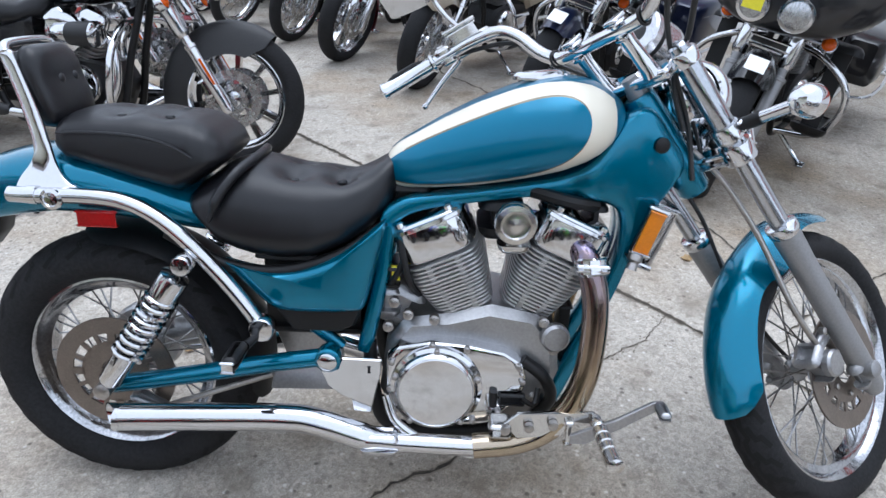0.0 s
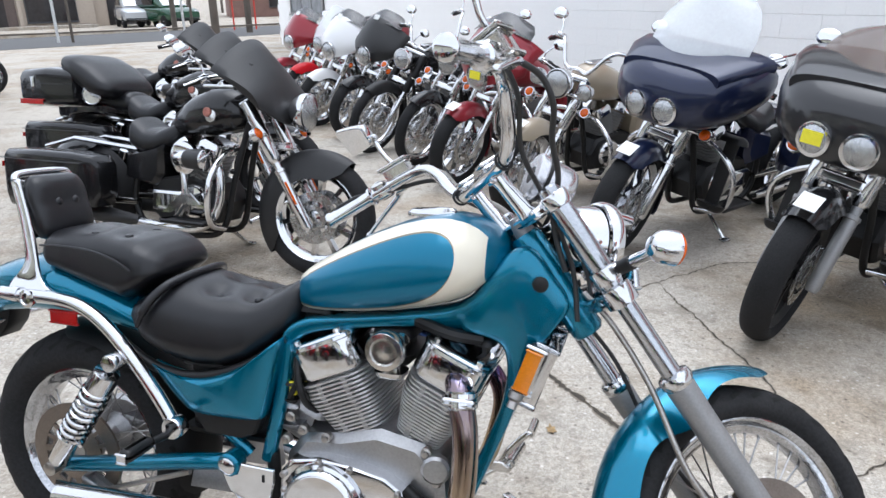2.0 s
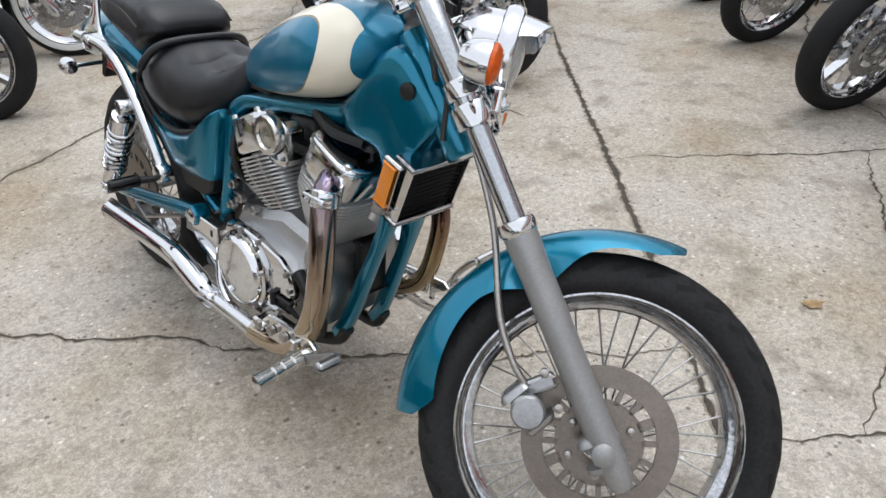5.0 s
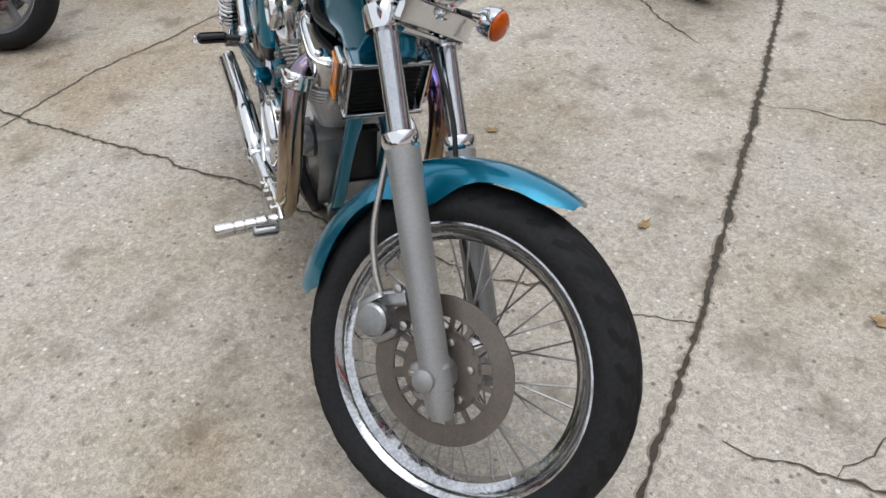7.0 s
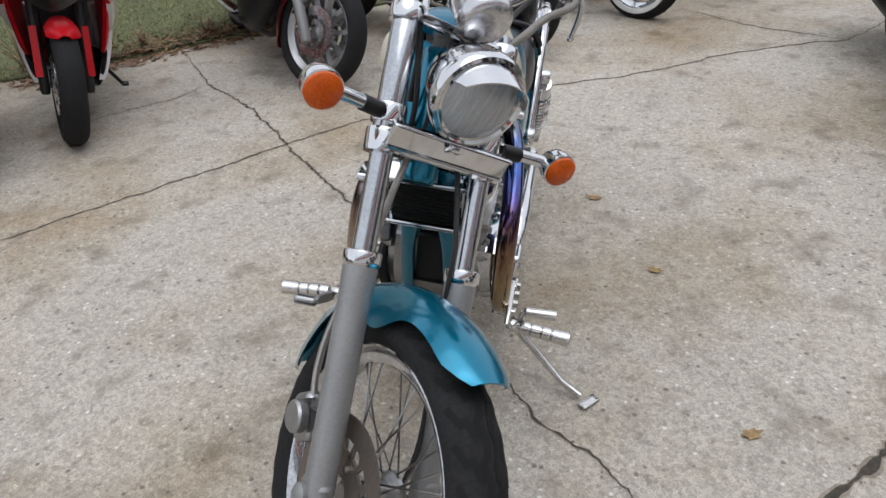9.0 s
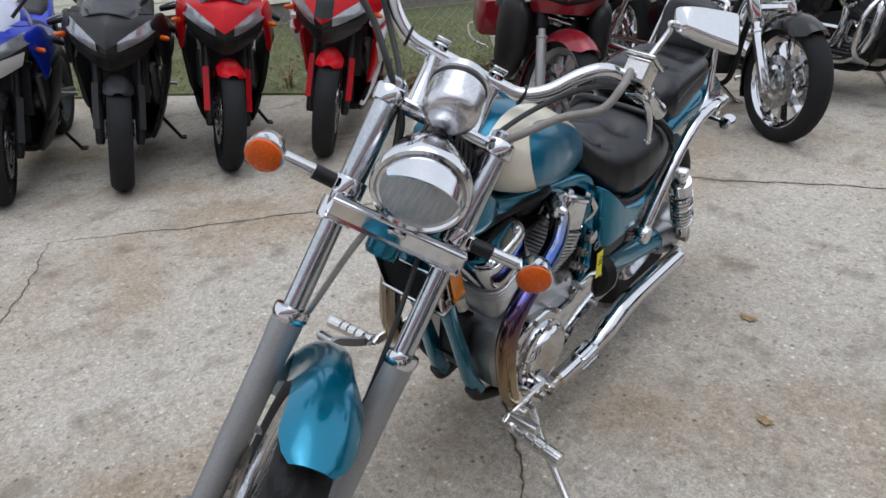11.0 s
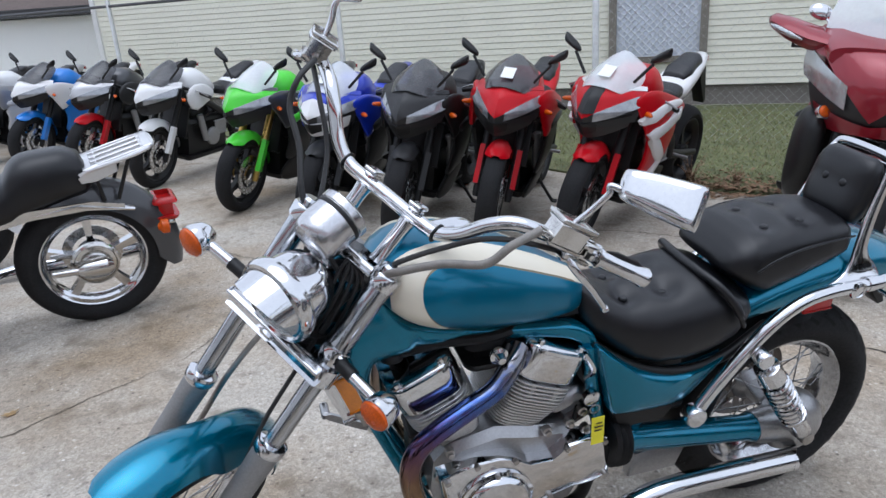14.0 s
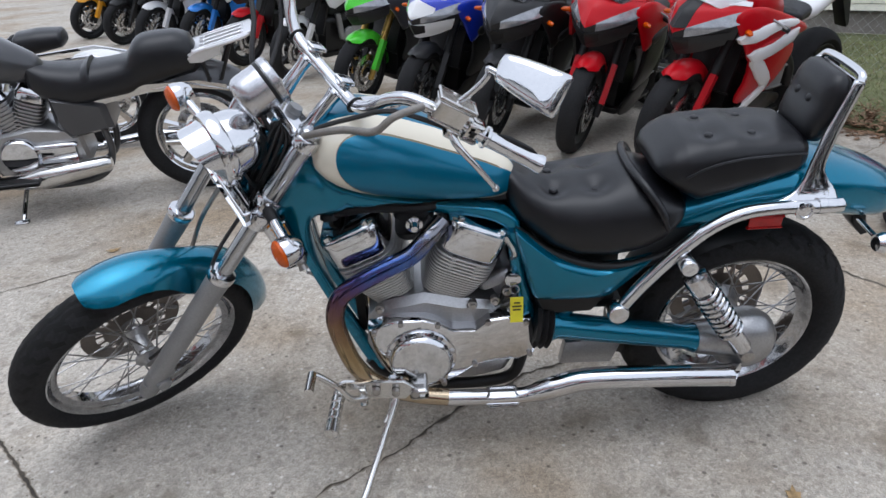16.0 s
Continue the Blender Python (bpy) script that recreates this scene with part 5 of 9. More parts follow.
# ---- ground ----
def concrete():
    """Worn concrete: exposed sand and pebbles, stains, brown soil wash and dark spots."""
    m = material("weathered_concrete", (0.44, 0.405, 0.358), 0.86, vary=0.13, scale=1.1, fine=42, bump=0.22, bump_scale=210, spec=0.3)
    t = m.node_tree
    b = next(n for n in t.nodes if n.type == "BSDF_PRINCIPLED")
    src = b.inputs["Base Color"].links[0].from_socket
    co = t.nodes.new("ShaderNodeTexCoord")
    for scale, amount, lo, hi in ((95, 0.42, 0.45, 1.5), (330, 0.5, 0.40, 1.55)):
        v = t.nodes.new("ShaderNodeTexVoronoi")
        v.inputs["Scale"].default_value = scale
        t.links.new(co.outputs["Object"], v.inputs["Vector"])
        grain = t.nodes.new("ShaderNodeMix")
        grain.data_type, grain.blend_type = "RGBA", "MULTIPLY"
        grain.inputs[0].default_value = amount
        rp = t.nodes.new("ShaderNodeValToRGB")
        rp.color_ramp.elements[0].color, rp.color_ramp.elements[1].color = (lo, lo * 0.97, lo * 0.92, 1), (hi, hi, hi * 0.98, 1)
        t.links.new(v.outputs["Color"], rp.inputs[0])
        t.links.new(src, grain.inputs[6])
        t.links.new(rp.outputs[0], grain.inputs[7])
        src = grain.outputs[2]
    # single pale and dark pebbles standing out of the sand
    for scale, pick, col in ((44, 0.90, (0.74, 0.72, 0.68, 1)), (37, 0.90, (0.13, 0.115, 0.10, 1))):
        v = t.nodes.new("ShaderNodeTexVoronoi")
        v.inputs["Scale"].default_value = scale
        t.links.new(co.outputs["Object"], v.inputs["Vector"])
        sp = t.nodes.new("ShaderNodeSeparateColor")
        t.links.new(v.outputs["Color"], sp.inputs[0])
        few = t.nodes.new("ShaderNodeMath")
        few.operation = "GREATER_THAN"
        few.inputs[1].default_value = pick
        t.links.new(sp.outputs[0], few.inputs[0])
        near = t.nodes.new("ShaderNodeMapRange")
        near.inputs[1].default_value, near.inputs[2].default_value, near.inputs[3].default_value, near.inputs[4].default_value = 0.16, 0.30, 0.8, 0.0
        t.links.new(v.outputs["Distance"], near.inputs[0])
        both = t.nodes.new("ShaderNodeMath")
        both.operation = "MULTIPLY"
        t.links.new(few.outputs[0], both.inputs[0])
        t.links.new(near.outputs[0], both.inputs[1])
        dot = t.nodes.new("ShaderNodeMix")
        dot.data_type = "RGBA"
        dot.inputs[7].default_value = col
        t.links.new(both.outputs[0], dot.inputs[0])
        t.links.new(src, dot.inputs[6])
        src = dot.outputs[2]
    st = t.nodes.new("ShaderNodeTexNoise")
    st.inputs["Scale"].default_value, st.inputs["Detail"].default_value = 5.5, 6
    t.links.new(co.outputs["Object"], st.inputs["Vector"])
    sr = t.nodes.new("ShaderNodeMapRange")
    sr.inputs[1].default_value, sr.inputs[2].default_value, sr.inputs[3].default_value, sr.inputs[4].default_value = 0.55, 0.70, 0.0, 0.62
    t.links.new(st.outputs[0], sr.inputs[0])
    stain = t.nodes.new("ShaderNodeMix")
    stain.data_type = "RGBA"
    stain.inputs[7].default_value = (0.19, 0.165, 0.13, 1)
    t.links.new(sr.outputs[0], stain.inputs[0])
    t.links.new(src, stain.inputs[6])
    wide = t.nodes.new("ShaderNodeTexNoise")
    wide.inputs["Scale"].default_value, wide.inputs["Detail"].default_value, wide.inputs["Roughness"].default_value = 0.85, 7, 0.62
    t.links.new(co.outputs["Object"], wide.inputs["Vector"])
    wr = t.nodes.new("ShaderNodeMapRange")
    wr.inputs[1].default_value, wr.inputs[2].default_value, wr.inputs[3].default_value, wr.inputs[4].default_value = 0.45, 0.66, 0.0, 0.85
    t.links.new(wide.outputs[0], wr.inputs[0])
    soil = t.nodes.new("ShaderNodeMix")
    soil.data_type, soil.blend_type = "RGBA", "MULTIPLY"
    soil.inputs[7].default_value = (0.64, 0.53, 0.40, 1)
    t.links.new(wr.outputs[0], soil.inputs[0])
    t.links.new(stain.outputs[2], soil.inputs[6])
    spot = t.nodes.new("ShaderNodeTexNoise")
    spot.inputs["Scale"].default_value, spot.inputs["Detail"].default_value, spot.inputs["Roughness"].default_value = 21, 5, 0.6
    t.links.new(co.outputs["Object"], spot.inputs["Vector"])
    pr = t.nodes.new("ShaderNodeMapRange")
    pr.inputs[1].default_value, pr.inputs[2].default_value, pr.inputs[3].default_value, pr.inputs[4].default_value = 0.58, 0.66, 0.0, 0.55
    t.links.new(spot.outputs[0], pr.inputs[0])
    pit = t.nodes.new("ShaderNodeMix")
    pit.data_type = "RGBA"
    pit.inputs[7].default_value = (0.17, 0.145, 0.115, 1)
    t.links.new(pr.outputs[0], pit.inputs[0])
    t.links.new(soil.outputs[2], pit.inputs[6])
    t.links.new(pit.outputs[2], b.inputs["Base Color"])
    return m


CONCRETE = concrete()
CRACK_EDGE = material("crumbled_crack_edge", (0.25, 0.215, 0.17), 0.95, vary=0.35, scale=14, fine=120, bump=0.5, bump_scale=90)
CRACK = material("crack_dirt", (0.06, 0.05, 0.038), 0.95, vary=0.5, scale=12, fine=90, bump=0.6, bump_scale=60)
GRASS = material("grass_soil", (0.115, 0.125, 0.058), 0.95, vary=0.5, scale=5, fine=70, bump=0.5, bump_scale=60)
BLADE = material("grass_blades", (0.21, 0.235, 0.10), 0.8, vary=0.5, scale=3, fine=60)
DRY = material("dead_leaves", (0.24, 0.15, 0.09), 0.9, vary=0.5, scale=9, fine=60)
SIDING = material("cream_vinyl_siding", (0.84, 0.82, 0.69), 0.6, vary=0.06, scale=2, fine=60)
FOUND = material("grey_foundation", (0.22, 0.20, 0.18), 0.9, vary=0.25, scale=4, fine=70, bump=0.3)
WHITE_WALL = material("white_painted_block", (0.90, 0.90, 0.89), 0.75, vary=0.03, scale=0.8, fine=40, bump=0.2, bump_scale=30)
RED_TRIM = material("red_trim_paint", (0.55, 0.05, 0.03), 0.5)
DARK_TRIM = material("dark_trim_paint", (0.05, 0.05, 0.055), 0.5)
TAN = material("tan_stucco", (0.40, 0.34, 0.28), 0.85, vary=0.1, scale=0.5, fine=12, bump=0.2)
GLASS_DARK = material("dark_window_glass", (0.03, 0.027, 0.027), 0.15, vary=0.3, scale=0.6, fine=6, spec=0.4)
# uneven pale grey puts the panes' white and grey reflections into the colour
GLASS_REFLECTION = material("reflection_tinted_glass", (0.30, 0.32, 0.34), 0.2, vary=0.4, scale=0.9, fine=5)
WOOD_POLE = material("weathered_pole_wood", (0.10, 0.085, 0.07), 0.9, vary=0.3, scale=2, fine=40)
BARK = material("bark", (0.12, 0.105, 0.095), 0.9, vary=0.3, scale=4, fine=50)
ASPHALT = material("road_asphalt", (0.09, 0.09, 0.09), 0.9, vary=0.2, scale=1, fine=60)
GALV = material("galvanised_steel", (0.60, 0.61, 0.60), 0.5, 0.4, vary=0.2, scale=8, fine=90)

g = Shape()
g.add([(-900, -900, 0), (900, -900, 0), (900, 900, 0), (-900, 900, 0)], [(0, 1, 2, 3)])
tagged(part("ground", g, CONCRETE, smooth=0), "weathered cracked concrete parking lot", "ground", kind="structure")


def crack(name, pts, width, mat, jag=0.025, lift=0.003, seed=1, label="dark jagged crack in the concrete"):
    rnd = random.Random(seed)
    pts = [np.array(p, float) for p in pts]
    line = []
    for a, b in zip(pts, pts[1:]):
        k = max(2, int(np.linalg.norm(b - a) / 0.016))
        for i in range(k):
            line.append(a + (b - a) * i / k)
    line.append(pts[-1])
    off, left, right = 0.0, [], []
    for i, p in enumerate(line):
        d = line[min(i + 1, len(line) - 1)] - line[max(i - 1, 0)]
        n = np.array([-d[1], d[0]]) / (np.linalg.norm(d) + 1e-9)
        off = off * 0.86 + rnd.uniform(-jag, jag) * 0.42
        e = min(1, 4 * min(i, len(line) - 1 - i) / len(line) + 0.15)
        w = width * rnd.uniform(0.2, 1.0) * e / 2
        q = p + n * off
        left.append((*(q + n * w), lift))
        right.append((*(q - n * w), lift))
    v = left + right
    k = len(left)
    tagged(part(name, Shape().add(v, [(i, i + 1, k + i + 1, k + i) for i in range(k - 1)]), mat, smooth=0), label, "crack", kind="structure")


crack("joint", [(2.6, 0.75), (1.90, 1.42), (1.60, 1.69), (1.32, 1.945), (1.05, 2.185), (0.68, 2.50), (0.12, 2.97), (-0.80, 3.725), (-3.4, 5.9), (-7, 9.0)], 0.030, CRACK, 0.007, seed=3, label="dirt-filled expansion joint")
CRACKS = [
    [(1.07, 2.16), (0.96, 1.96), (0.85, 1.86), (0.73, 1.70), (0.62, 1.58), (0.43, 1.38), (0.05, 1.08), (-0.20, 0.83), (-0.46, 0.54), (-0.78, 0.19), (-1.12, -0.14), (-1.53, -0.69), (-2.1, -1.27)],
    [(0.9, -1.05), (0.26, -0.52), (-0.11, -0.27), (-0.52, 0.05), (-0.74, 0.21), (-1.05, 0.43), (-1.46, 0.98), (-1.66, 1.36), (-1.84, 1.73), (-2.30, 2.32), (-2.56, 2.94), (-2.86, 3.17), (-3.5, 3.6)],
    [(-1.53, -0.69), (-1.23, -0.80), (-1.04, -0.97), (-0.7, -1.2)],
    [(-3.26, 1.99), (-2.78, 2.50), (-2.56, 2.94)],
    [(1.40, 2.03), (1.54, 2.20), (1.75, 2.45), (2.3, 2.8)],
    [(1.54, 2.20), (1.50, 2.35), (1.39, 2.80), (1.30, 2.95), (1.16, 3.19), (0.88, 3.68)],
    [(0.20, 2.92), (0.53, 3.29), (0.86, 3.68), (1.16, 4.09), (1.7, 4.3), (2.4, 4.5)],
    [(0.97, 3.97), (0.65, 4.18), (0.23, 4.71), (-0.10, 5.10), (-0.4, 5.7)],
    [(-1.37, 3.11), (-0.87, 2.99), (-0.57, 2.97), (-0.31, 2.98)],
    [(0.9, -1.05), (1.3, -1.4), (2.6, -2.6)],
    [(1.526, -0.053), (2.397, 0.603), (3.6, 1.5)],
    [(1.526, -0.053), (1.15, -0.6), (0.9, -1.05)],
]
CRACK_W = (0.012, 0.010, 0.006, 0.008, 0.008, 0.010, 0.008, 0.014, 0.008, 0.006, 0.005, 0.005)
for k, run in enumerate(CRACKS):
    crack("crack", run, CRACK_W[k], CRACK, 0.018, seed=20 + k)
    crack("crack_edge", run, CRACK_W[k] * 2.1, CRACK_EDGE, 0.018, 0.0015, seed=20 + k, label="crumbled brown edge along a crack")
crack("joint_edge", [(2.6, 0.75), (1.90, 1.42), (1.60, 1.69), (1.32, 1.945), (1.05, 2.185), (0.68, 2.50), (0.12, 2.97), (-0.80, 3.725), (-3.4, 5.9), (-7, 9.0)], 0.052, CRACK_EDGE, 0.007, 0.0015, seed=3, label="crumbled edge of the expansion joint")
grit_v, grit_f = [], []
rg = random.Random(77)
for run in ([(2.2, 1.13), (1.60, 1.69), (1.05, 2.185), (0.12, 2.97)], CRACKS[0][:9], CRACKS[1][:8]):
    for (xa, ya), (xb, yb) in zip(run, run[1:]):
        for _ in range(int(90 * math.hypot(xb - xa, yb - ya))):
            q, r = rg.random(), rg.uniform(0.0015, 0.005)
            x, y = xa + (xb - xa) * q + rg.gauss(0, 0.014), ya + (yb - ya) * q + rg.gauss(0, 0.014)
            k = len(grit_v)
            grit_v += [(x + r * math.cos(w), y + r * math.sin(w) * 0.8, 0.0) for w in (0.2, 2.1, 4.3)] + [(x, y, r * 0.9)]
            grit_f += [(k, k + 1, k + 3), (k + 1, k + 2, k + 3), (k + 2, k, k + 3)]
tagged(part("grit", Shape().add(grit_v, grit_f), CRACK_EDGE, smooth=0), "loose brown grit along the cracks", "grit", kind="stuff")

# ---- the other motorcycles on the lot ----
def screen_mat(name, colour, alpha):
    m = material(name, colour, 0.08, vary=0.05, spec=0.6)
    b = next(n for n in m.node_tree.nodes if n.type == "BSDF_PRINCIPLED")
    b.inputs["Alpha"].default_value = alpha
    return m


SCREEN_CLEAR = screen_mat("clear_windscreen", (0.80, 0.83, 0.85), 0.46)
SCREEN_BROWN = screen_mat("brown_tinted_windscreen", (0.16, 0.12, 0.10), 0.6)
SCREEN_SMOKE = screen_mat("smoked_windscreen", (0.06, 0.06, 0.065), 0.72)
GREY_PAINT = paint("charcoal_paint", (0.055, 0.056, 0.060), 0.3)
CHARCOAL = paint("black_charcoal_paint", (0.016, 0.016, 0.018), 0.2)
NAVY = paint("navy_paint", (0.008, 0.014, 0.045), 0.3)
MAROON = paint("maroon_paint", (0.23, 0.010, 0.020), 0.25)
def power(v, e):
    return math.copysign(abs(v) ** e, v)


RED = material("bright_red_paint", (0.46, 0.002, 0.008), 0.34, 0.0, vary=0.06, scale=3, fine=900, coat=0.12, rough_vary=0.05, spec=0.2)
GREEN = paint("lime_green_paint", (0.09, 0.62, 0.03), 0.0)
BLUE = paint("racing_blue_paint", (0.012, 0.035, 0.42), 0.1)
SPORT_LENS = material("smoky_headlamp_lens", (0.30, 0.31, 0.33), 0.06, 0.45, vary=0.25, scale=22, fine=120, coat=0.8)
LIGHT_BLUE = paint("light_blue_paint", (0.02, 0.19, 0.62), 0.1)
WHITE = paint("white_paint", (0.74, 0.74, 0.74), 0.0)
SILVER = paint("silver_paint", (0.42, 0.42, 0.43), 0.5)
TAUPE = paint("sand_paint", (0.36, 0.30, 0.22), 0.2)
YELLOW_PAINT = paint("yellow_paint", (0.75, 0.33, 0.01), 0.0)
MATT_BLACK = material("matt_black", (0.012, 0.012, 0.013), 0.5, vary=0.25, scale=9, fine=150)
GOLD = material("gold_anodised", (0.55, 0.36, 0.10), 0.3, 0.9)
WHITEWALL = material("whitewall_rubber", (0.72, 0.72, 0.70), 0.6, vary=0.08)


RACK = material("brushed_rack_alloy", (0.70, 0.70, 0.71), 0.34, 0.8, vary=0.08, scale=10, fine=200)
BRIGHT_DISC = material("polished_disc_steel", (0.56, 0.56, 0.56), 0.26, 1.0, vary=0.25, scale=40, fine=260)
CHAIN_RED = material("worn_red_emblem", (0.34, 0.14, 0.11), 0.35, 0.5, vary=0.8, scale=40, fine=200)


def cast_wheel(parent, m, R, rim_r, half, rim_half, arms, mat, whitewall=False, disc=0.13, discs=(1, -1), laced=False):
    rim = part("wheel_rim", rim_shape(rim_r, rim_half, n=40), mat, parent, "", m)
    part("tyre", tyre_shape(R, rim_r + 0.002, half, 40), RUBBER, rim, "black tyre")
    if whitewall:
        for s in (1, -1):
            part("whitewall", Shape().lathe([(rim_r + 0.010, s * half * 0.82), (rim_r + 0.014, s * (half * 0.94 + 0.003)), (rim_r + 0.040, s * (half * 1.0 + 0.003)), (rim_r + 0.046, s * half * 0.95)], n=40, cap=False), WHITEWALL, rim, "white sidewall band")
    part("hub", Shape().lathe([(0.012, -half * 0.9), (0.036, -half * 0.8), (0.036, half * 0.8), (0.012, half * 0.9)], n=20), mat, rim)
    if laced:
        s = Shape().tube([(0.03, 0.03, 0), (0.012, 0.0, rim_r - 0.012)], 0.0022, 4)
        s2 = Shape().tube([(-0.03, -0.03, 0), (-0.012, 0.0, rim_r - 0.012)], 0.0022, 4)
        d = [data_of("spoke", s, CHROME), data_of("spoke", s2, CHROME)]
        for i in range(28):
            part("spoke", d[i % 2], CHROME, rim, m=Matrix.Rotation(2 * math.pi * i / 28, 4, "Y"))
    else:
        w = 0.024 if arms > 7 else 0.036
        d = data_of("wheel_arm", Shape().loft([[np.array([x * w * k, y * half * 0.34 * k2, r]) for x, y in ((-0.5, -1), (0.5, -1), (0.5, 1), (-0.5, 1))] for r, k, k2 in ((0.028, 1.3, 1.3), (rim_r * 0.5, 0.8, 0.9), (rim_r - 0.016, 1.15, 1.0))]), mat)
        for i in range(arms):
            part("wheel_arm", d, mat, rim, m=Matrix.Rotation(2 * math.pi * i / arms, 4, "Y"))
    for s in discs:
        part("brake_disc", Shape().lathe([(disc, -0.0025), (disc, 0.0025), (disc * 0.66, 0.0025), (disc * 0.66, -0.0025)], (0, s * (half * 0.95), 0), n=36, cap=False, close=True)
             .lathe([(disc * 0.5, -0.002), (disc * 0.5, 0.002), (disc * 0.3, 0.002), (disc * 0.3, -0.002)], (0, s * half * 0.95, 0), n=24, cap=False, close=True), BRIGHT_DISC, rim, "polished brake disc")
    return rim


def fork_frame(x, z, rake, steer, offset=0.0):
    """Frame of a steered fork whose axle stands at (x, z) when straight: x ahead, y left, z up the legs."""
    r, d = radians(rake), radians(steer)
    a, f, l = Vector((-math.sin(r), 0, math.cos(r))), Vector((math.cos(r), 0, math.sin(r))), Vector((0, 1, 0))
    return Matrix.Translation((x, 0, z)) @ Matrix((f * math.cos(d) + l * math.sin(d), l * math.cos(d) - f * math.sin(d), a)).transposed().to_4x4()


def v_twin(b, x, z, case=BLACK, metal=CHROME, pipes=CHROME, scale=1.0):
    """An air-cooled V-twin with covers, air cleaner and two-into-one pipes."""
    part("crankcase", Shape().plate([(x - 0.30, z - 0.08), (x - 0.28, z + 0.10), (x - 0.05, z + 0.14), (x + 0.16, z + 0.10), (x + 0.22, z), (x + 0.16, z - 0.12), (x - 0.22, z - 0.14)], -0.12, 0.12, 0.02), case, b, "engine crankcase")
    for s in (1, -1):
        part("engine_cover", Shape().lathe([(0.10, 0), (0.098, 0.02), (0.085, 0.035), (0.04, 0.04), (0.001, 0.041)], (x + 0.03, s * 0.12, z - 0.005), (0, s, 0), 26).rbox((x - 0.15, s * 0.135, z - 0.01), (0.22, 0.04, 0.12), 0.02), metal, b, "chrome engine cover")
    for lean in (-22, 22):
        up = np.array([math.sin(radians(lean)), 0, math.cos(radians(lean))])
        M = Matrix.Translation(Vector((x, 0, z + 0.06)) + Vector(up) * 0.05) @ Matrix.Rotation(radians(lean), 4, "Y")
        rings = []
        for i in range(9):
            for zz, k in ((0.0, 0.84), (0.001, 1.0), (0.006, 1.0), (0.007, 0.84)):
                rings.append(sect2(0.02 * i + zz, 0.075 * k, 0.105 * k))
        part("cylinder", Shape().loft(rings), ALLOY_GREY if case is BLACK else ALLOY, b, "finned cylinder", M)
        part("rocker_cover", Shape().loft([sect2(0.178, 0.074, 0.104), sect2(0.22, 0.072, 0.10), sect2(0.24, 0.06, 0.085)]), metal, b, "", M)
    part("air_cleaner", Shape().lathe([(0.085, 0), (0.09, 0.01), (0.088, 0.045), (0.06, 0.055), (0.001, 0.057)], (x + 0.01, -0.14, z + 0.24), (0, -1, 0), 28), metal, b, "round chrome air cleaner")
    part("exhaust_pipe", Shape().tube(curve([(x + 0.13, -0.10, z + 0.25), (x + 0.22, -0.15, z + 0.18), (x + 0.22, -0.17, z), (x + 0.12, -0.18, z - 0.13), (x - 0.1, -0.185, z - 0.15), (x - 0.4, -0.19, z - 0.13)], 5), 0.024, 12), pipes, b, "exhaust header pipe")
    part("exhaust_pipe", Shape().tube(curve([(x - 0.10, -0.10, z + 0.25), (x - 0.02, -0.16, z + 0.2), (x + 0.0, -0.18, z + 0.02), (x - 0.1, -0.185, z - 0.13), (x - 0.3, -0.19, z - 0.14)], 5), 0.022, 12), pipes, b, "exhaust header pipe")


def bar_and_mirrors(b, F, z0, rise, width, pull, metal=CHROME, mirrors=True, grip_mat=BLACK, centre=-0.03):
    for s in (1, -1):
        run = curve([(centre, 0, z0), (centre, s * 0.09, z0), (centre + 0.01, s * (width * 0.42), z0 + rise * 0.7), (centre - pull * 0.3, s * (width * 0.6), z0 + rise), (centre - pull, s * width, z0 + rise * 0.96)], 6)
        part("handlebar", Shape().tube(run, 0.0135, 10), metal, b, "", F)
        e, g0 = run[-1], run[-4]
        d = (e - g0) / np.linalg.norm(e - g0)
        part("grip", Shape().tube([e - d * 0.12, e + d * 0.004], 0.0185, 12), grip_mat, b, "black rubber grip", F)
        part("lever", Shape().tube(curve([e - d * 0.15 + np.array([0.02, 0, 0]), e - d * 0.08 + np.array([0.05, 0, -0.01]), e + np.array([0.035, 0, -0.015])], 5), 0.006, 8).rbox(e - d * 0.15, (0.05, 0.05, 0.04), 0.01), metal, b, "", F)
        if mirrors:
            p = e - d * 0.16
            q = p + np.array([0.0, s * 0.05, 0.13])
            mr = part("mirror", Shape().tube(curve([p, p + np.array([0.01, s * 0.01, 0.07]), q], 5), 0.0055, 8), metal, b, "", F)
            rr = [[q + np.array([x, s * 0.03 + w * math.cos(a), 0.02 + h * math.sin(a)]) for a in np.linspace(0, 6.283, 18, endpoint=False)] for x, w, h in ((0.025, 0.02, 0.014), (0.015, 0.05, 0.034), (0.0, 0.06, 0.041), (-0.008, 0.058, 0.039))]
            part("mirror_shell", Shape().loft(rr), metal, mr)


def paper_tag(b, F, c, size=(0.002, 0.07, 0.09), tilt=0.0, mat=PAPER):
    part("price_tag", Shape().rbox(c, size, 0.0008, spin(tilt, "Y")), mat, b, "white paper price tag" if mat is PAPER else "yellow sticker", F)


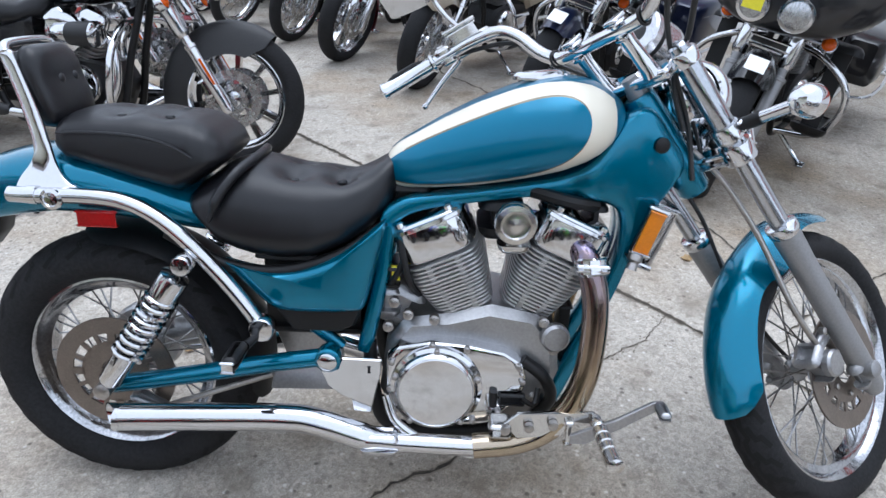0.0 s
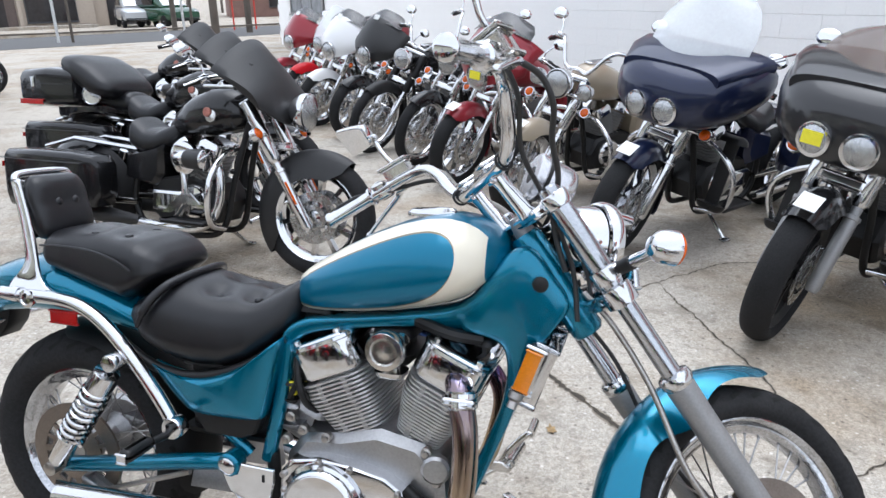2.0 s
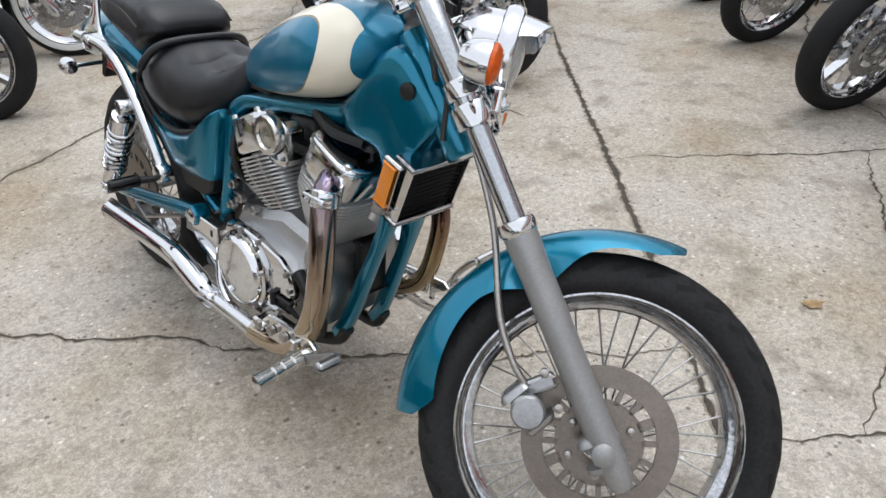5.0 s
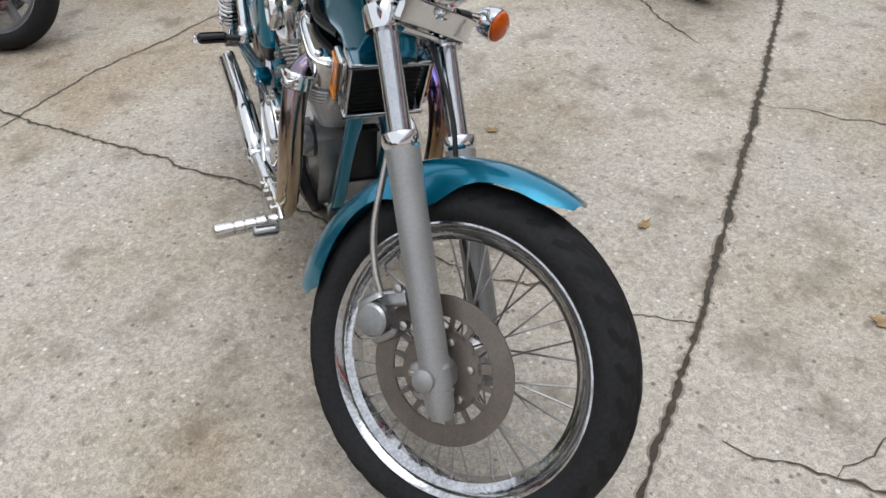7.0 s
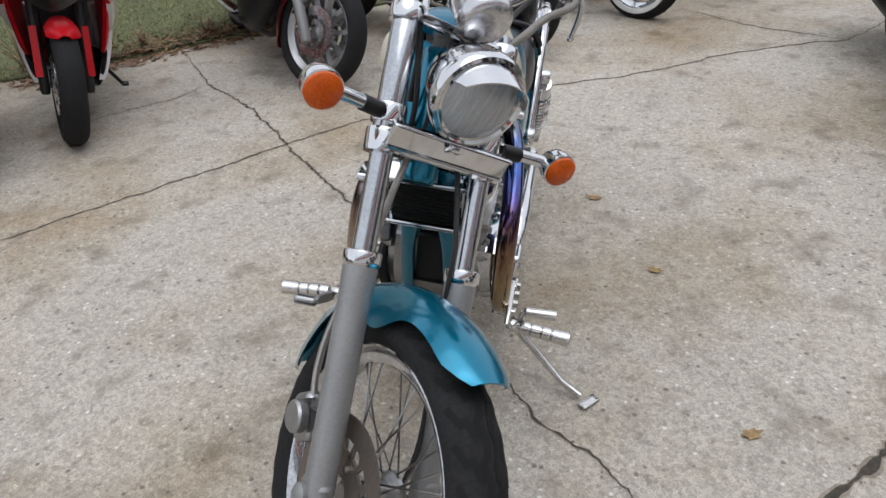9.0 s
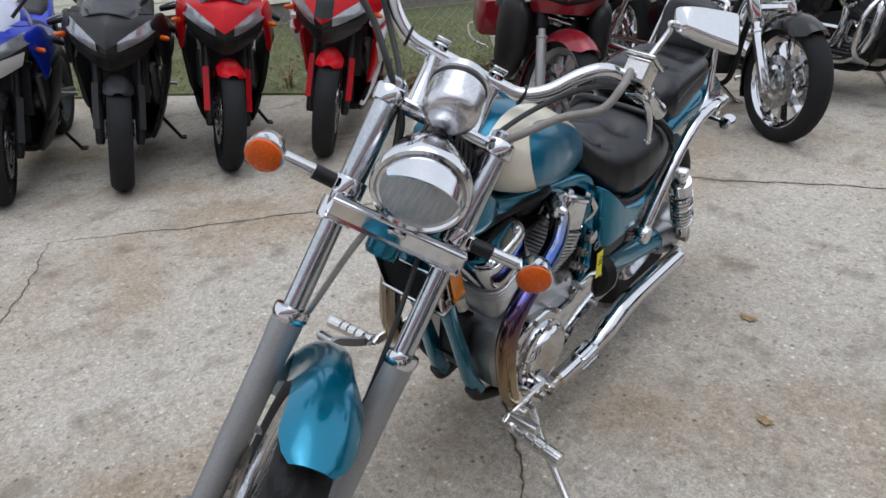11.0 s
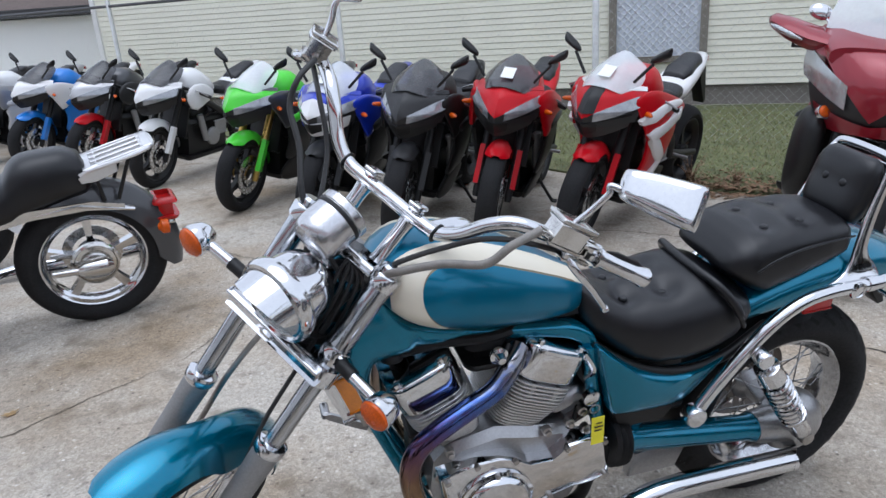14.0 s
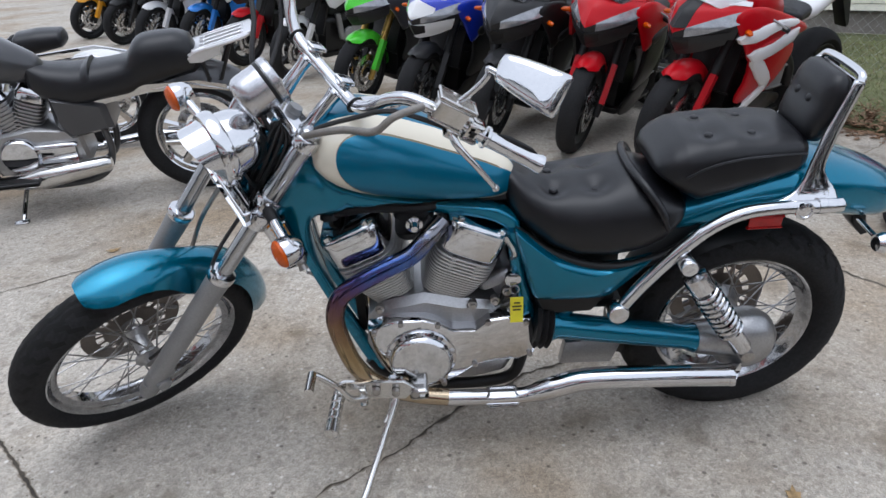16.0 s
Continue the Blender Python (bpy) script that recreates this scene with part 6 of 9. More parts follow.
def touring_front(b, body, m):
    """Broad touring nose: shoulders with mirror pods, two large slanted lamps, dark grille below."""
    tt = np.array([0.0, 0.3, 0.55, 0.8, 1.0])
    cx, cz = np.array([0.02, 0.16, 0.235, 0.235, 0.17]), np.array([1.12, 1.04, 0.93, 0.80, 0.70])
    ex, ey, ez = np.array([-0.20, -0.13, -0.10, -0.10, -0.14]), np.array([0.33, 0.37, 0.37, 0.33, 0.27]), np.array([1.13, 1.09, 0.97, 0.83, 0.68])

    def skin(v, t, lift):
        q = abs(v)
        c = [np.interp(t, tt, a) for a in (cx, cz, ex, ey, ez)]
        return np.array([c[0] + (c[2] - c[0]) * q ** 2.1 + lift * (0.9 - 0.4 * q), c[3] * v * (1.1 - 0.1 * q) + lift * 0.5 * v, c[1] + (c[4] - c[1]) * q ** 1.4 + lift * 0.2])

    def piece(v0, v1, top, low, lift, thick=0.018, n=19, k=8):
        rows = []
        for v in np.linspace(v0, v1, n):
            ta, tb = top(abs(v)), low(abs(v))
            rows.append([skin(v, t, lift) for t in np.linspace(ta, tb, k)] + [skin(v, t, lift - thick) for t in np.linspace(tb, ta, k)])
        return Shape().loft(rows)

    nose = part("nose_panel", piece(-1, 1, lambda q: 0.0, lambda q: 0.86 - 0.46 * min(1, q * 1.5), 0.0), body, b, "broad maroon nose panel", m, smooth=35)
    part("grille", piece(-0.9, 0.9, lambda q: 0.60 - 0.1 * q, lambda q: 1.0, -0.014), MATT_BLACK, nose, "black lower grille", smooth=35)
    part("bumper_panel", piece(-0.8, 0.8, lambda q: 0.90 - 0.1 * q, lambda q: 1.0, 0.004), body, nose, smooth=35)
    for s in (1, -1):
        va, vb = (0.32, 0.96) if s > 0 else (-0.96, -0.32)
        part("headlight", piece(va, vb, lambda q: 0.70 - 0.36 * q, lambda q: 0.86 - 0.22 * q, 0.004, 0.014, 11, 6), LENS, nose, "large slanted headlight lens", smooth=35)
        part("shoulder", Shape().loft([[np.array([x, s * y, z]) + np.array([dx, 0, dz]) for dx, dz in ((-hx, 0.0), (-hx * 0.5, hz), (hx * 0.6, hz * 0.7), (hx, 0.0), (hx * 0.5, -hz), (-hx * 0.6, -hz))] for x, y, z, hx, hz in ((-0.08, 0.22, 1.07, 0.13, 0.05), (-0.10, 0.36, 1.09, 0.11, 0.055), (-0.13, 0.47, 1.12, 0.085, 0.05), (-0.17, 0.55, 1.145, 0.06, 0.035), (-0.19, 0.575, 1.15, 0.03, 0.015))]), body, nose, "shoulder running out to the mirror pod", smooth=45)
        part("signal_lens", Shape().loft([[np.array([x, s * y, z]) + np.array([0.012 * math.cos(a), 0, h * math.sin(a)]) for a in np.linspace(0, 6.283, 12, endpoint=False)] for x, y, z, h in ((-0.010, 0.38, 1.08, 0.004), (-0.035, 0.44, 1.095, 0.016), (-0.075, 0.52, 1.12, 0.014), (-0.10, 0.55, 1.13, 0.004))]), LENS, nose, "clear signal lens")


def cruiser(label, pos, heading, body=BLACK_PAINT, accent=None, steer=14, lean=-8, wb=1.62, R=0.325, rim_r=0.235, half=0.062, arms=9, whitewall=False, laced=False,
            wheel_mat=CHROME, fairing=None, bags=False, trunk=False, shield=None, fat_fork=True, bars=(0.10, 0.40, 0.14), lamps=1, lightbar=False, tag=False, sticker=False,
            rake=30, rear_rack=False, guard=True, fender_mat=None, engine=BLACK, group="parked motorcycles", seat_mat=VINYL, high=0.0, sissy=False, pad=False, slant=False, muffler_mat=CHROME, skirt=0.085, slim=False):
    """A heavy cruiser, with or without fairing, cases and screen. Its front tyre stands at pos."""
    fender_mat = fender_mat or body
    accent = accent or body
    b = thing("motorcycle", label, "motorcycle", pose(pos[0], pos[1], 0, 0, 0, heading) @ pose(0, 0, 0, lean), group)
    F = fork_frame(0.0, R - 0.012, rake, steer)
    tz0 = 0.80
    Rr = 0.345 if rear_rack else min(R, 0.318)
    cast_wheel(b, F, R, rim_r, half, half * 0.66, arms, wheel_mat, whitewall, 0.14, (1, -1), laced)
    cast_wheel(b, Matrix.Translation((-wb, 0, Rr - 0.010)), Rr, Rr - 0.113, 0.075, 0.05, arms, wheel_mat, whitewall, 0.14, (-1,), laced)
    top = 0.60 / math.cos(radians(rake))
    for s in (1, -1):
        part("fork_leg", Shape().lathe([(0.022, -0.05), (0.030, -0.03), (0.030, 0.28), (0.034, 0.285), (0.034, 0.30), (0.022, 0.305), (0.022, 0.36)], (-0.03, s * 0.105, 0), (0, 0, 1), 16), CHROME if wheel_mat is CHROME else ALLOY_GREY, b, "chrome fork leg", F)
        part("fork_cover", Shape().lathe([(0.022, 0.34), (0.037, 0.36), (0.037, top), (0.02, top + 0.01)], (-0.03, s * 0.105, 0), (0, 0, 1), 16), CHROME if fat_fork else BLACK, b, "", F)
        part("turn_signal", Shape().tube([(0.0, s * 0.12, 0.49), (0.0, s * 0.20, 0.49)], 0.009, 8).lathe([(0.012, -0.03), (0.034, -0.01), (0.036, 0.02), (0.034, 0.024)], (0.0, s * 0.225, 0.49), (1, 0, 0), 16), CHROME, b, "", F)
        part("signal_lens", Shape().lathe([(0.033, 0.02), (0.02, 0.034), (0.001, 0.037)], (0.0, s * 0.225, 0.49), (1, 0, 0), 16), AMBER, b, "amber lens", F)
        part("caliper", Shape().rbox((-0.075, s * 0.08, 0.10), (0.06, 0.05, 0.10), 0.015), CHROME, b, "", F)
    part("front_fender", fender(R + 0.032, half + 0.028, -86 if skirt < 0.1 else -98, 64, skirt, (0, 0, 0), n=26, tip=0.75), fender_mat, b, "", F)
    part("fork_bridge", Shape().rbox((-0.03, 0, 0.42), (0.07, 0.25, 0.05), 0.01), CHROME, b, "", F)
    part("fork_bridge", Shape().rbox((-0.03, 0, top), (0.08, 0.25, 0.03), 0.01), CHROME, b, "", F)
    if lightbar:
        part("light_bar", Shape().tube([(0.05, -0.22, 0.56), (0.05, 0.22, 0.56)], 0.012, 10), CHROME, b, "", F)
        for s in (1, -1):
            l = part("spot_lamp", Shape().lathe([(0.01, -0.06), (0.045, -0.04), (0.056, 0.0), (0.056, 0.02)], (0.07, s * 0.19, 0.60), (1, 0, -0.5), 22), CHROME, b, "chrome spot lamp", F)
            part("lens", Shape().lathe([(0.053, 0.018), (0.03, 0.03), (0.001, 0.034)], (0.07, s * 0.19, 0.60), (1, 0, -0.5), 22), LENS, l)
    hz = 0.60
    if fairing is None:
        hl = part("headlight", Shape().lathe([(0.02, -0.10), (0.07, -0.07), (0.095, -0.01), (0.098, 0.03), (0.092, 0.035)], (0.09, 0, hz), (1, 0, -0.55), 28), CHROME, b, "chrome headlight", F)
        part("lens", Shape().lathe([(0.09, 0.03), (0.06, 0.048), (0.001, 0.055)], (0.09, 0, hz), (1, 0, -0.55), 28), LENS, hl)
        if sticker:
            paper_tag(b, F, (0.125, 0.0, hz - 0.02), (0.002, 0.10, 0.07), 30, YELLOW)
    elif fairing == "batwing":
        # fork-mounted fairing, wide and swept, over a round headlamp
        rings = []
        for v in np.linspace(-1, 1, 19):
            row, q = [], abs(v)
            lo, hi = 0.79 + 0.10 * q ** 1.5, 1.235 - 0.17 * q ** 1.8
            for lay in (0, 0.035):
                ts = np.linspace(0, 1, 9)
                for t in (ts if lay == 0 else ts[::-1]):
                    x = 0.235 - 0.15 * q ** 1.9 - 0.17 * t ** 1.25 + 0.045 * math.sin(math.pi * t) - lay * (0.3 + 0.7 * math.sin(math.pi * t))
                    if slim:
                        x = 0.175 - 0.055 * q ** 1.9 - 0.235 * t ** 1.15 + 0.050 * math.sin(math.pi * t) - 1.6 * lay * (0.3 + 0.7 * math.sin(math.pi * t))
                    row.append(np.array([x, (0.30 if slim else 0.345) * v * (1 - 0.12 * (1 - t)), lo + (hi - lo) * t]))
            rings.append(row)
        Fs = Matrix.Translation((-0.32, 0, 0)) @ Matrix.Rotation(radians(steer * 0.9), 4, "Z")
        fa = part("fairing", Shape().loft(rings), MATT_BLACK if body is BLACK_PAINT else body, b, "batwing fairing", Fs, smooth=60)
        part("inner_fairing", Shape().rbox((0.0, 0, 1.02), (0.05 if slim else 0.08, 0.34, 0.18), 0.02), BLACK, b, "black inner fairing", Fs)
        hl = part("headlight", Shape().lathe([(0.02, -0.09), (0.09, -0.03), (0.102, 0.02), (0.10, 0.035), (0.092, 0.036)], (0.225, 0, 0.865), (1, 0, -0.05), 28), CHROME, b, "round headlight", Fs)
        part("lens", Shape().lathe([(0.091, 0.03), (0.06, 0.05), (0.001, 0.056)], (0.225, 0, 0.865), (1, 0, -0.05), 28), LENS, hl)
        if sticker:
            part("sticker", Shape().rbox((0.284, 0.0, 0.872), (0.002, 0.10, 0.06), 0.0008), YELLOW, b, "yellow sticker", Fs)
        rings = []
        for q, w in ((0.0, 0.27), (0.4, 0.26), (0.8, 0.21), (1.0, 0.13)):
            row = []
            for lay in (0, 0.005):
                ys = np.linspace(-1, 1, 11)
                for y in (ys if lay == 0 else ys[::-1]):
                    row.append(np.array([0.085 - 0.14 * q - 0.09 * y * y - lay, w * y, 1.20 + 0.26 * q * (high or 0.4) - 0.06 * y * y]))
            rings.append(row)
        if not slim:
            part("windscreen", Shape().loft(rings), shield or SCREEN_SMOKE, b, "curved windscreen", Fs)
        if not slim:
            paper_tag(b, Fs, (0.075, 0.0, 1.235), (0.002, 0.07, 0.05), -30)
    elif fairing == "shark":
        # frame-mounted fairing with twin round lamps
        rings = []
        for x, w, z0, z1 in ((0.20, 0.12, 0.80, 0.97), (0.17, 0.24, 0.765, 1.03), (0.09, 0.33, 0.74, 1.08), (-0.02, 0.39, 0.74, 1.13), (-0.14, 0.43, 0.78, 1.16), (-0.22, 0.43, 0.82, 1.15), (-0.27, 0.41, 0.86, 1.12)):
            ring = sect(x, w * (0.80 if slant else 1.0), z0, z1, 2.7, 30)
            for q in ring:
                q[2] += 0.04 * (abs(q[1]) / 0.43) ** 2
            rings.append(ring)
        Fs = Matrix.Translation((-0.26, 0, 0))
        if slant:
            touring_front(b, body, Fs)
            part("radiator", Shape().rbox((-0.16, 0, 0.56), (0.06, 0.44, 0.34), 0.02, spin(-10, "Y")), MATT_BLACK, b, "black radiator shroud", Fs)
            for s in (1, -1):
                part("lower_cowl", Shape().loft([sect(x, w, z0, z1, 3.0, 24, s * y) for x, w, y, z0, z1 in ((0.10, 0.02, 0.21, 0.56, 0.68), (0.07, 0.055, 0.22, 0.42, 0.74), (-0.04, 0.075, 0.25, 0.30, 0.76), (-0.16, 0.080, 0.26, 0.24, 0.76), (-0.28, 0.06, 0.26, 0.24, 0.72))]), BLACK, b, "black lower cowl beside the wheel", Fs, smooth=60)
        fa = part("fairing", Shape().loft([[p - np.array([0.12, 0, 0]) for p in r] for r in rings] if slant else rings), body, b, "wide frame-mounted fairing", Fs, smooth=60)
        part("fairing_top", Shape().loft([[np.array([x + 0.006, y, z]) for x, y, z in sect(0.10, 0.30 * (0.8 if slant else 1), 0.98, 1.085, 3)], [np.array([x, y, z]) for x, y, z in sect(-0.06, 0.385 * (0.8 if slant else 1), 1.02, 1.155, 3)], [np.array([x, y, z]) for x, y, z in sect(-0.2, 0.42 * (0.8 if slant else 1), 1.05, 1.175, 3)]]), accent, fa)
        for s in (1, -1):
            if slant:
                continue
            hl = part("headlight", Shape().lathe([(0.03, -0.08), (0.066, -0.03), (0.074, 0.02), (0.072, 0.034), (0.065, 0.035)], (0.180, s * 0.088, 0.855), (1, s * 0.10, -0.02), 26), CHROME, b, "round headlight", Fs)
            part("lens", Shape().lathe([(0.064, 0.03), (0.045, 0.044), (0.001, 0.05)], (0.180, s * 0.088, 0.855), (1, s * 0.10, -0.02), 26), LENS, hl)
        if sticker:
            part("sticker", Shape().rbox((0.234, -0.088, 0.865), (0.002, 0.085, 0.055), 0.0008), YELLOW, b, "yellow sticker", Fs)
        rings = []
        for q, w in ((0.0, 0.30), (0.25, 0.30), (0.5, 0.285), (0.75, 0.245), (0.9, 0.19), (1.0, 0.10)):
            row = []
            for lay in (0, 0.005):
                ys = np.linspace(-1, 1, 11)
                for y in (ys if lay == 0 else ys[::-1]):
                    row.append(np.array([0.02 - 0.16 * q - 0.13 * y * y - lay, w * y, 1.12 + 0.30 * q * (high or 0.6) + 0.02 * y * y * (1 - q) - 0.03 * q * y * y]))
            rings.append(row)
        part("windscreen", Shape().loft(rings), shield or SCREEN_SMOKE, b, "curved windscreen", Fs)
        if not slant:
            part("fairing_trim", Shape().tube(curve([(-0.16, -0.385, 1.165), (-0.04, -0.335, 1.135), (0.06, -0.235, 1.085), (0.108, -0.12, 1.062), (0.118, 0, 1.075), (0.108, 0.12, 1.062), (0.06, 0.235, 1.085), (-0.04, 0.335, 1.135), (-0.16, 0.385, 1.165)], 5), 0.007, 8), CHROME, fa, "bright wavy trim line", Fs)
        part("inner_fairing", Shape().rbox((-0.22, 0, 0.95), (0.10, 0.54, 0.18), 0.05), BLACK, b, "", Fs)
        for s in (1, -1):
            part("leg_shield", Shape().rbox((-0.20, s * 0.27, 0.50), (0.10, 0.17, 0.44), 0.045, spin(-12, "Y")), BLACK, b, "black lower leg shield", Fs)
    if shield is not None and fairing is None:
        rings = []
        for q, w in ((0.0, 0.22), (0.3, 0.27), (0.7, 0.26), (1.0, 0.17)):
            row = []
            for lay in (0, 0.005):
                ys = np.linspace(-1, 1, 11)
                for y in (ys if lay == 0 else ys[::-1]):
                    row.append(np.array([0.12 - 0.02 * q - 0.10 * y * y - lay, w * y, 0.62 + 0.50 * q]))
            rings.append(row)
        part("windscreen", Shape().loft(rings), shield, b, "upright touring windscreen", F)
    if slim:
        # open intake cone, fork reflectors and a coloured tank emblem of the middle machines
        part("intake_filter", Shape().lathe([(0.040, -0.075), (0.052, -0.07), (0.060, 0.055), (0.052, 0.06)], (-0.62, -0.20, 0.60), (1, -0.12, 0.02), 22), MATT_BLACK, b, "black cone air filter")
        part("filter_cap", Shape().lathe([(0.050, 0.055), (0.060, 0.058), (0.060, 0.072), (0.04, 0.082), (0.001, 0.084)], (-0.62, -0.20, 0.60), (1, -0.12, 0.02), 22), CHROME, b, "chrome filter cap")
        part("intake_elbow", Shape().lathe([(0.030, -0.16), (0.046, -0.14), (0.050, -0.07), (0.040, -0.068)], (-0.62, -0.20, 0.60), (1, -0.12, 0.02), 20), CHROME, b, "chrome intake elbow")
        for s in (1, -1):
            part("fork_reflector", Shape().rbox((-0.012, s * 0.138, 0.16), (0.018, 0.008, 0.13), 0.003), AMBER, b, "amber strip reflector", F)
            part("tank_emblem", Shape().lathe([(0.026, 0), (0.024, 0.004), (0.001, 0.006)], (-0.60, s * 0.139, tz0 + 0.05), (0, s, 0.15), 14), CHAIN_RED, b, "worn red and silver tank emblem")
            part("heel_bracket", Shape().plate([(-0.86, 0.30), (-0.74, 0.40), (-0.66, 0.42), (-0.60, 0.36), (-0.64, 0.35), (-0.72, 0.36), (-0.80, 0.30)], s * 0.215, s * 0.225, 0.003), CHROME, b, "chrome footboard bracket")
    bar_and_mirrors(b, F, top + 0.06, bars[0], bars[1], bars[2])
    # tank, seat, rear
    tz = 0.80
    tr = []
    for x, w, z0, z1 in ((-0.40, 0.05, tz + 0.02, tz + 0.10), (-0.43, 0.10, tz - 0.03, tz + 0.15), (-0.50, 0.135, tz - 0.06, tz + 0.18), (-0.62, 0.14, tz - 0.08, tz + 0.18), (-0.76, 0.12, tz - 0.09, tz + 0.13), (-0.88, 0.075, tz - 0.09, tz + 0.05), (-0.92, 0.03, tz - 0.06, tz)):
        tr.append(sect(x, w, z0, z1, 2.4, 28, 0, 0.85))
    tn = part("fuel_tank", Shape().loft(tr), body, b, "", smooth=60)
    part("tank_badge", Shape().lathe([(0.035, 0), (0.033, 0.006), (0.001, 0.008)], (-0.58, -0.132, tz + 0.03), (0, -1, 0.2), 16), CHROME_WORN, tn)
    part("dash", Shape().rbox((-0.60, 0, tz + 0.185), (0.22, 0.07, 0.02), 0.008), CHROME, tn)
    seat = part("seat", cushion([(-1.16, 0.11, 0.66, 0.76), (-1.14, 0.155, 0.62, 0.80), (-1.05, 0.165, 0.60, 0.745), (-0.98, 0.15, 0.61, 0.735), (-0.90, 0.11, 0.65, 0.77), (-0.86, 0.06, 0.70, 0.785)]), seat_mat, b, "black rider seat", smooth=70)
    if (pad or trunk or not bags) and not rear_rack:
        part("passenger_pad", cushion([(-1.47, 0.07, 0.74, 0.80), (-1.45, 0.115, 0.72, 0.83), (-1.30, 0.13, 0.69, 0.835), (-1.18, 0.125, 0.68, 0.82), (-1.145, 0.10, 0.70, 0.78)]), seat_mat, b, "black passenger pad", smooth=70)
    if sissy:
        part("sissy_bar", Shape().tube(curve([(-1.50, -0.13, 0.66), (-1.53, -0.12, 0.85), (-1.56, -0.06, 1.04), (-1.56, 0.06, 1.04), (-1.53, 0.12, 0.85), (-1.50, 0.13, 0.66)], 5), 0.011, 8), CHROME, b)
    part("rear_fender", fender(Rr + (0.075 if rear_rack else 0.045), 0.105 if rear_rack else 0.095, -104 if rear_rack else -100, 22, 0.13 if rear_rack else 0.08, (-wb, 0, Rr - 0.01), n=26, tip=0.85), body, b, "")
    if not rear_rack:
        part("tail_light", Shape().rbox((-wb - 0.36, 0, 0.52), (0.05, 0.11, 0.07), 0.018), RED_LENS, b, "red tail light")
    for s in (1, -1):
        part("rear_signal", Shape().tube([(-wb - 0.33, s * 0.05, 0.50), (-wb - 0.33, s * 0.14, 0.50)], 0.008, 8).lathe([(0.01, 0.03), (0.034, 0.01), (0.036, -0.02), (0.001, -0.03)], (-wb - 0.33, s * 0.165, 0.50), (1, 0, 0), 14), AMBER, b, "amber rear signal")
        part("frame_tube", Shape().tube(curve([(-0.40, s * 0.04, 0.80), (-0.48, s * 0.07, 0.5), (-0.55, s * 0.09, 0.22), (-0.72, s * 0.10, 0.16), (-1.05, s * 0.11, 0.18), (-1.15, s * 0.11, 0.34), (-1.10, s * 0.10, 0.60)], 5), 0.018, 10), engine if engine is BLACK else body, b)
        part("fender_strut", Shape().tube([(-1.12, s * 0.105, 0.62), (-wb + 0.02, s * 0.115, 0.66), (-wb - 0.22, s * 0.112, 0.60)], 0.013, 8), CHROME, b)
        if not rear_rack:
            part("shock", Shape().tube([(-wb + 0.14, s * 0.13, 0.58), (-wb + 0.03, s * 0.13, 0.33)], 0.026, 12), CHROME, b)
        part("footboard", Shape().rbox((-0.66, s * 0.26, 0.27), (0.30, 0.11, 0.025), 0.01).tube([(-0.66, s * 0.12, 0.24), (-0.66, s * 0.22, 0.26)], 0.012, 8), BLACK, b)
        if guard:
            part("engine_guard", Shape().tube(curve([(-0.47, s * 0.05, 0.66), (-0.44, s * 0.20, 0.64), (-0.42, s * 0.34, 0.55), (-0.43, s * 0.37, 0.42), (-0.47, s * 0.30, 0.28), (-0.53, s * 0.12, 0.22)], 6), 0.016, 10), CHROME, b, "chrome engine guard")
    if rear_rack:
        part("drive_shaft", Shape().tube([(-wb + 0.19, 0.12, Rr - 0.005), (-wb + 0.07, 0.125, Rr - 0.01)], [0.016, 0.018], 12).tube([(-wb + 0.08, 0.12, Rr - 0.01), (-wb + 0.05, 0.12, Rr - 0.01), (-wb - 0.05, 0.12, Rr - 0.01), (-wb - 0.075, 0.12, Rr - 0.01)], [0.028, 0.046, 0.050, 0.03], 18), CHROME_WORN, b, "alloy shaft drive housing")
    for s in (() if rear_rack else (1, -1)):
        part("swing_arm", Shape().tube([(-1.13, s * 0.11, 0.32), (-wb, s * 0.115, Rr - 0.01)], 0.022, 10), CHROME_WORN, b)
    part("side_panel", Shape().plate([(-0.92, 0.66), (-1.18, 0.60), (-1.20, 0.46), (-0.98, 0.42), (-0.92, 0.5)], -0.15, 0.15, 0.03), body, b)
    v_twin(b, -0.74, 0.36, engine)
    part("muffler", Shape().tube([(-1.05, -0.19, 0.23), (-1.15, -0.195, 0.235), (-1.25, -0.195, 0.24), (-1.95, -0.195, 0.255)], [0.026, 0.035, 0.043, 0.043], 16), muffler_mat, b, "long round muffler")
    if guard:
        part("muffler", Shape().tube([(-1.05, 0.19, 0.23), (-1.15, 0.195, 0.235), (-1.25, 0.195, 0.24), (-1.95, 0.195, 0.255)], [0.026, 0.035, 0.043, 0.043], 16), muffler_mat, b, "long round muffler")
    part("side_stand", Shape().tube([(-0.68, 0.12, 0.17), (-0.66, 0.27, 0.052)], 0.012, 8).rbox((-0.655, 0.285, 0.052), (0.07, 0.04, 0.012), 0.004), CHROME, b, "side stand, folded out")
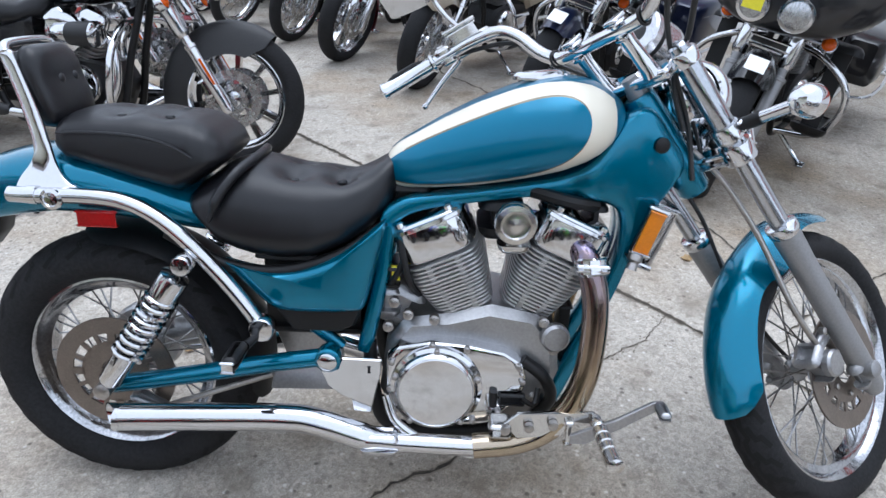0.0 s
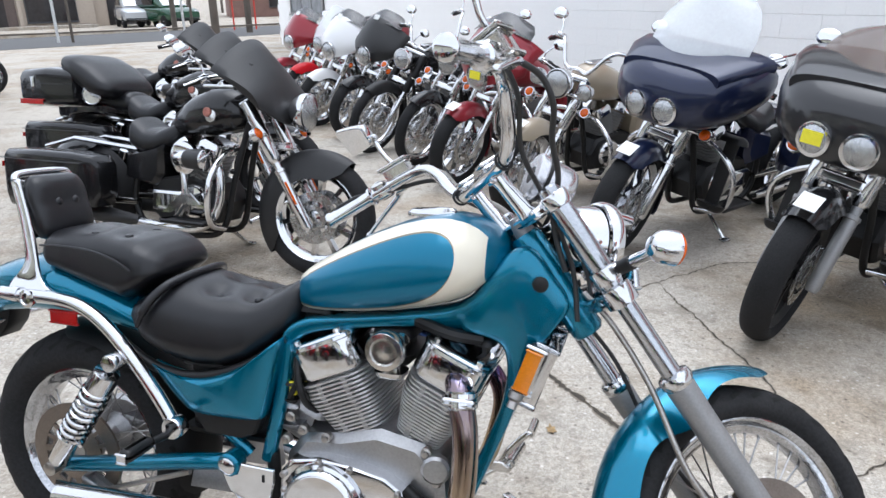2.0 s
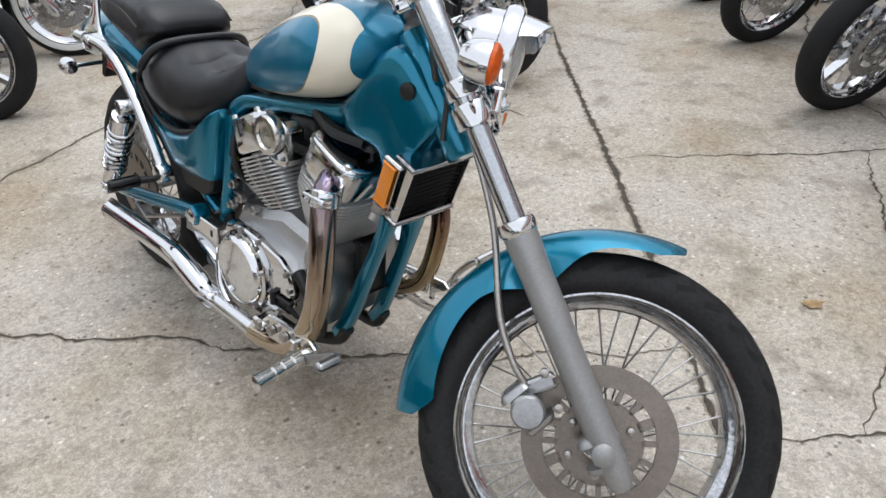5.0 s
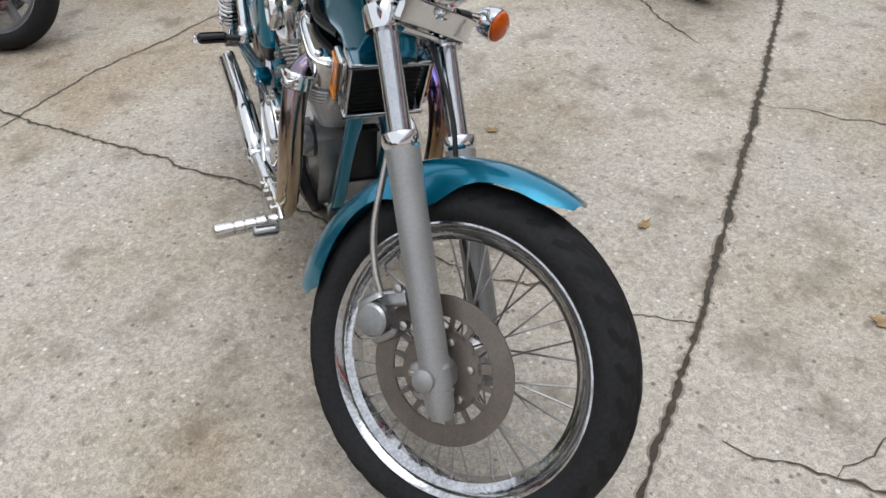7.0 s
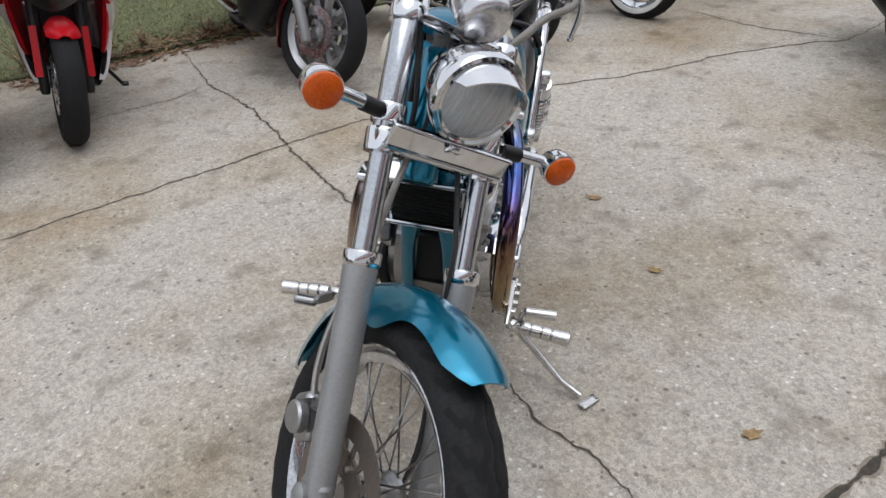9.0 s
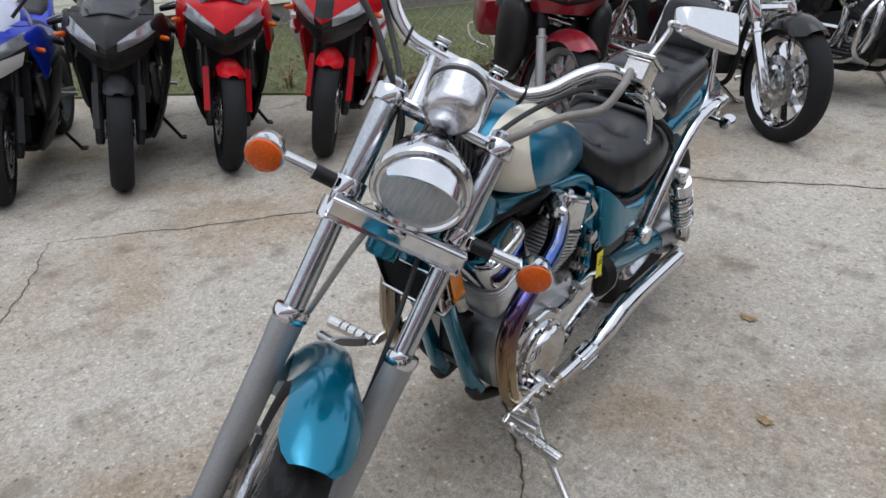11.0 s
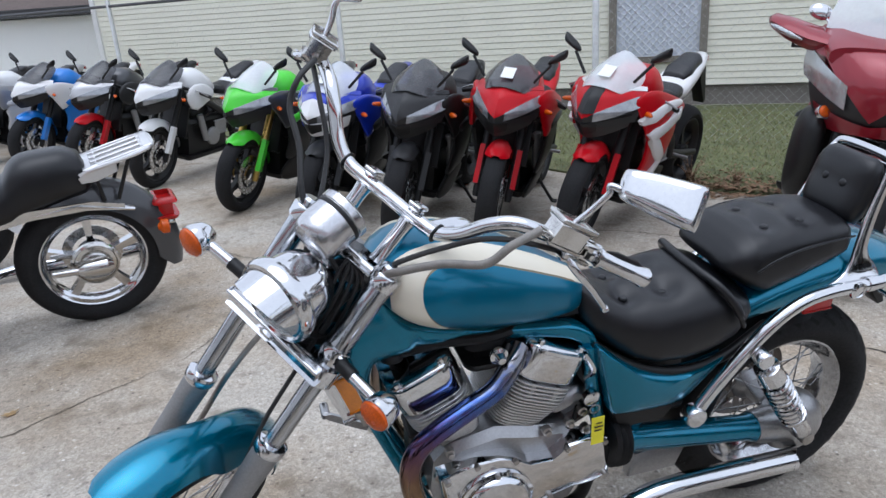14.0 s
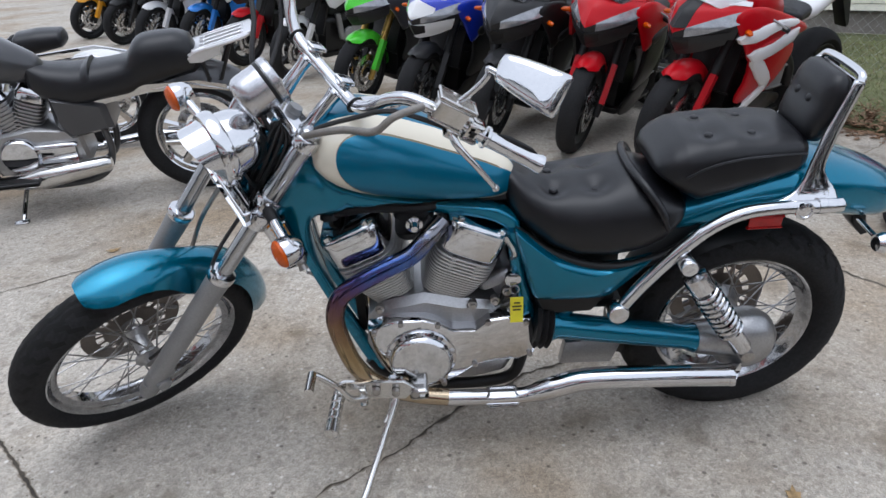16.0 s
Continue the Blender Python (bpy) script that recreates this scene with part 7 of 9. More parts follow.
    if bags:
        for s in (1, -1):
            rr = []
            for x, w0, w1, z0, z1 in ((-1.22, 0.20, 0.34, 0.42, 0.60), (-1.27, 0.165, 0.375, 0.36, 0.63), (-1.5, 0.165, 0.385, 0.34, 0.64), (-1.80, 0.165, 0.38, 0.345, 0.635), (-1.90, 0.17, 0.36, 0.37, 0.62), (-1.95, 0.20, 0.33, 0.42, 0.58)) if not slim else ((-1.22, 0.17, 0.30, 0.36, 0.55), (-1.25, 0.155, 0.325, 0.30, 0.585), (-1.38, 0.155, 0.355, 0.28, 0.60), (-1.60, 0.155, 0.37, 0.27, 0.605), (-1.84, 0.155, 0.37, 0.27, 0.60), (-1.88, 0.18, 0.35, 0.31, 0.575)):
                rr.append(sect(x, (w1 - w0) / 2, z0, z1, 7.0, 28, s * (w0 + w1) / 2))
            sb = part("saddlebag", Shape().loft(rr), body, b, "hard saddlebag")
            part("lid_line", Shape().loft([sect(x, (w1 - w0) / 2 + 0.002, 0.545, 0.551, 4.5, 24, s * (w0 + w1) / 2) for x, w0, w1 in ((-1.275, 0.165, 0.375), (-1.5, 0.165, 0.385), (-1.80, 0.165, 0.38), (-1.90, 0.17, 0.36))]), BLACK, sb)
            part("reflector", Shape().rbox((-1.96, s * 0.27, 0.50), (0.01, 0.07, 0.03), 0.003), RED_LENS, sb)
            if not slim:
                part("bag_rail", Shape().tube(curve([(-1.2, s * 0.30, 0.30), (-1.35, s * 0.40, 0.31), (-1.9, s * 0.40, 0.32), (-2.0, s * 0.28, 0.34)], 5), 0.010, 8), CHROME, b)
    if trunk and slim:
        tr = part("trunk", Shape().loft([sect(x, w, z0, z1, 6.0, 30) for x, w, z0, z1 in ((-1.47, 0.22, 0.74, 0.93), (-1.50, 0.27, 0.71, 0.965), (-1.72, 0.29, 0.70, 0.98), (-1.95, 0.28, 0.70, 0.965), (-2.00, 0.25, 0.73, 0.94))]), body, b, "black hard top case")
        part("lid_line", Shape().loft([sect(x, w + 0.002, 0.855, 0.862, 6.0, 30) for x, w in ((-1.50, 0.27), (-1.72, 0.29), (-1.95, 0.28), (-1.995, 0.255))]), MATT_BLACK, tr)
        part("tail_strip", Shape().rbox((-2.002, 0, 0.745), (0.014, 0.40, 0.045), 0.004), RED_LENS, tr, "red tail strip")
        for s in (1, -1):
            part("side_strip", Shape().rbox((-1.86, s * 0.290, 0.735), (0.22, 0.012, 0.035), 0.004), RED_LENS, tr, "red side strip")
            part("latch", Shape().rbox((-1.84, s * 0.288, 0.87), (0.035, 0.014, 0.07), 0.004), CHROME, tr, "chrome latch")
            part("speaker", Shape().lathe([(0.062, 0.0), (0.066, 0.012), (0.060, 0.018), (0.056, 0.010), (0.001, 0.008)], (-1.36, s * 0.235, 0.79), (0.4, s, 0), 26), CHROME, b, "round chrome-ringed speaker")
        part("backrest_pad", Shape().loft([sect(x, w, z0, z1, 3.0, 26) for x, w, z0, z1 in ((-1.22, 0.20, 0.80, 0.86), (-1.28, 0.25, 0.76, 0.92), (-1.38, 0.27, 0.76, 1.01), (-1.50, 0.27, 0.84, 1.065), (-1.60, 0.25, 0.93, 1.07), (-1.66, 0.20, 0.95, 1.04))]), seat_mat, b, "wrap-round padded passenger lounge", smooth=60)
    elif trunk:
        tr = part("trunk", Shape().loft([sect(x, w, z0, z1, 4.5, 26) for x, w, z0, z1 in ((-1.50, 0.20, 0.86, 1.02), (-1.53, 0.25, 0.83, 1.06), (-1.70, 0.27, 0.82, 1.08), (-1.90, 0.26, 0.82, 1.06), (-1.96, 0.22, 0.86, 1.03))]), body, b, "hard top case")
        part("lid_line", Shape().loft([sect(x, w + 0.002, 0.955, 0.962, 4.5, 26) for x, w in ((-1.53, 0.25), (-1.70, 0.27), (-1.90, 0.26), (-1.955, 0.225))]), BLACK, tr)
        part("tail_strip", Shape().rbox((-1.962, 0, 0.90), (0.012, 0.36, 0.05), 0.004), RED_LENS, tr)
        part("latch", Shape().rbox((-1.80, -0.268, 0.96), (0.05, 0.01, 0.04), 0.003), CHROME, tr)
        part("backrest_pad", Shape().loft([sect(x, w, z0, z1, 3.0, 24) for x, w, z0, z1 in ((-1.40, 0.20, 0.90, 1.10), (-1.43, 0.23, 0.88, 1.14), (-1.50, 0.23, 0.88, 1.15), (-1.54, 0.20, 0.92, 1.12))]), seat_mat, b, "padded passenger backrest")
    if rear_rack:
        rk = part("luggage_rack", Shape().tube(curve([(-1.640, -0.115, 0.800), (-1.700, -0.125, 0.825), (-1.860, -0.13, 0.865), (-1.960, -0.10, 0.890), (-1.975, 0, 0.894), (-1.960, 0.10, 0.890), (-1.860, 0.13, 0.865), (-1.700, 0.125, 0.825), (-1.640, 0.115, 0.800)], 5), 0.011, 8), RACK, b, "broad slotted alloy luggage rack")
        part("rack_plate", Shape().rbox((-1.945, 0, 0.892), (0.055, 0.23, 0.018), 0.006, spin(14, "Y")).rbox((-1.690, 0, 0.826), (0.07, 0.25, 0.018), 0.006, spin(14, "Y")), RACK, rk)
        for y in (-0.095, -0.032, 0.032, 0.095):
            part("slat", Shape().rbox((-1.815, y, 0.858), (0.25, 0.040, 0.018), 0.005, spin(14, "Y")), RACK, rk)
        for s in (1, -1):
            part("rack_side", Shape().plate([(-1.63, 0.79), (-1.66, 0.81), (-1.80, 0.845), (-1.80, 0.80), (-1.70, 0.765), (-1.64, 0.765)], s * 0.125 - 0.004, s * 0.125 + 0.004, 0.003), RACK, rk)
            part("rack_stay", Shape().tube([(-1.70, s * 0.115, 0.80), (-1.72, s * 0.112, 0.66)], 0.009, 8).tube([(-1.86, s * 0.11, 0.86), (-1.78, s * 0.112, 0.66)], 0.009, 8), BLACK, rk)
        part("left_muffler", Shape().tube([(-0.62, 0.19, 0.24), (-0.72, 0.195, 0.24), (-0.80, 0.20, 0.250), (-1.13, 0.19, 0.29), (-1.15, 0.19, 0.291)], [0.03, 0.045, 0.060, 0.042, 0.03], 18), CHROME_WORN, b, "tapered chrome pipe cover")
        part("tail_lamp_housing", Shape().rbox((-1.985, 0, 0.545), (0.12, 0.17, 0.12), 0.026), RED_LENS, b, "red tail lamp")
        part("lamp_bracket", Shape().rbox((-1.94, 0, 0.485), (0.16, 0.13, 0.05), 0.012), CHROME_WORN, b)
        for s in (1, -1):
            part("fender_rail", Shape().plate([(-1.12, 0.645), (-1.40, 0.675), (-1.66, 0.672), (-1.80, 0.635), (-1.80, 0.605), (-1.64, 0.632), (-1.40, 0.63), (-1.14, 0.585)], s * 0.118 - 0.006, s * 0.118 + 0.006, 0.003), CHROME_WORN, b, "chrome fender rail")
            part("reflector", Shape().rbox((-1.44, s * 0.108, 0.705), (0.10, 0.014, 0.030), 0.004), RED_LENS, b, "red side reflector")
        part("seat_base", cushion([(-1.68, 0.08, 0.72, 0.80), (-1.65, 0.115, 0.69, 0.885), (-1.58, 0.135, 0.68, 0.910), (-1.46, 0.145, 0.65, 0.905), (-1.40, 0.145, 0.63, 0.895), (-1.355, 0.145, 0.62, 0.855), (-1.325, 0.150, 0.61, 0.800), (-1.20, 0.160, 0.60, 0.782), (-1.05, 0.165, 0.58, 0.775), (-0.92, 0.14, 0.60, 0.79), (-0.84, 0.09, 0.66, 0.82)]), seat_mat, b, "thick black seat", smooth=70)
        part("wheel_disc", Shape().lathe([(0.110, 0.0), (0.108, 0.020), (0.098, 0.026), (0.092, 0.016), (0.074, 0.020), (0.068, 0.044), (0.060, 0.050), (0.046, 0.052), (0.040, 0.066), (0.024, 0.074), (0.001, 0.076)], (-wb, 0.06, Rr - 0.01), (0, 1, 0), 32), CHROME_WORN, b, "polished wheel hub cover")
    if tag:
        paper_tag(b, F @ Matrix.Rotation(radians(-8), 4, "Y"), (R + 0.020, 0.0, 0.18), (0.002, 0.085, 0.10), -32)
    return b


def sport(label, pos, heading, body, second=None, nose=None, lower=None, frame_mat=BLACK, wheel=MATT_BLACK, steer=8, lean=-9, screen=SCREEN_SMOKE, fork=BLACK, fender_mat=None, naked=False, tag=False, stripe=False, chin=None, group="parked sport motorcycles"):
    """A sport machine with cowl, screen, side panels, tank and upswept tail. Its front tyre stands at pos."""
    second, nose, lower = second or body, nose or body, lower or body
    b = thing("motorcycle", label, "motorcycle", pose(pos[0], pos[1], 0, 0, 0, heading) @ pose(0, 0, 0, lean), group)
    wb, R = 1.40, 0.300
    F = fork_frame(0.0, R - 0.008, 24, steer)
    cast_wheel(b, F, R, 0.215, 0.060, 0.046, 5, wheel, False, 0.15, (1, -1))
    cast_wheel(b, Matrix.Translation((-wb, 0, 0.305)), 0.315, 0.215, 0.085, 0.07, 5, wheel, False, 0.11, (-1,))
    for s in (1, -1):
        part("fork_leg", Shape().lathe([(0.018, -0.04), (0.024, -0.02), (0.022, 0.22), (0.028, 0.225), (0.028, 0.62), (0.018, 0.63)], (-0.025, s * 0.10, 0), (0, 0, 1), 14), fork, b, "", F)
        part("caliper", Shape().rbox((-0.07, s * 0.085, 0.05), (0.05, 0.05, 0.11), 0.012), ALLOY, b, "", F)
    part("front_fender", fender(R + 0.028, 0.075, -66, 56, lambda a: 0.05 + 0.05 * math.exp(-((a + 8) / 18) ** 2), (0, 0, 0), n=24, tip=0.4), fender_mat or body, b, "", F)
    mid_t = np.array([0.0, 0.35, 0.60, 0.80, 1.0])
    mid_x, mid_z = np.array([-0.03, 0.105, 0.168, 0.150, 0.085]), np.array([0.965, 0.890, 0.800, 0.735, 0.660])
    rim_x, rim_y, rim_z = np.array([-0.205, -0.145, -0.105, -0.115, -0.15]), np.array([0.185, 0.222, 0.226, 0.200, 0.150]), np.array([0.935, 0.893, 0.825, 0.745, 0.660])

    def skin(v, t, lift=0.0):
        """A point of the nose: v across, t down from the screen to the chin."""
        q = abs(v)
        c = [np.interp(t, mid_t, a) for a in (mid_x, mid_z, rim_x, rim_y, rim_z)]
        bend = 1.45 - 0.25 * math.sin(math.pi * t)
        out = np.array([0.72 - 0.4 * q, 0.55 * v, 0.35 - 0.55 * t])
        return np.array([c[0] + (c[2] - c[0]) * q ** bend, c[3] * v * (1.12 - 0.12 * q), c[1] + (c[4] - c[1]) * q ** 1.25]) + out * lift

    def nose_part(v0, v1, top_t, low_t, lift, thick, n=15, k=8):
        rows = []
        for v in np.linspace(v0, v1, n):
            ta, tb = top_t(abs(v)), low_t(abs(v))
            row = [skin(v, t, lift) for t in np.linspace(ta, tb, k)]
            rows.append(row + [skin(v, t, lift - thick) for t in np.linspace(tb, ta, k)])
        return Shape().loft(rows)

    eye_top, eye_low = (lambda q: 0.66 - 0.38 * q), (lambda q: 0.745 - 0.17 * q * q - 0.06 * q)
    cowl = part("nose_cowl", nose_part(-1, 1, lambda q: 0.0, lambda q: 0.67 - 0.38 * q, 0.0, 0.016, 21), nose, b, "angular nose cowl", smooth=30)
    part("headlight_surround", nose_part(-0.97, 0.97, lambda q: 0.56 - 0.30 * q, lambda q: 0.78, -0.010, 0.012, 19), MATT_BLACK, cowl, "black headlight recess", smooth=30)
    part("nose_chin", nose_part(-0.86, 0.86, lambda q: 0.765 - 0.13 * q, lambda q: 1.0 - 0.22 * q * q, 0.002, 0.016, 17), chin or MATT_BLACK, cowl, "lower nose panel", smooth=30)
    part("air_intake", nose_part(-0.30, 0.30, lambda q: 0.76, lambda q: 0.95 - 0.2 * q, 0.008, 0.014, 9), BLACK, cowl, "black air intake", smooth=30)
    if chin:
        part("nose_patch", nose_part(-0.42, 0.42, lambda q: 0.30 + 0.35 * q, lambda q: 0.66 - 0.30 * q, 0.005, 0.009, 11), chin, cowl, "white nose centre", smooth=30)
    if stripe:
        part("nose_stripe", nose_part(-0.20, 0.20, lambda q: 0.06, lambda q: 0.585, 0.005, 0.008, 7), BLACK, cowl, "black nose stripe", smooth=30)

    def bulge(outline, side, lift, depth=0.016):
        """A shaped body panel that follows the flank: outline in x and z."""
        pts = [np.array(q) for q in soften(outline, 1)]
        cen = sum(pts) / len(pts)
        rings = []
        for k, up in ((0.98, -depth), (1.0, 0.0), (0.97, 0.006), (0.86, 0.011), (0.55, 0.016), (0.12, 0.018)):
            ring = []
            for q in pts:
                x, z = cen + (q - cen) * k
                y = 0.248 - 0.36 * (z - 0.74) ** 2 - 0.20 * max(0.0, -x - 0.55) - 0.30 * max(0.0, x + 0.22)
                ring.append(np.array([x, side * (y + up + lift), z]))
            rings.append(ring)
        return Shape().loft(rings)

    UPPER = [(-0.07, 0.875), (-0.12, 0.905), (-0.22, 0.925), (-0.40, 0.880), (-0.62, 0.815), (-0.84, 0.745), (-0.80, 0.715), (-0.60, 0.745), (-0.46, 0.735), (-0.34, 0.690), (-0.23, 0.625), (-0.20, 0.665), (-0.14, 0.760), (-0.09, 0.815)]
    FLANK = [(-0.25, 0.645), (-0.40, 0.690), (-0.62, 0.705), (-0.76, 0.645), (-0.74, 0.53), (-0.60, 0.42), (-0.38, 0.35), (-0.27, 0.38), (-0.30, 0.52)]
    BELLY = [(-0.25, 0.27), (-0.34, 0.375), (-0.48, 0.415), (-0.68, 0.37), (-0.92, 0.30), (-1.02, 0.235), (-0.92, 0.175), (-0.55, 0.150), (-0.33, 0.175)]
    for s in (1, -1):
        va, vb = (0.20, 0.93) if s > 0 else (-0.93, -0.20)
        part("headlight", nose_part(va, vb, eye_top, eye_low, 0.004, 0.012, 9, 6), SPORT_LENS, cowl, "slanted headlight lens", smooth=30)
        part("screen_trim", nose_part(0.62 if s > 0 else -1, 1 if s > 0 else -0.62, lambda q: 0.02, lambda q: 0.16, 0.006, 0.010, 5, 4), second, cowl)
        part("fork_guard", Shape().loft([[np.array([x, s * y, z]) for x, y in ((-0.065, 0.092), (-0.058, 0.124), (0.0, 0.132), (0.012, 0.100))] for z in (0.04, 0.10, 0.20, 0.285)]), fender_mat or body, b, "fender side guard", F)
        if not naked:
            part("side_fairing", bulge(UPPER, s, 0.0), body if stripe else second, b, "upper side fairing", smooth=40)
            if stripe:
                for strip, up in (([(-0.09, 0.775), (-0.30, 0.845), (-0.56, 0.835), (-0.62, 0.800), (-0.34, 0.790), (-0.13, 0.725)], 0.018), ([(-0.17, 0.690), (-0.36, 0.735), (-0.62, 0.790), (-0.64, 0.735), (-0.42, 0.660), (-0.24, 0.625)], 0.020),
                                  ([(-0.21, 0.655), (-0.30, 0.665), (-0.50, 0.510), (-0.50, 0.455), (-0.40, 0.475)], 0.010), ([(-0.50, 0.520), (-0.52, 0.450), (-0.36, 0.300), (-0.26, 0.225), (-0.27, 0.265), (-0.42, 0.455)], 0.004)):
                    part("fairing_strip", bulge(strip, s, up, 0.024), second, b, "white angular fairing strip", smooth=30)
                part("mid_fairing", bulge(FLANK, s, -0.016), body, b, "red mid side panel", smooth=40)
            else:
                part("mid_fairing", bulge(FLANK, s, -0.006), lower, b, "mid side fairing panel", smooth=40)
            part("belly_fairing", bulge(BELLY, s, -0.004), BLACK if stripe else lower, b, "lower belly fairing", smooth=40)
            part("fairing_accent", bulge([(-0.24, 0.72), (-0.40, 0.755), (-0.60, 0.755), (-0.50, 0.725), (-0.38, 0.69), (-0.29, 0.66)], s, 0.013, 0.006), body if second is not body else MATT_BLACK, b, "fairing accent panel", smooth=40)
        else:
            part("engine_cover", Shape().lathe([(0.085, 0), (0.082, 0.02), (0.06, 0.032), (0.001, 0.035)], (-0.60, s * 0.15, 0.38), (0, s, 0), 24), ALLOY_GREY, b, "round engine cover")
            part("tank_shroud", bulge([(-0.20, 0.80), (-0.30, 0.90), (-0.46, 0.90), (-0.60, 0.80), (-0.46, 0.72), (-0.30, 0.66)], s, -0.03), second, b, "angular tank shroud", smooth=40)
        part("engine_detail", Shape().tube([(-0.45, s * 0.14, 0.60), (-0.50, s * 0.16, 0.36)], 0.03, 10).rbox((-0.72, s * 0.15, 0.45), (0.18, 0.03, 0.14), 0.012), ALLOY_GREY, b)
        part("mirror", Shape().tube(curve([(-0.10, s * 0.15, 0.965), (-0.11, s * 0.20, 1.03), (-0.12, s * 0.235, 1.075)], 5), 0.009, 8).loft([[np.array([-0.125 + x, s * (0.265 + w * power(math.cos(a), 0.6)), 1.115 + h * (1.0 + 0.35 * math.cos(a)) * power(math.sin(a), 0.6) + 0.6 * w * power(math.cos(a), 0.6)]) for a in np.linspace(0, 6.283, 16, endpoint=False)] for x, w, h in ((0.030, 0.018, 0.008), (0.016, 0.046, 0.020), (-0.006, 0.056, 0.026), (-0.014, 0.054, 0.025))]), BLACK, b, "black mirror")
        part("signal", Shape().loft([[np.array([-0.16 + 0.03 * q, s * (0.21 + 0.05 * q), 0.80]) + np.array([0.02 * math.cos(a), 0, 0.014 * math.sin(a)]) * k for a in np.linspace(0, 6.283, 12, endpoint=False)] for q, k in ((0, 0.6), (0.6, 1.1), (1.2, 0.9), (1.4, 0.4))]), AMBER, b, "amber turn signal")
        part("frame_spar", Shape().tube(curve([(-0.30, s * 0.08, 0.80), (-0.55, s * 0.14, 0.70), (-0.85, s * 0.13, 0.52), (-0.95, s * 0.11, 0.36)], 5), 0.032, 10), frame_mat, b)
        part("swing_arm", Shape().tube([(-0.92, s * 0.10, 0.38), (-1.15, s * 0.12, 0.34), (-wb, s * 0.125, 0.305)], [0.035, 0.03, 0.022], 10), frame_mat, b)
        part("foot_peg", Shape().tube([(-0.95, s * 0.14, 0.38), (-0.95, s * 0.24, 0.38)], 0.012, 8), ALLOY, b)
        g0, g1 = np.array([-0.06, s * 0.20, 0.64]), np.array([-0.14, s * 0.33, 0.625])
        part("clip_on_bar", Shape().tube([(-0.03, s * 0.10, 0.645), g0, g1], 0.015, 10), BLACK, b, "", F)
        part("lever", Shape().tube(curve([g0 + np.array([0.03, 0, 0]), g0 + np.array([0.03, s * 0.06, 0]), g1 + np.array([0.05, 0, 0])], 4), 0.006, 6), ALLOY, b, "", F)
    rr = []
    for q, w, z in ((0.0, 0.150, 0.940), (0.25, 0.170, 0.972), (0.55, 0.162, 1.028), (0.85, 0.125, 1.080), (1.0, 0.070, 1.098)):
        row = []
        for lay in (0, 0.004):
            ys = np.linspace(-1, 1, 13)
            for y in (ys if lay == 0 else ys[::-1]):
                row.append(np.array([0.035 - 0.30 * q - 0.10 * y * y * (1 - 0.3 * q), w * y, z - 0.055 * y * y - lay]))
        rr.append(row)
    part("windscreen", Shape().loft(rr), screen, b, "curved windscreen")
    if tag:
        part("price_tag", Shape().rbox((-0.07, 0.0, 1.008), (0.10, 0.075, 0.002), 0.0008, spin(30, "Y")), PAPER, b, "white paper price tag")
    part("engine", Shape().rbox((-0.60, 0, 0.38), (0.62, 0.28, 0.40), 0.05).rbox((-0.50, 0, 0.62), (0.30, 0.28, 0.16), 0.04, spin(20, "Y")), BLACK, b, "black engine block")
    part("radiator", Shape().rbox((-0.29, 0, 0.56), (0.04, 0.30, 0.30), 0.01, spin(-14, "Y")), BLACK, b)
    part("header_pipe", Shape().tube(curve([(-0.34, -0.06, 0.50), (-0.30, -0.06, 0.36), (-0.38, -0.05, 0.20), (-0.70, -0.05, 0.16), (-0.95, -0.12, 0.22), (-1.05, -0.17, 0.30)], 5), 0.022, 10), CHROME_WORN, b)
    part("muffler", Shape().tube([(-1.03, -0.17, 0.29), (-1.10, -0.18, 0.34), (-1.45, -0.20, 0.48), (-1.47, -0.20, 0.485)], [0.03, 0.048, 0.052, 0.04], 16), BLACK if second is not WHITE else ALLOY, b, "muffler")
    tr = []
    for x, w, z0, z1 in ((-0.29, 0.06, 0.82, 0.90), (-0.33, 0.12, 0.78, 0.97), (-0.42, 0.155, 0.75, 1.01), (-0.55, 0.15, 0.75, 1.00), (-0.68, 0.11, 0.76, 0.92), (-0.76, 0.07, 0.77, 0.85)):
        tr.append(sect(x, w, z0, z1, 2.5, 26, 0, 0.8))
    part("fuel_tank", Shape().loft(tr), body, b, "", smooth=60)
    part("rider_seat", cushion([(-1.04, 0.06, 0.78, 0.82), (-1.0, 0.12, 0.74, 0.83), (-0.88, 0.13, 0.72, 0.805), (-0.78, 0.09, 0.74, 0.82), (-0.74, 0.06, 0.77, 0.83)]), VINYL, b, "black rider seat", smooth=70)
    part("tail_cowl", Shape().loft([sect(x, w, z0, z1, 2.5, 24) for x, w, z0, z1 in ((-0.90, 0.10, 0.70, 0.78), (-1.05, 0.125, 0.72, 0.85), (-1.22, 0.115, 0.78, 0.92), (-1.40, 0.085, 0.85, 0.965), (-1.52, 0.05, 0.90, 0.975), (-1.56, 0.02, 0.93, 0.965))]), second, b, "upswept tail", smooth=60)
    part("pillion_seat", cushion([(-1.40, 0.05, 0.92, 0.98), (-1.34, 0.085, 0.88, 0.985), (-1.15, 0.10, 0.83, 0.93), (-1.06, 0.08, 0.82, 0.88)]), VINYL, b, "black pillion seat", smooth=70)
    part("tail_light", Shape().rbox((-1.565, 0, 0.93), (0.02, 0.08, 0.03), 0.006), RED_LENS, b)
    part("plate_hanger", Shape().plate([(-1.45, 0.88), (-1.55, 0.88), (-1.68, 0.62), (-1.66, 0.60), (-1.50, 0.78)], -0.04, 0.04, 0.005), BLACK, b)
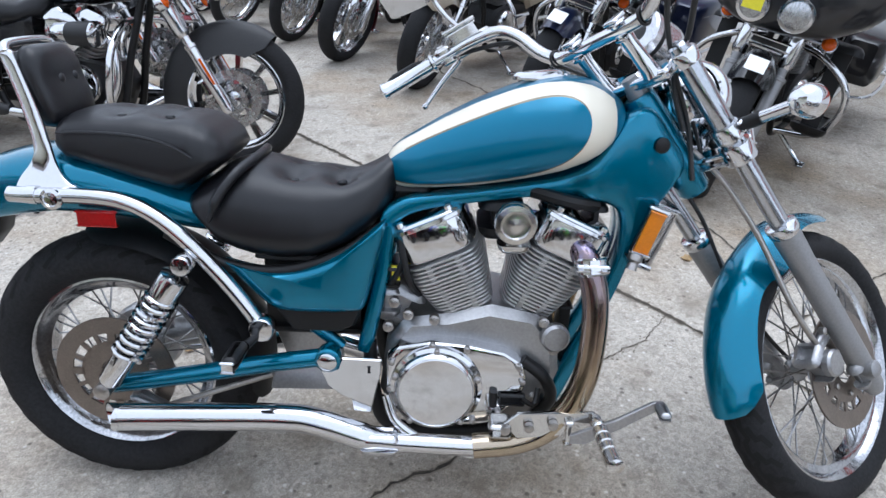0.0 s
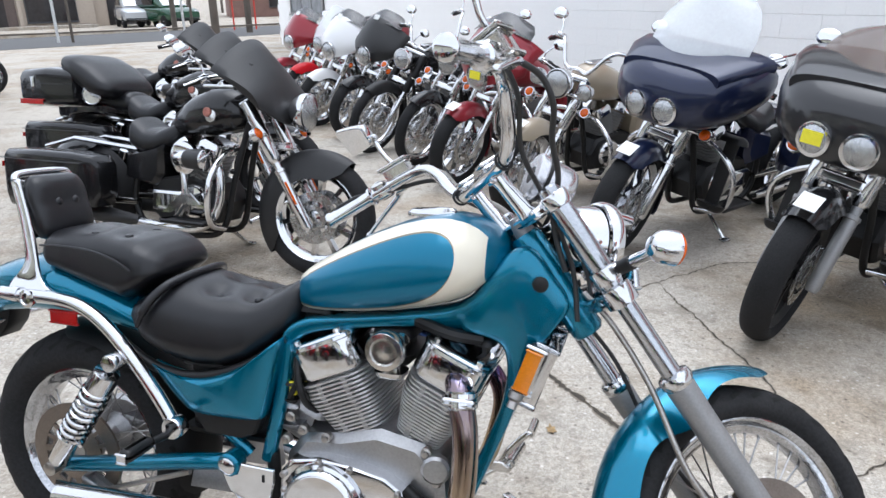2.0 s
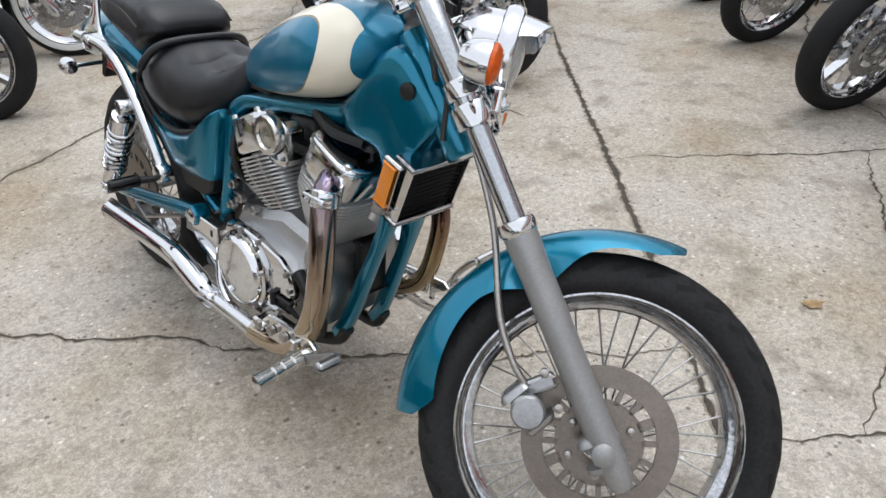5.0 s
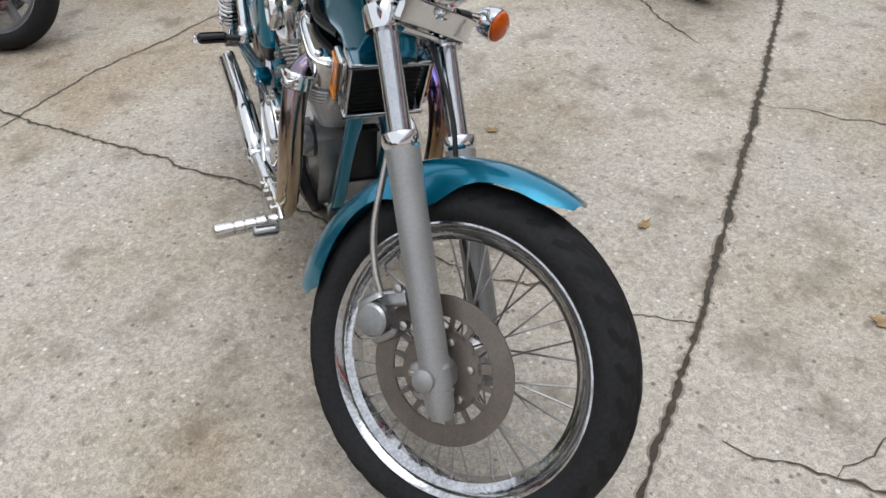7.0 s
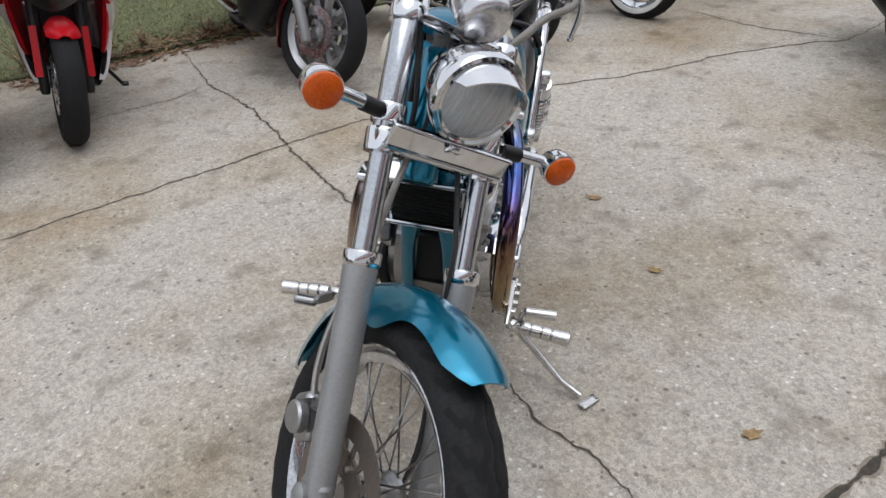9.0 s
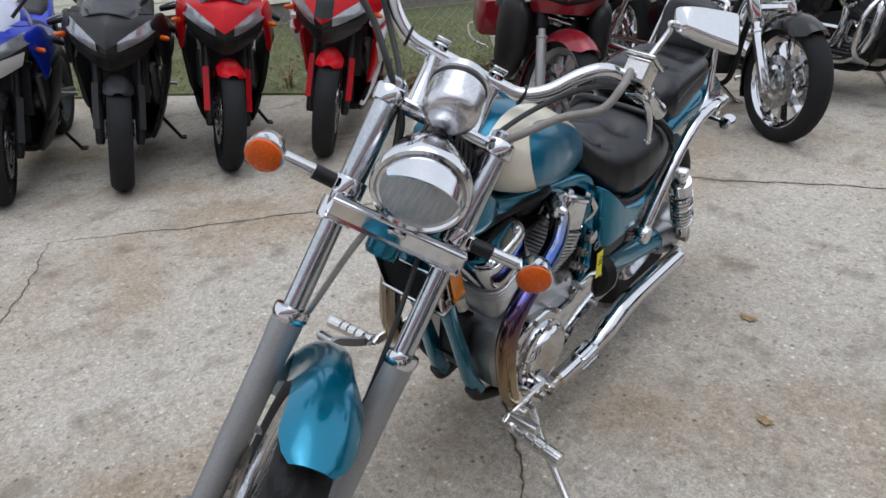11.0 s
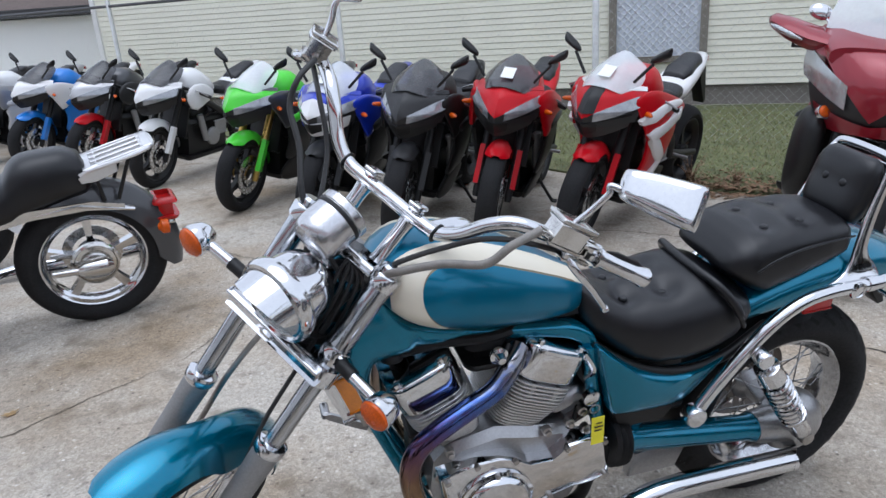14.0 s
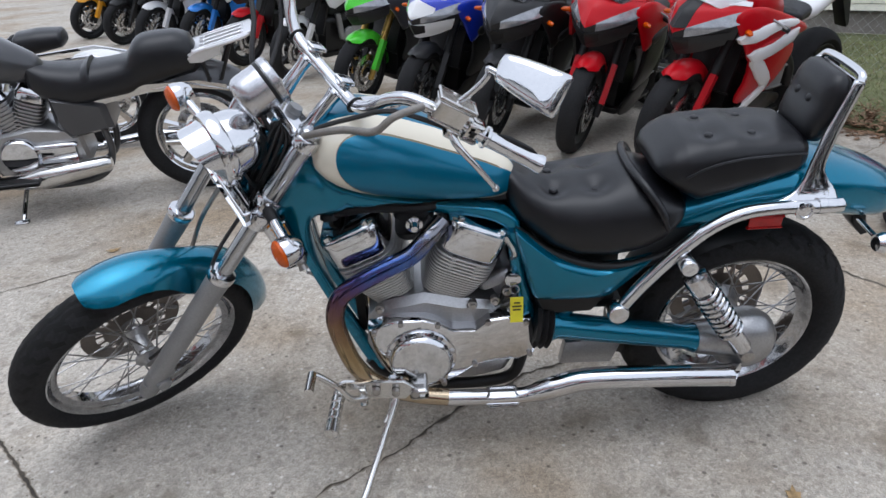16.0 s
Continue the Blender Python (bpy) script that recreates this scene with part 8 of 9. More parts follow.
    part("side_stand", Shape().tube([(-0.80, 0.12, 0.22), (-0.82, 0.25, 0.052)], 0.011, 8).rbox((-0.825, 0.265, 0.05), (0.06, 0.04, 0.012), 0.004), BLACK, b, "side stand, folded out")
    return b


# row along the house: sport machines
SH = 52
sport("red and white sport motorcycle with black nose stripe", (-0.67, -0.93), SH - 12, RED, WHITE, RED, RED, tag=True, stripe=True, screen=SCREEN_CLEAR, group="sport row")
sport("bright red full-fairing sport motorcycle", (-0.19, -1.22), SH + 8, RED, None, None, BLACK, tag=True, group="sport row")
sport("matt black full-fairing sport motorcycle", (0.34, -1.45), SH + 8, MATT_BLACK, BLACK, None, None, tag=False, group="sport row")
sport("blue and white sport motorcycle", (0.85, -1.83), SH + 8, BLUE, BLUE, BLUE, MATT_BLACK, chin=WHITE, screen=SCREEN_CLEAR, tag=True, fender_mat=MATT_BLACK, group="sport row")
sport("lime green sport motorcycle with black and silver side panels", (1.40, -2.58), SH + 2, GREEN, GREY_PAINT, GREEN, MATT_BLACK, screen=SCREEN_CLEAR, fork=GOLD, wheel=MATT_BLACK, group="sport row")
sport("white half-faired sport motorcycle", (2.25, -3.75), SH + 4, WHITE, WHITE, WHITE, BLACK, naked=True, fender_mat=WHITE, group="sport row")
sport("grey street motorcycle with red fender tip", (3.02, -4.65), SH + 4, GREY_PAINT, MATT_BLACK, SILVER, MATT_BLACK, naked=True, fender_mat=RED, group="sport row")
sport("light blue and white sport motorcycle", (3.80, -5.40), SH + 4, LIGHT_BLUE, WHITE, WHITE, LIGHT_BLUE, group="sport row")
sport("white sport motorcycle with silver side panels", (4.55, -5.85), SH + 4, WHITE, SILVER, WHITE, WHITE, fender_mat=WHITE, group="sport row")
sport("matt black sport motorcycle at the row end", (5.35, -6.6), SH + 4, MATT_BLACK, BLACK, None, None, group="sport row")
sport("black and yellow sport motorcycle", (6.2, -7.3), SH + 4, YELLOW_PAINT, MATT_BLACK, None, MATT_BLACK, group="sport row")
# grey cruisers beyond the front wheel
cruiser("charcoal cruiser with luggage rack and chrome muffler", (3.50, -0.25), 18, GREY_PAINT, GREY_PAINT, engine=ALLOY, rear_rack=True, steer=-6, R=0.345, rim_r=0.255, arms=5, guard=False, lean=-9, pad=True)
cruiser("brown cruiser with white tank panels", (4.55, -1.2), 18, WHITE, TAUPE, engine=ALLOY, steer=0, arms=5, guard=False, pad=True)
# big red tourer by the grass
cruiser("maroon touring motorcycle with wide fairing and cases", (-1.56, 0.06), 46, MAROON, MAROON, fairing="shark", bags=True, trunk=True, slant=True, guard=False, shield=SCREEN_CLEAR, high=1.0, arms=10, R=0.31, rim_r=0.225, half=0.065, steer=26, wheel_mat=ALLOY, fat_fork=False, group="west row")
# row of cruisers with whitewalls
WW = 62
west = [((-2.25, 1.05), BLACK_PAINT, False, 9), ((-3.02, 1.72), BLACK_PAINT, True, 5), ((-3.63, 2.25), RED, True, 9), ((-4.75, 3.02), BLACK_PAINT, True, 5), ((-5.28, 3.58), BLACK_PAINT, False, 9),
        ((-6.33, 4.28), LIGHT_BLUE, False, 9), ((-6.86, 5.2), NAVY, False, 5), ((-7.7, 5.9), BLACK_PAINT, True, 9), ((-8.5, 6.6), NAVY, False, 9), ((-9.3, 7.4), BLACK_PAINT, False, 9), ((-10.2, 8.2), GREY_PAINT, False, 9)]
for i, (p, col, ww, arms) in enumerate(west):
    cruiser({0: "black cruiser with chrome cast wheels"}.get(i, ("red" if col is RED else "blue" if col in (LIGHT_BLUE, NAVY) else "grey" if col is GREY_PAINT else "black") + " cruiser with " + ("whitewall tyres" if ww else "chrome wheels") + " and windscreen"), p, WW, col, whitewall=ww, arms=arms,
            shield=SCREEN_CLEAR if i in (3, 7) else SCREEN_SMOKE if i in (5, 10) else None, laced=(i % 3 == 1), fairing="batwing" if i in (4, 6, 8, 9) else None, slim=i in (4, 6, 9), bags=i in (4, 6, 8, 9), sissy=i in (1, 2, 5), bars=(0.22, 0.42, 0.18) if i % 2 else (0.12, 0.40, 0.14), steer=-8, pad=True, group="west row")
# row along the white wall
NH = 240
cruiser("black touring motorcycle with twin-lamp fairing", (1.40, 3.27), NH, CHARCOAL, CHARCOAL, shield=SCREEN_BROWN, fairing="shark", bags=True, sticker=True, tag=True, steer=10, R=0.335, rim_r=0.25, half=0.062, arms=9, wheel_mat=MATT_BLACK, fender_mat=BLACK_PAINT, group="north row")
cruiser("navy touring motorcycle with tall clear windscreen", (0.60, 4.07), NH, NAVY, NAVY, fairing="shark", bags=True, shield=SCREEN_CLEAR, high=1.15, tag=True, steer=12, R=0.335, rim_r=0.25, arms=9, wheel_mat=CHROME, group="north row")
cruiser("sand coloured cruiser with chrome spot lamps", (-0.17, 4.70), NH, TAUPE, TAUPE, lightbar=True, sticker=True, tag=True, steer=12, R=0.325, laced=True, bars=(0.20, 0.42, 0.2), group="north row")
cruiser("maroon touring motorcycle with batwing fairing", (-0.85, 5.28), NH, MAROON, MAROON, fairing="batwing", bags=True, sticker=True, tag=True, steer=12, arms=9, group="north row")
cruiser("black cruiser with tall handlebar", (-1.40, 5.80), NH, BLACK_PAINT, laced=True, R=0.33, rim_r=0.25, half=0.05, bars=(0.34, 0.40, 0.16), steer=14, group="north row")
cruiser("black chopper with thin laced front wheel", (-2.02, 6.13), NH, BLACK_PAINT, laced=True, R=0.345, rim_r=0.27, half=0.045, rake=34, fat_fork=False, bars=(0.16, 0.4, 0.1), guard=False, steer=16, fender_mat=BLACK, group="north row")
cruiser("black touring motorcycle with batwing fairing", (-2.62, 6.78), NH, BLACK_PAINT, fairing="batwing", bags=True, steer=12, group="north row")
cruiser("white touring motorcycle with batwing fairing", (-3.35, 7.3), NH, WHITE, fairing="batwing", bags=True, steer=12, group="north row")
cruiser("black and red cruiser with windscreen", (-4.0, 7.95), NH, RED, shield=SCREEN_CLEAR, steer=12, group="north row")
cruiser("maroon touring motorcycle beside the white wall", (-4.75, 8.6), NH, MAROON, fairing="batwing", bags=True, trunk=True, steer=12, group="north row")
cruiser("black cruiser beside the touring motorcycle", (2.42, 2.92), NH, BLACK_PAINT, steer=12, arms=9, group="north row")
# black machines between the rows
cruiser("black touring motorcycle with hard saddlebags", (-0.86, 3.21), 1, BLACK_PAINT, fairing="batwing", bags=True, slim=True, steer=3, R=0.33, rim_r=0.235, arms=10, lean=-8, wb=1.60, fender_mat=MATT_BLACK, muffler_mat=MATT_BLACK, skirt=0.15, group="middle row")
cruiser("black touring motorcycle with top case", (-1.62, 3.98), 2, BLACK_PAINT, fairing="batwing", bags=True, trunk=True, slim=True, steer=3, arms=10, lean=-8, muffler_mat=MATT_BLACK, group="middle row")
cruiser("dark touring motorcycle with hard saddlebags", (-3.2, 5.6), 2, BLACK_PAINT, fairing="batwing", bags=True, slim=True, steer=3, arms=10, lean=-8, group="middle row")

# ---- buildings and distance ----
def frame_at(x, y, deg):
    return pose(x, y, 0, 0, 0, deg)


def window_parts(parent, x0, x1, z0, z1, y, rail=True, bars=1, glass=None, frame_mat=None, label=""):
    """A window with frame, sill and panes on a wall face at local y (the lot lies towards -y)."""
    w = part("window", Shape().rbox(((x0 + x1) / 2, y + 0.01, (z0 + z1) / 2), (x1 - x0, 0.02, z1 - z0), 0.002), BLACK, parent, label)
    fm = frame_mat or DARK_TRIM
    for cx, cz, sx, sz in (((x0 + x1) / 2, z1 - 0.03, x1 - x0, 0.06), ((x0 + x1) / 2, z0 + 0.03, x1 - x0, 0.06), (x0 + 0.03, (z0 + z1) / 2, 0.06, z1 - z0 - 0.12), (x1 - 0.03, (z0 + z1) / 2, 0.06, z1 - z0 - 0.12)):
        part("frame", Shape().rbox((cx, y - 0.02, cz), (sx, 0.05, sz), 0.006), fm, w)
    part("sill", Shape().rbox(((x0 + x1) / 2, y - 0.04, z0 - 0.015), (x1 - x0 + 0.08, 0.09, 0.03), 0.006), fm, w)
    xs = np.linspace(x0 + 0.06, x1 - 0.06, bars + 2)
    zs = [z0 + 0.06, (z0 + z1) / 2, z1 - 0.06] if rail else [z0 + 0.06, z1 - 0.06]
    for a, b in zip(xs, xs[1:]):
        for c, d in zip(zs, zs[1:]):
            part("pane", Shape().rbox(((a + b) / 2, y - 0.006, (c + d) / 2), (b - a - 0.03, 0.008, d - c - 0.03), 0.002), glass or GLASS_DARK, w)
    for a in xs[1:-1]:
        part("glazing_bar", Shape().rbox((a, y - 0.012, (z0 + z1) / 2), (0.03, 0.03, z1 - z0 - 0.12), 0.004), fm, w)
    if rail:
        part("glazing_bar", Shape().rbox(((x0 + x1) / 2, y - 0.016, zs[1]), (x1 - x0 - 0.12, 0.03, 0.035), 0.004), fm, w)
    return w


# white block building behind the north row: its face runs along local x, local y points away from the lot
WB = frame_at(-12.53, 19.9, -42.0)
wbld = thing("white_building", "white painted block building with red and black trim band", "building", WB)
part("wall", Shape().rbox((17, 5.0, 2.3), (34.0, 10.0, 4.6), 0.02), WHITE_WALL, wbld, "white painted block wall")
for z, h, mat, lab in ((2.84, 0.42, RED_TRIM, "red painted band"), (2.535, 0.19, DARK_TRIM, "dark painted band"), (3.62, 0.28, DARK_TRIM, "dark painted band")):
    part("trim_band", Shape().rbox((17, -0.03, z), (34.1, 0.09, h), 0.01), mat, wbld, lab)
    part("trim_band", Shape().rbox((-0.03, 5.0, z), (0.09, 9.9, h), 0.01), mat, wbld, lab)
part("roof", Shape().rbox((17, 5.0, 4.66), (34.3, 10.3, 0.12), 0.02), DARK_TRIM, wbld)
window_parts(wbld, 1.75, 5.0, 0.95, 2.38, -0.012, True, 2, GLASS_REFLECTION, ALLOY_GREY, "tall metal-framed window")

# tan shop across the road
ROOF_BROWN = material("brown_shingle_roof", (0.11, 0.085, 0.075), 0.9, vary=0.2, scale=2, fine=20, bump=0.3)
TB = frame_at(-38.0, 24.1, 66.4)
shop = thing("tan_shop", "flat-roofed tan rendered shop with dark windows", "building", TB)
part("wall", Shape().rbox((4.75, 4.0, 1.95), (9.5, 8.0, 3.9), 0.03), TAN, shop, "tan rendered front block")
part("parapet", Shape().rbox((4.75, 4.0, 3.93), (9.7, 8.2, 0.10), 0.02), DARK_TRIM, shop, "dark roof edge")
part("wing", Shape().rbox((11.75, 4.6, 1.42), (4.5, 7.6, 2.84), 0.03), TAN, shop, "lower garage wing")
part("wing_roof", Shape().rbox((11.75, 4.6, 2.87), (4.6, 7.7, 0.08), 0.02), DARK_TRIM, shop)
# dark panel on the solid wall paints the shade inside the doorway
part("garage_opening_shade", Shape().rbox((11.65, 0.79, 1.1), (2.3, 0.06, 2.2), 0.01), GLASS_DARK, shop, "dark panel for the shaded garage doorway")
window_parts(shop, 0.9, 3.0, 0.3, 1.85, -0.012, False, 0)
window_parts(shop, 5.8, 8.5, 0.3, 1.85, -0.012, False, 1)
part("door_recess", Shape().rbox((4.35, -0.01, 1.0), (2.0, 0.04, 2.0), 0.01), ROOF_BROWN, shop, "recessed entrance")
part("door", Shape().rbox((4.35, -0.045, 0.98), (0.95, 0.04, 1.94), 0.01), GLASS_DARK, shop, "glazed door")
for x in (3.25, 5.5):
    part("pilaster", Shape().rbox((x, -0.04, 1.0), (0.22, 0.12, 2.05), 0.01), TAN, shop)
part("step", Shape().rbox((4.5, -0.8, 0.08), (9.0, 1.6, 0.16), 0.02), CONCRETE, shop, "concrete front step")

BRICK = material("red_brown_wall", (0.20, 0.12, 0.10), 0.9, vary=0.2, scale=2, fine=14)
hs = thing("hip_roof_house", "low brown house with brown hip roof", "house", frame_at(-48.5, 11.0, 66.4))
part("wall", Shape().rbox((8, 5, 1.0), (16, 10, 2.0), 0.03), BRICK, hs)
rf = Shape().add([(-0.6, -0.6, 2.0), (16.6, -0.6, 2.0), (16.6, 10.6, 2.0), (-0.6, 10.6, 2.0), (4.5, 5, 4.3), (12.5, 5, 4.3)], [(0, 1, 5, 4), (1, 2, 5), (2, 3, 4, 5), (3, 0, 4), (3, 2, 1, 0)])
part("roof", rf, ROOF_BROWN, hs, "brown shingle roof", smooth=0)
window_parts(hs, 3, 5, 0.7, 1.7, -0.012, True, 0)
window_parts(hs, 7.5, 9.0, 0.7, 1.7, -0.012, True, 0)
st = thing("brick_store", "long low red-brown brick store", "building", frame_at(-34, 48, 40))
part("wall", Shape().rbox((10, 5, 1.3), (24, 10, 2.6), 0.03), BRICK, st)
part("roof", Shape().rbox((10, 5, 2.66), (24.4, 10.4, 0.12), 0.02), DARK_TRIM, st)
for i in range(4):
    window_parts(st, 1 + i * 5, 3.4 + i * 5, 0.7, 1.9, -0.012, False, 1)

# road along the far side of the lot, with kerb
def ground_strip(name, a, b, width, z, mat, label, cat, h=0.02):
    a, b = np.array(a, float), np.array(b, float)
    d = (b - a) / np.linalg.norm(b - a)
    c = (a + b) / 2
    s = Shape().rbox((0, 0, z - h / 2), (np.linalg.norm(b - a), width, h), 0.004)
    tagged(part(name, s, mat, None, "", frame_at(c[0], c[1], math.degrees(math.atan2(d[1], d[0])))), label, cat, kind="structure")


ground_strip("road", (-45, -30), (3, 80), 8.0, 0.012, ASPHALT, "grey asphalt road beyond the fence", "road", 0.02)
ground_strip("pavement", (-49.3, -26), (-2, 82), 2.2, 0.12, CONCRETE, "raised concrete pavement across the road", "pavement", 0.12)

# poles
def utility_pole(x, y, r, h, arm=False, box=False):
    p = thing("utility_pole", "tall weathered wooden utility pole", "pole", frame_at(x, y, 40), group="poles by the road")
    part("pole", Shape().tube([(0, 0, -0.05), (0, 0, h * 0.5), (0.03, 0, h)], [r, r * 0.9, r * 0.72], 14), WOOD_POLE, p)
    if arm:
        part("cross_arm", Shape().rbox((0, 0, h - 0.8), (2.4, 0.11, 0.13), 0.01), WOOD_POLE, p)
        for k in (-1.1, -0.5, 0.5, 1.1):
            part("insulator", Shape().lathe([(0.01, 0), (0.05, 0.02), (0.03, 0.06), (0.05, 0.1), (0.01, 0.14)], (k, 0, h - 0.735), (0, 0, 1), 10), PAPER, p)
    if box:
        part("sign_box", Shape().rbox((-0.28, -0.05, 4.02), (0.62, 0.3, 0.62), 0.02), YELLOW, p, "yellow box")
    return p


def az(a, d):
    return 1.34 + d * math.cos(radians(a)), 0.30 + d * math.sin(radians(a))


utility_pole(*az(132.55, 38), 0.13, 9.5, True)
utility_pole(*az(129.85, 28), 0.15, 9.0, False, True)
utility_pole(*az(127.35, 33), 0.14, 9.5)
utility_pole(*az(128.9, 80), 0.13, 8.0, True)


def wire(pts, r, name="overhead_wire", label="thin dark overhead wire between poles"):
    tagged(part(name, Shape().tube(curve(pts, 8), r, 5), CABLE), label, "wire")


# posts and rails of the fence by the road
road_fence = thing("road_fence", "rusty steel post and rail fence by the road", "fence")
posts = [az(151.5, 30), az(147.75, 30), az(147.1, 30), az(140.35, 30), az(139.45, 30), az(132.0, 31), az(131.4, 31)]
for i, (x, y) in enumerate(posts):
    part("post", Shape().tube([(x, y, -0.05), (x, y, 2.3 + 0.45 * (i % 2))], 0.05, 10), GALV if i % 2 else WOOD_POLE, road_fence)
for z in (1.78, 0.35):
    for a, b in zip(posts, posts[1:] + [az(120, 34)]):
        part("rail", Shape().tube([(*a, z), (*b, z)], 0.03, 8), WOOD_POLE, road_fence)


def sign(x, y, deg):
    s = thing("roadside_sign", "red roadside sign board with yellow lettering", "sign", frame_at(x, y, deg))
    part("board", Shape().rbox((0, 0, 1.7), (1.25, 0.08, 0.75), 0.02), RED_TRIM, s)
    for i in range(4):
        part("lettering", Shape().rbox((-0.4 + 0.27 * i, -0.045, 1.6), (0.16, 0.01, 0.2), 0.003), YELLOW, s)
    for k in (-0.5, 0.5):
        part("post", Shape().tube([(k, 0.06, 0), (k, 0.06, 2.0)], 0.04, 8), RED_TRIM, s)


sign(*az(127.6, 36), 40)

GREEN_CAR = paint("dark_green_car_paint", (0.01, 0.06, 0.03), 0.3, 0.25)
WHITE_CAR = paint("silver_car_paint", (0.5, 0.52, 0.54), 0.3, 0.25)


def car(x, y, deg, mat, label):
    """A parked sport utility car, nose along local x."""
    c = thing("car", label, "car", frame_at(x, y, deg), group="parked cars")
    body = [sect(px, w, z0, z1, 5, 24) for px, w, z0, z1 in ((-2.2, 0.8, 0.45, 0.95), (-2.1, 0.9, 0.35, 1.05), (-0.6, 0.92, 0.30, 1.06), (0.8, 0.92, 0.30, 1.05), (1.9, 0.88, 0.32, 0.95), (2.15, 0.78, 0.40, 0.80))]
    part("body", Shape().loft(body), mat, c, smooth=50)
    cab = [sect(px, w, 1.0, z1, 5, 24, 0, 0.84) for px, w, z1 in ((-2.1, 0.84, 1.10), (-1.85, 0.84, 1.60), (-0.2, 0.84, 1.68), (0.35, 0.82, 1.60), (1.05, 0.80, 1.08))]
    part("cabin", Shape().loft(cab), mat, c, smooth=50)
    wn = Shape().add([(1.02, -0.66, 1.10), (1.02, 0.66, 1.10), (0.42, 0.6, 1.56), (0.42, -0.6, 1.56)], [(0, 1, 2, 3)])
    part("windscreen", Shape().rbox((0.76, 0, 1.345), (0.74, 1.28, 0.02), 0.005, spin(37, "Y")), LENS, c, "pale reflecting windscreen")
    for s in (-1, 1):
        part("side_window", Shape().rbox((-0.7, s * 0.80, 1.33), (1.9, 0.03, 0.36), 0.01, spin(s * 9, "X")), GLASS_DARK, c)
        part("headlight", Shape().rbox((2.03, s * 0.66, 0.78), (0.16, 0.30, 0.13), 0.03), LENS, c)
        for px in (-1.4, 1.4):
            w = part("wheel", Shape().lathe([(0.2, -0.1), (0.31, -0.1), (0.335, -0.06), (0.335, 0.06), (0.31, 0.1), (0.2, 0.1)], (px, s * 0.80, 0.335), (0, 1, 0), 24), RUBBER, c)
            part("rim", Shape().lathe([(0.20, -0.09), (0.20, 0.09), (0.05, 0.07), (0.03, 0.105 * s)], (px, s * 0.80, 0.335), (0, 1, 0), 20), ALLOY, w)
    part("grille", Shape().rbox((2.1, 0, 0.62), (0.08, 0.9, 0.16), 0.02), BLACK, c)
    part("bumper", Shape().rbox((2.12, 0, 0.42), (0.16, 1.6, 0.16), 0.05), BLACK, c)


car(*az(135.0, 45), -38, WHITE_CAR, "silver car with pale windscreen parked by the garage")
car(*az(133.0, 43), -20, GREEN_CAR, "dark green car parked beside the garage")


# bare winter trees
def bare_tree(x, y, h, seed, spread=0.6, depth=6):
    rnd = random.Random(seed)
    t = thing("bare_tree", "leafless winter tree with fine grey branches", "tree", frame_at(x, y, rnd.uniform(0, 360)), group="bare trees")
    trunk, limbs, twigs = Shape(), Shape(), Shape()

    def grow(p, d, length, r, level):
        n = 3
        pts, rr = [p], [r]
        for i in range(n):
            d = d + np.array([rnd.uniform(-.16, .16), rnd.uniform(-.16, .16), rnd.uniform(-.04, .14)])
            d = d / np.linalg.norm(d)
            pts.append(pts[-1] + d * length / n)
            rr.append(max(0.010, r * (1 - 0.42 * (i + 1) / n)))
        (trunk if level == 0 else limbs if level < 3 else twigs).tube(pts, rr, 8 if level < 2 else 3 if level > 3 else 4)
        if level >= depth:
            return
        for k in range(rnd.choice((2, 3, 3)) if level else 5):
            q = pts[-1] if k < 2 else pts[rnd.choice((2, 3))]
            side = np.array([rnd.gauss(0, 1), rnd.gauss(0, 1), rnd.gauss(0, .5)])
            side = side / np.linalg.norm(side)
            nd = d * (1 - spread * 0.5) + side * spread * rnd.uniform(.7, 1.3)
            grow(q, nd / np.linalg.norm(nd), length * rnd.uniform(.62, .82), rr[-1] * rnd.uniform(.6, .8), level + 1)

    grow(np.array([0, 0, -0.1]), np.array([0, 0, 1.0]), h * 0.25, h * 0.022, 0)
    part("trunk", trunk, BARK, t)
    tagged(part("branching", limbs, BARK, t), kind="stuff")
    tagged(part("twig_crown", twigs, BARK, t), kind="stuff")


for i, (a, d, h) in enumerate(((150.0, 57, 12), (146.8, 60, 12), (143.2, 66, 10), (154, 60, 12), (131.2, 95, 9), (128.4, 85, 9), (126.4, 80, 9), (133.5, 110, 9))):
    bare_tree(*az(a, d), h, 40 + i)

# ---- grass, fence and house behind the sport row ----
def slab_polygon(name, pts, z0, z1, mat, label, cat):
    n = len(pts)
    s = Shape().loft([[np.array([x, y, z0]) for x, y in pts], [np.array([x, y, z1]) for x, y in pts]])
    tagged(part(name, s, mat, smooth=0), label, cat, kind="structure")


LAWN = [(-14.5, 8.6), (-4.0, 0.30), (-2.55, -1.0), (-1.62, -1.86), (-1.25, -2.5), (-0.6, -3.6), (0.4, -4.7), (2.0, -6.3), (4.6, -8.6), (9.0, -12.4), (7.0, -16.0), (-26.0, 6.0)]
slab_polygon("lawn", LAWN, -0.05, 0.018, GRASS, "short winter lawn behind the parking lot", "ground")
rnd = random.Random(5)


def inside(x, y, poly):
    hit = False
    for (x0, y0), (x1, y1) in zip(poly, poly[1:] + poly[:1]):
        if (y0 > y) != (y1 > y) and x < (x1 - x0) * (y - y0) / (y1 - y0) + x0:
            hit = not hit
    return hit


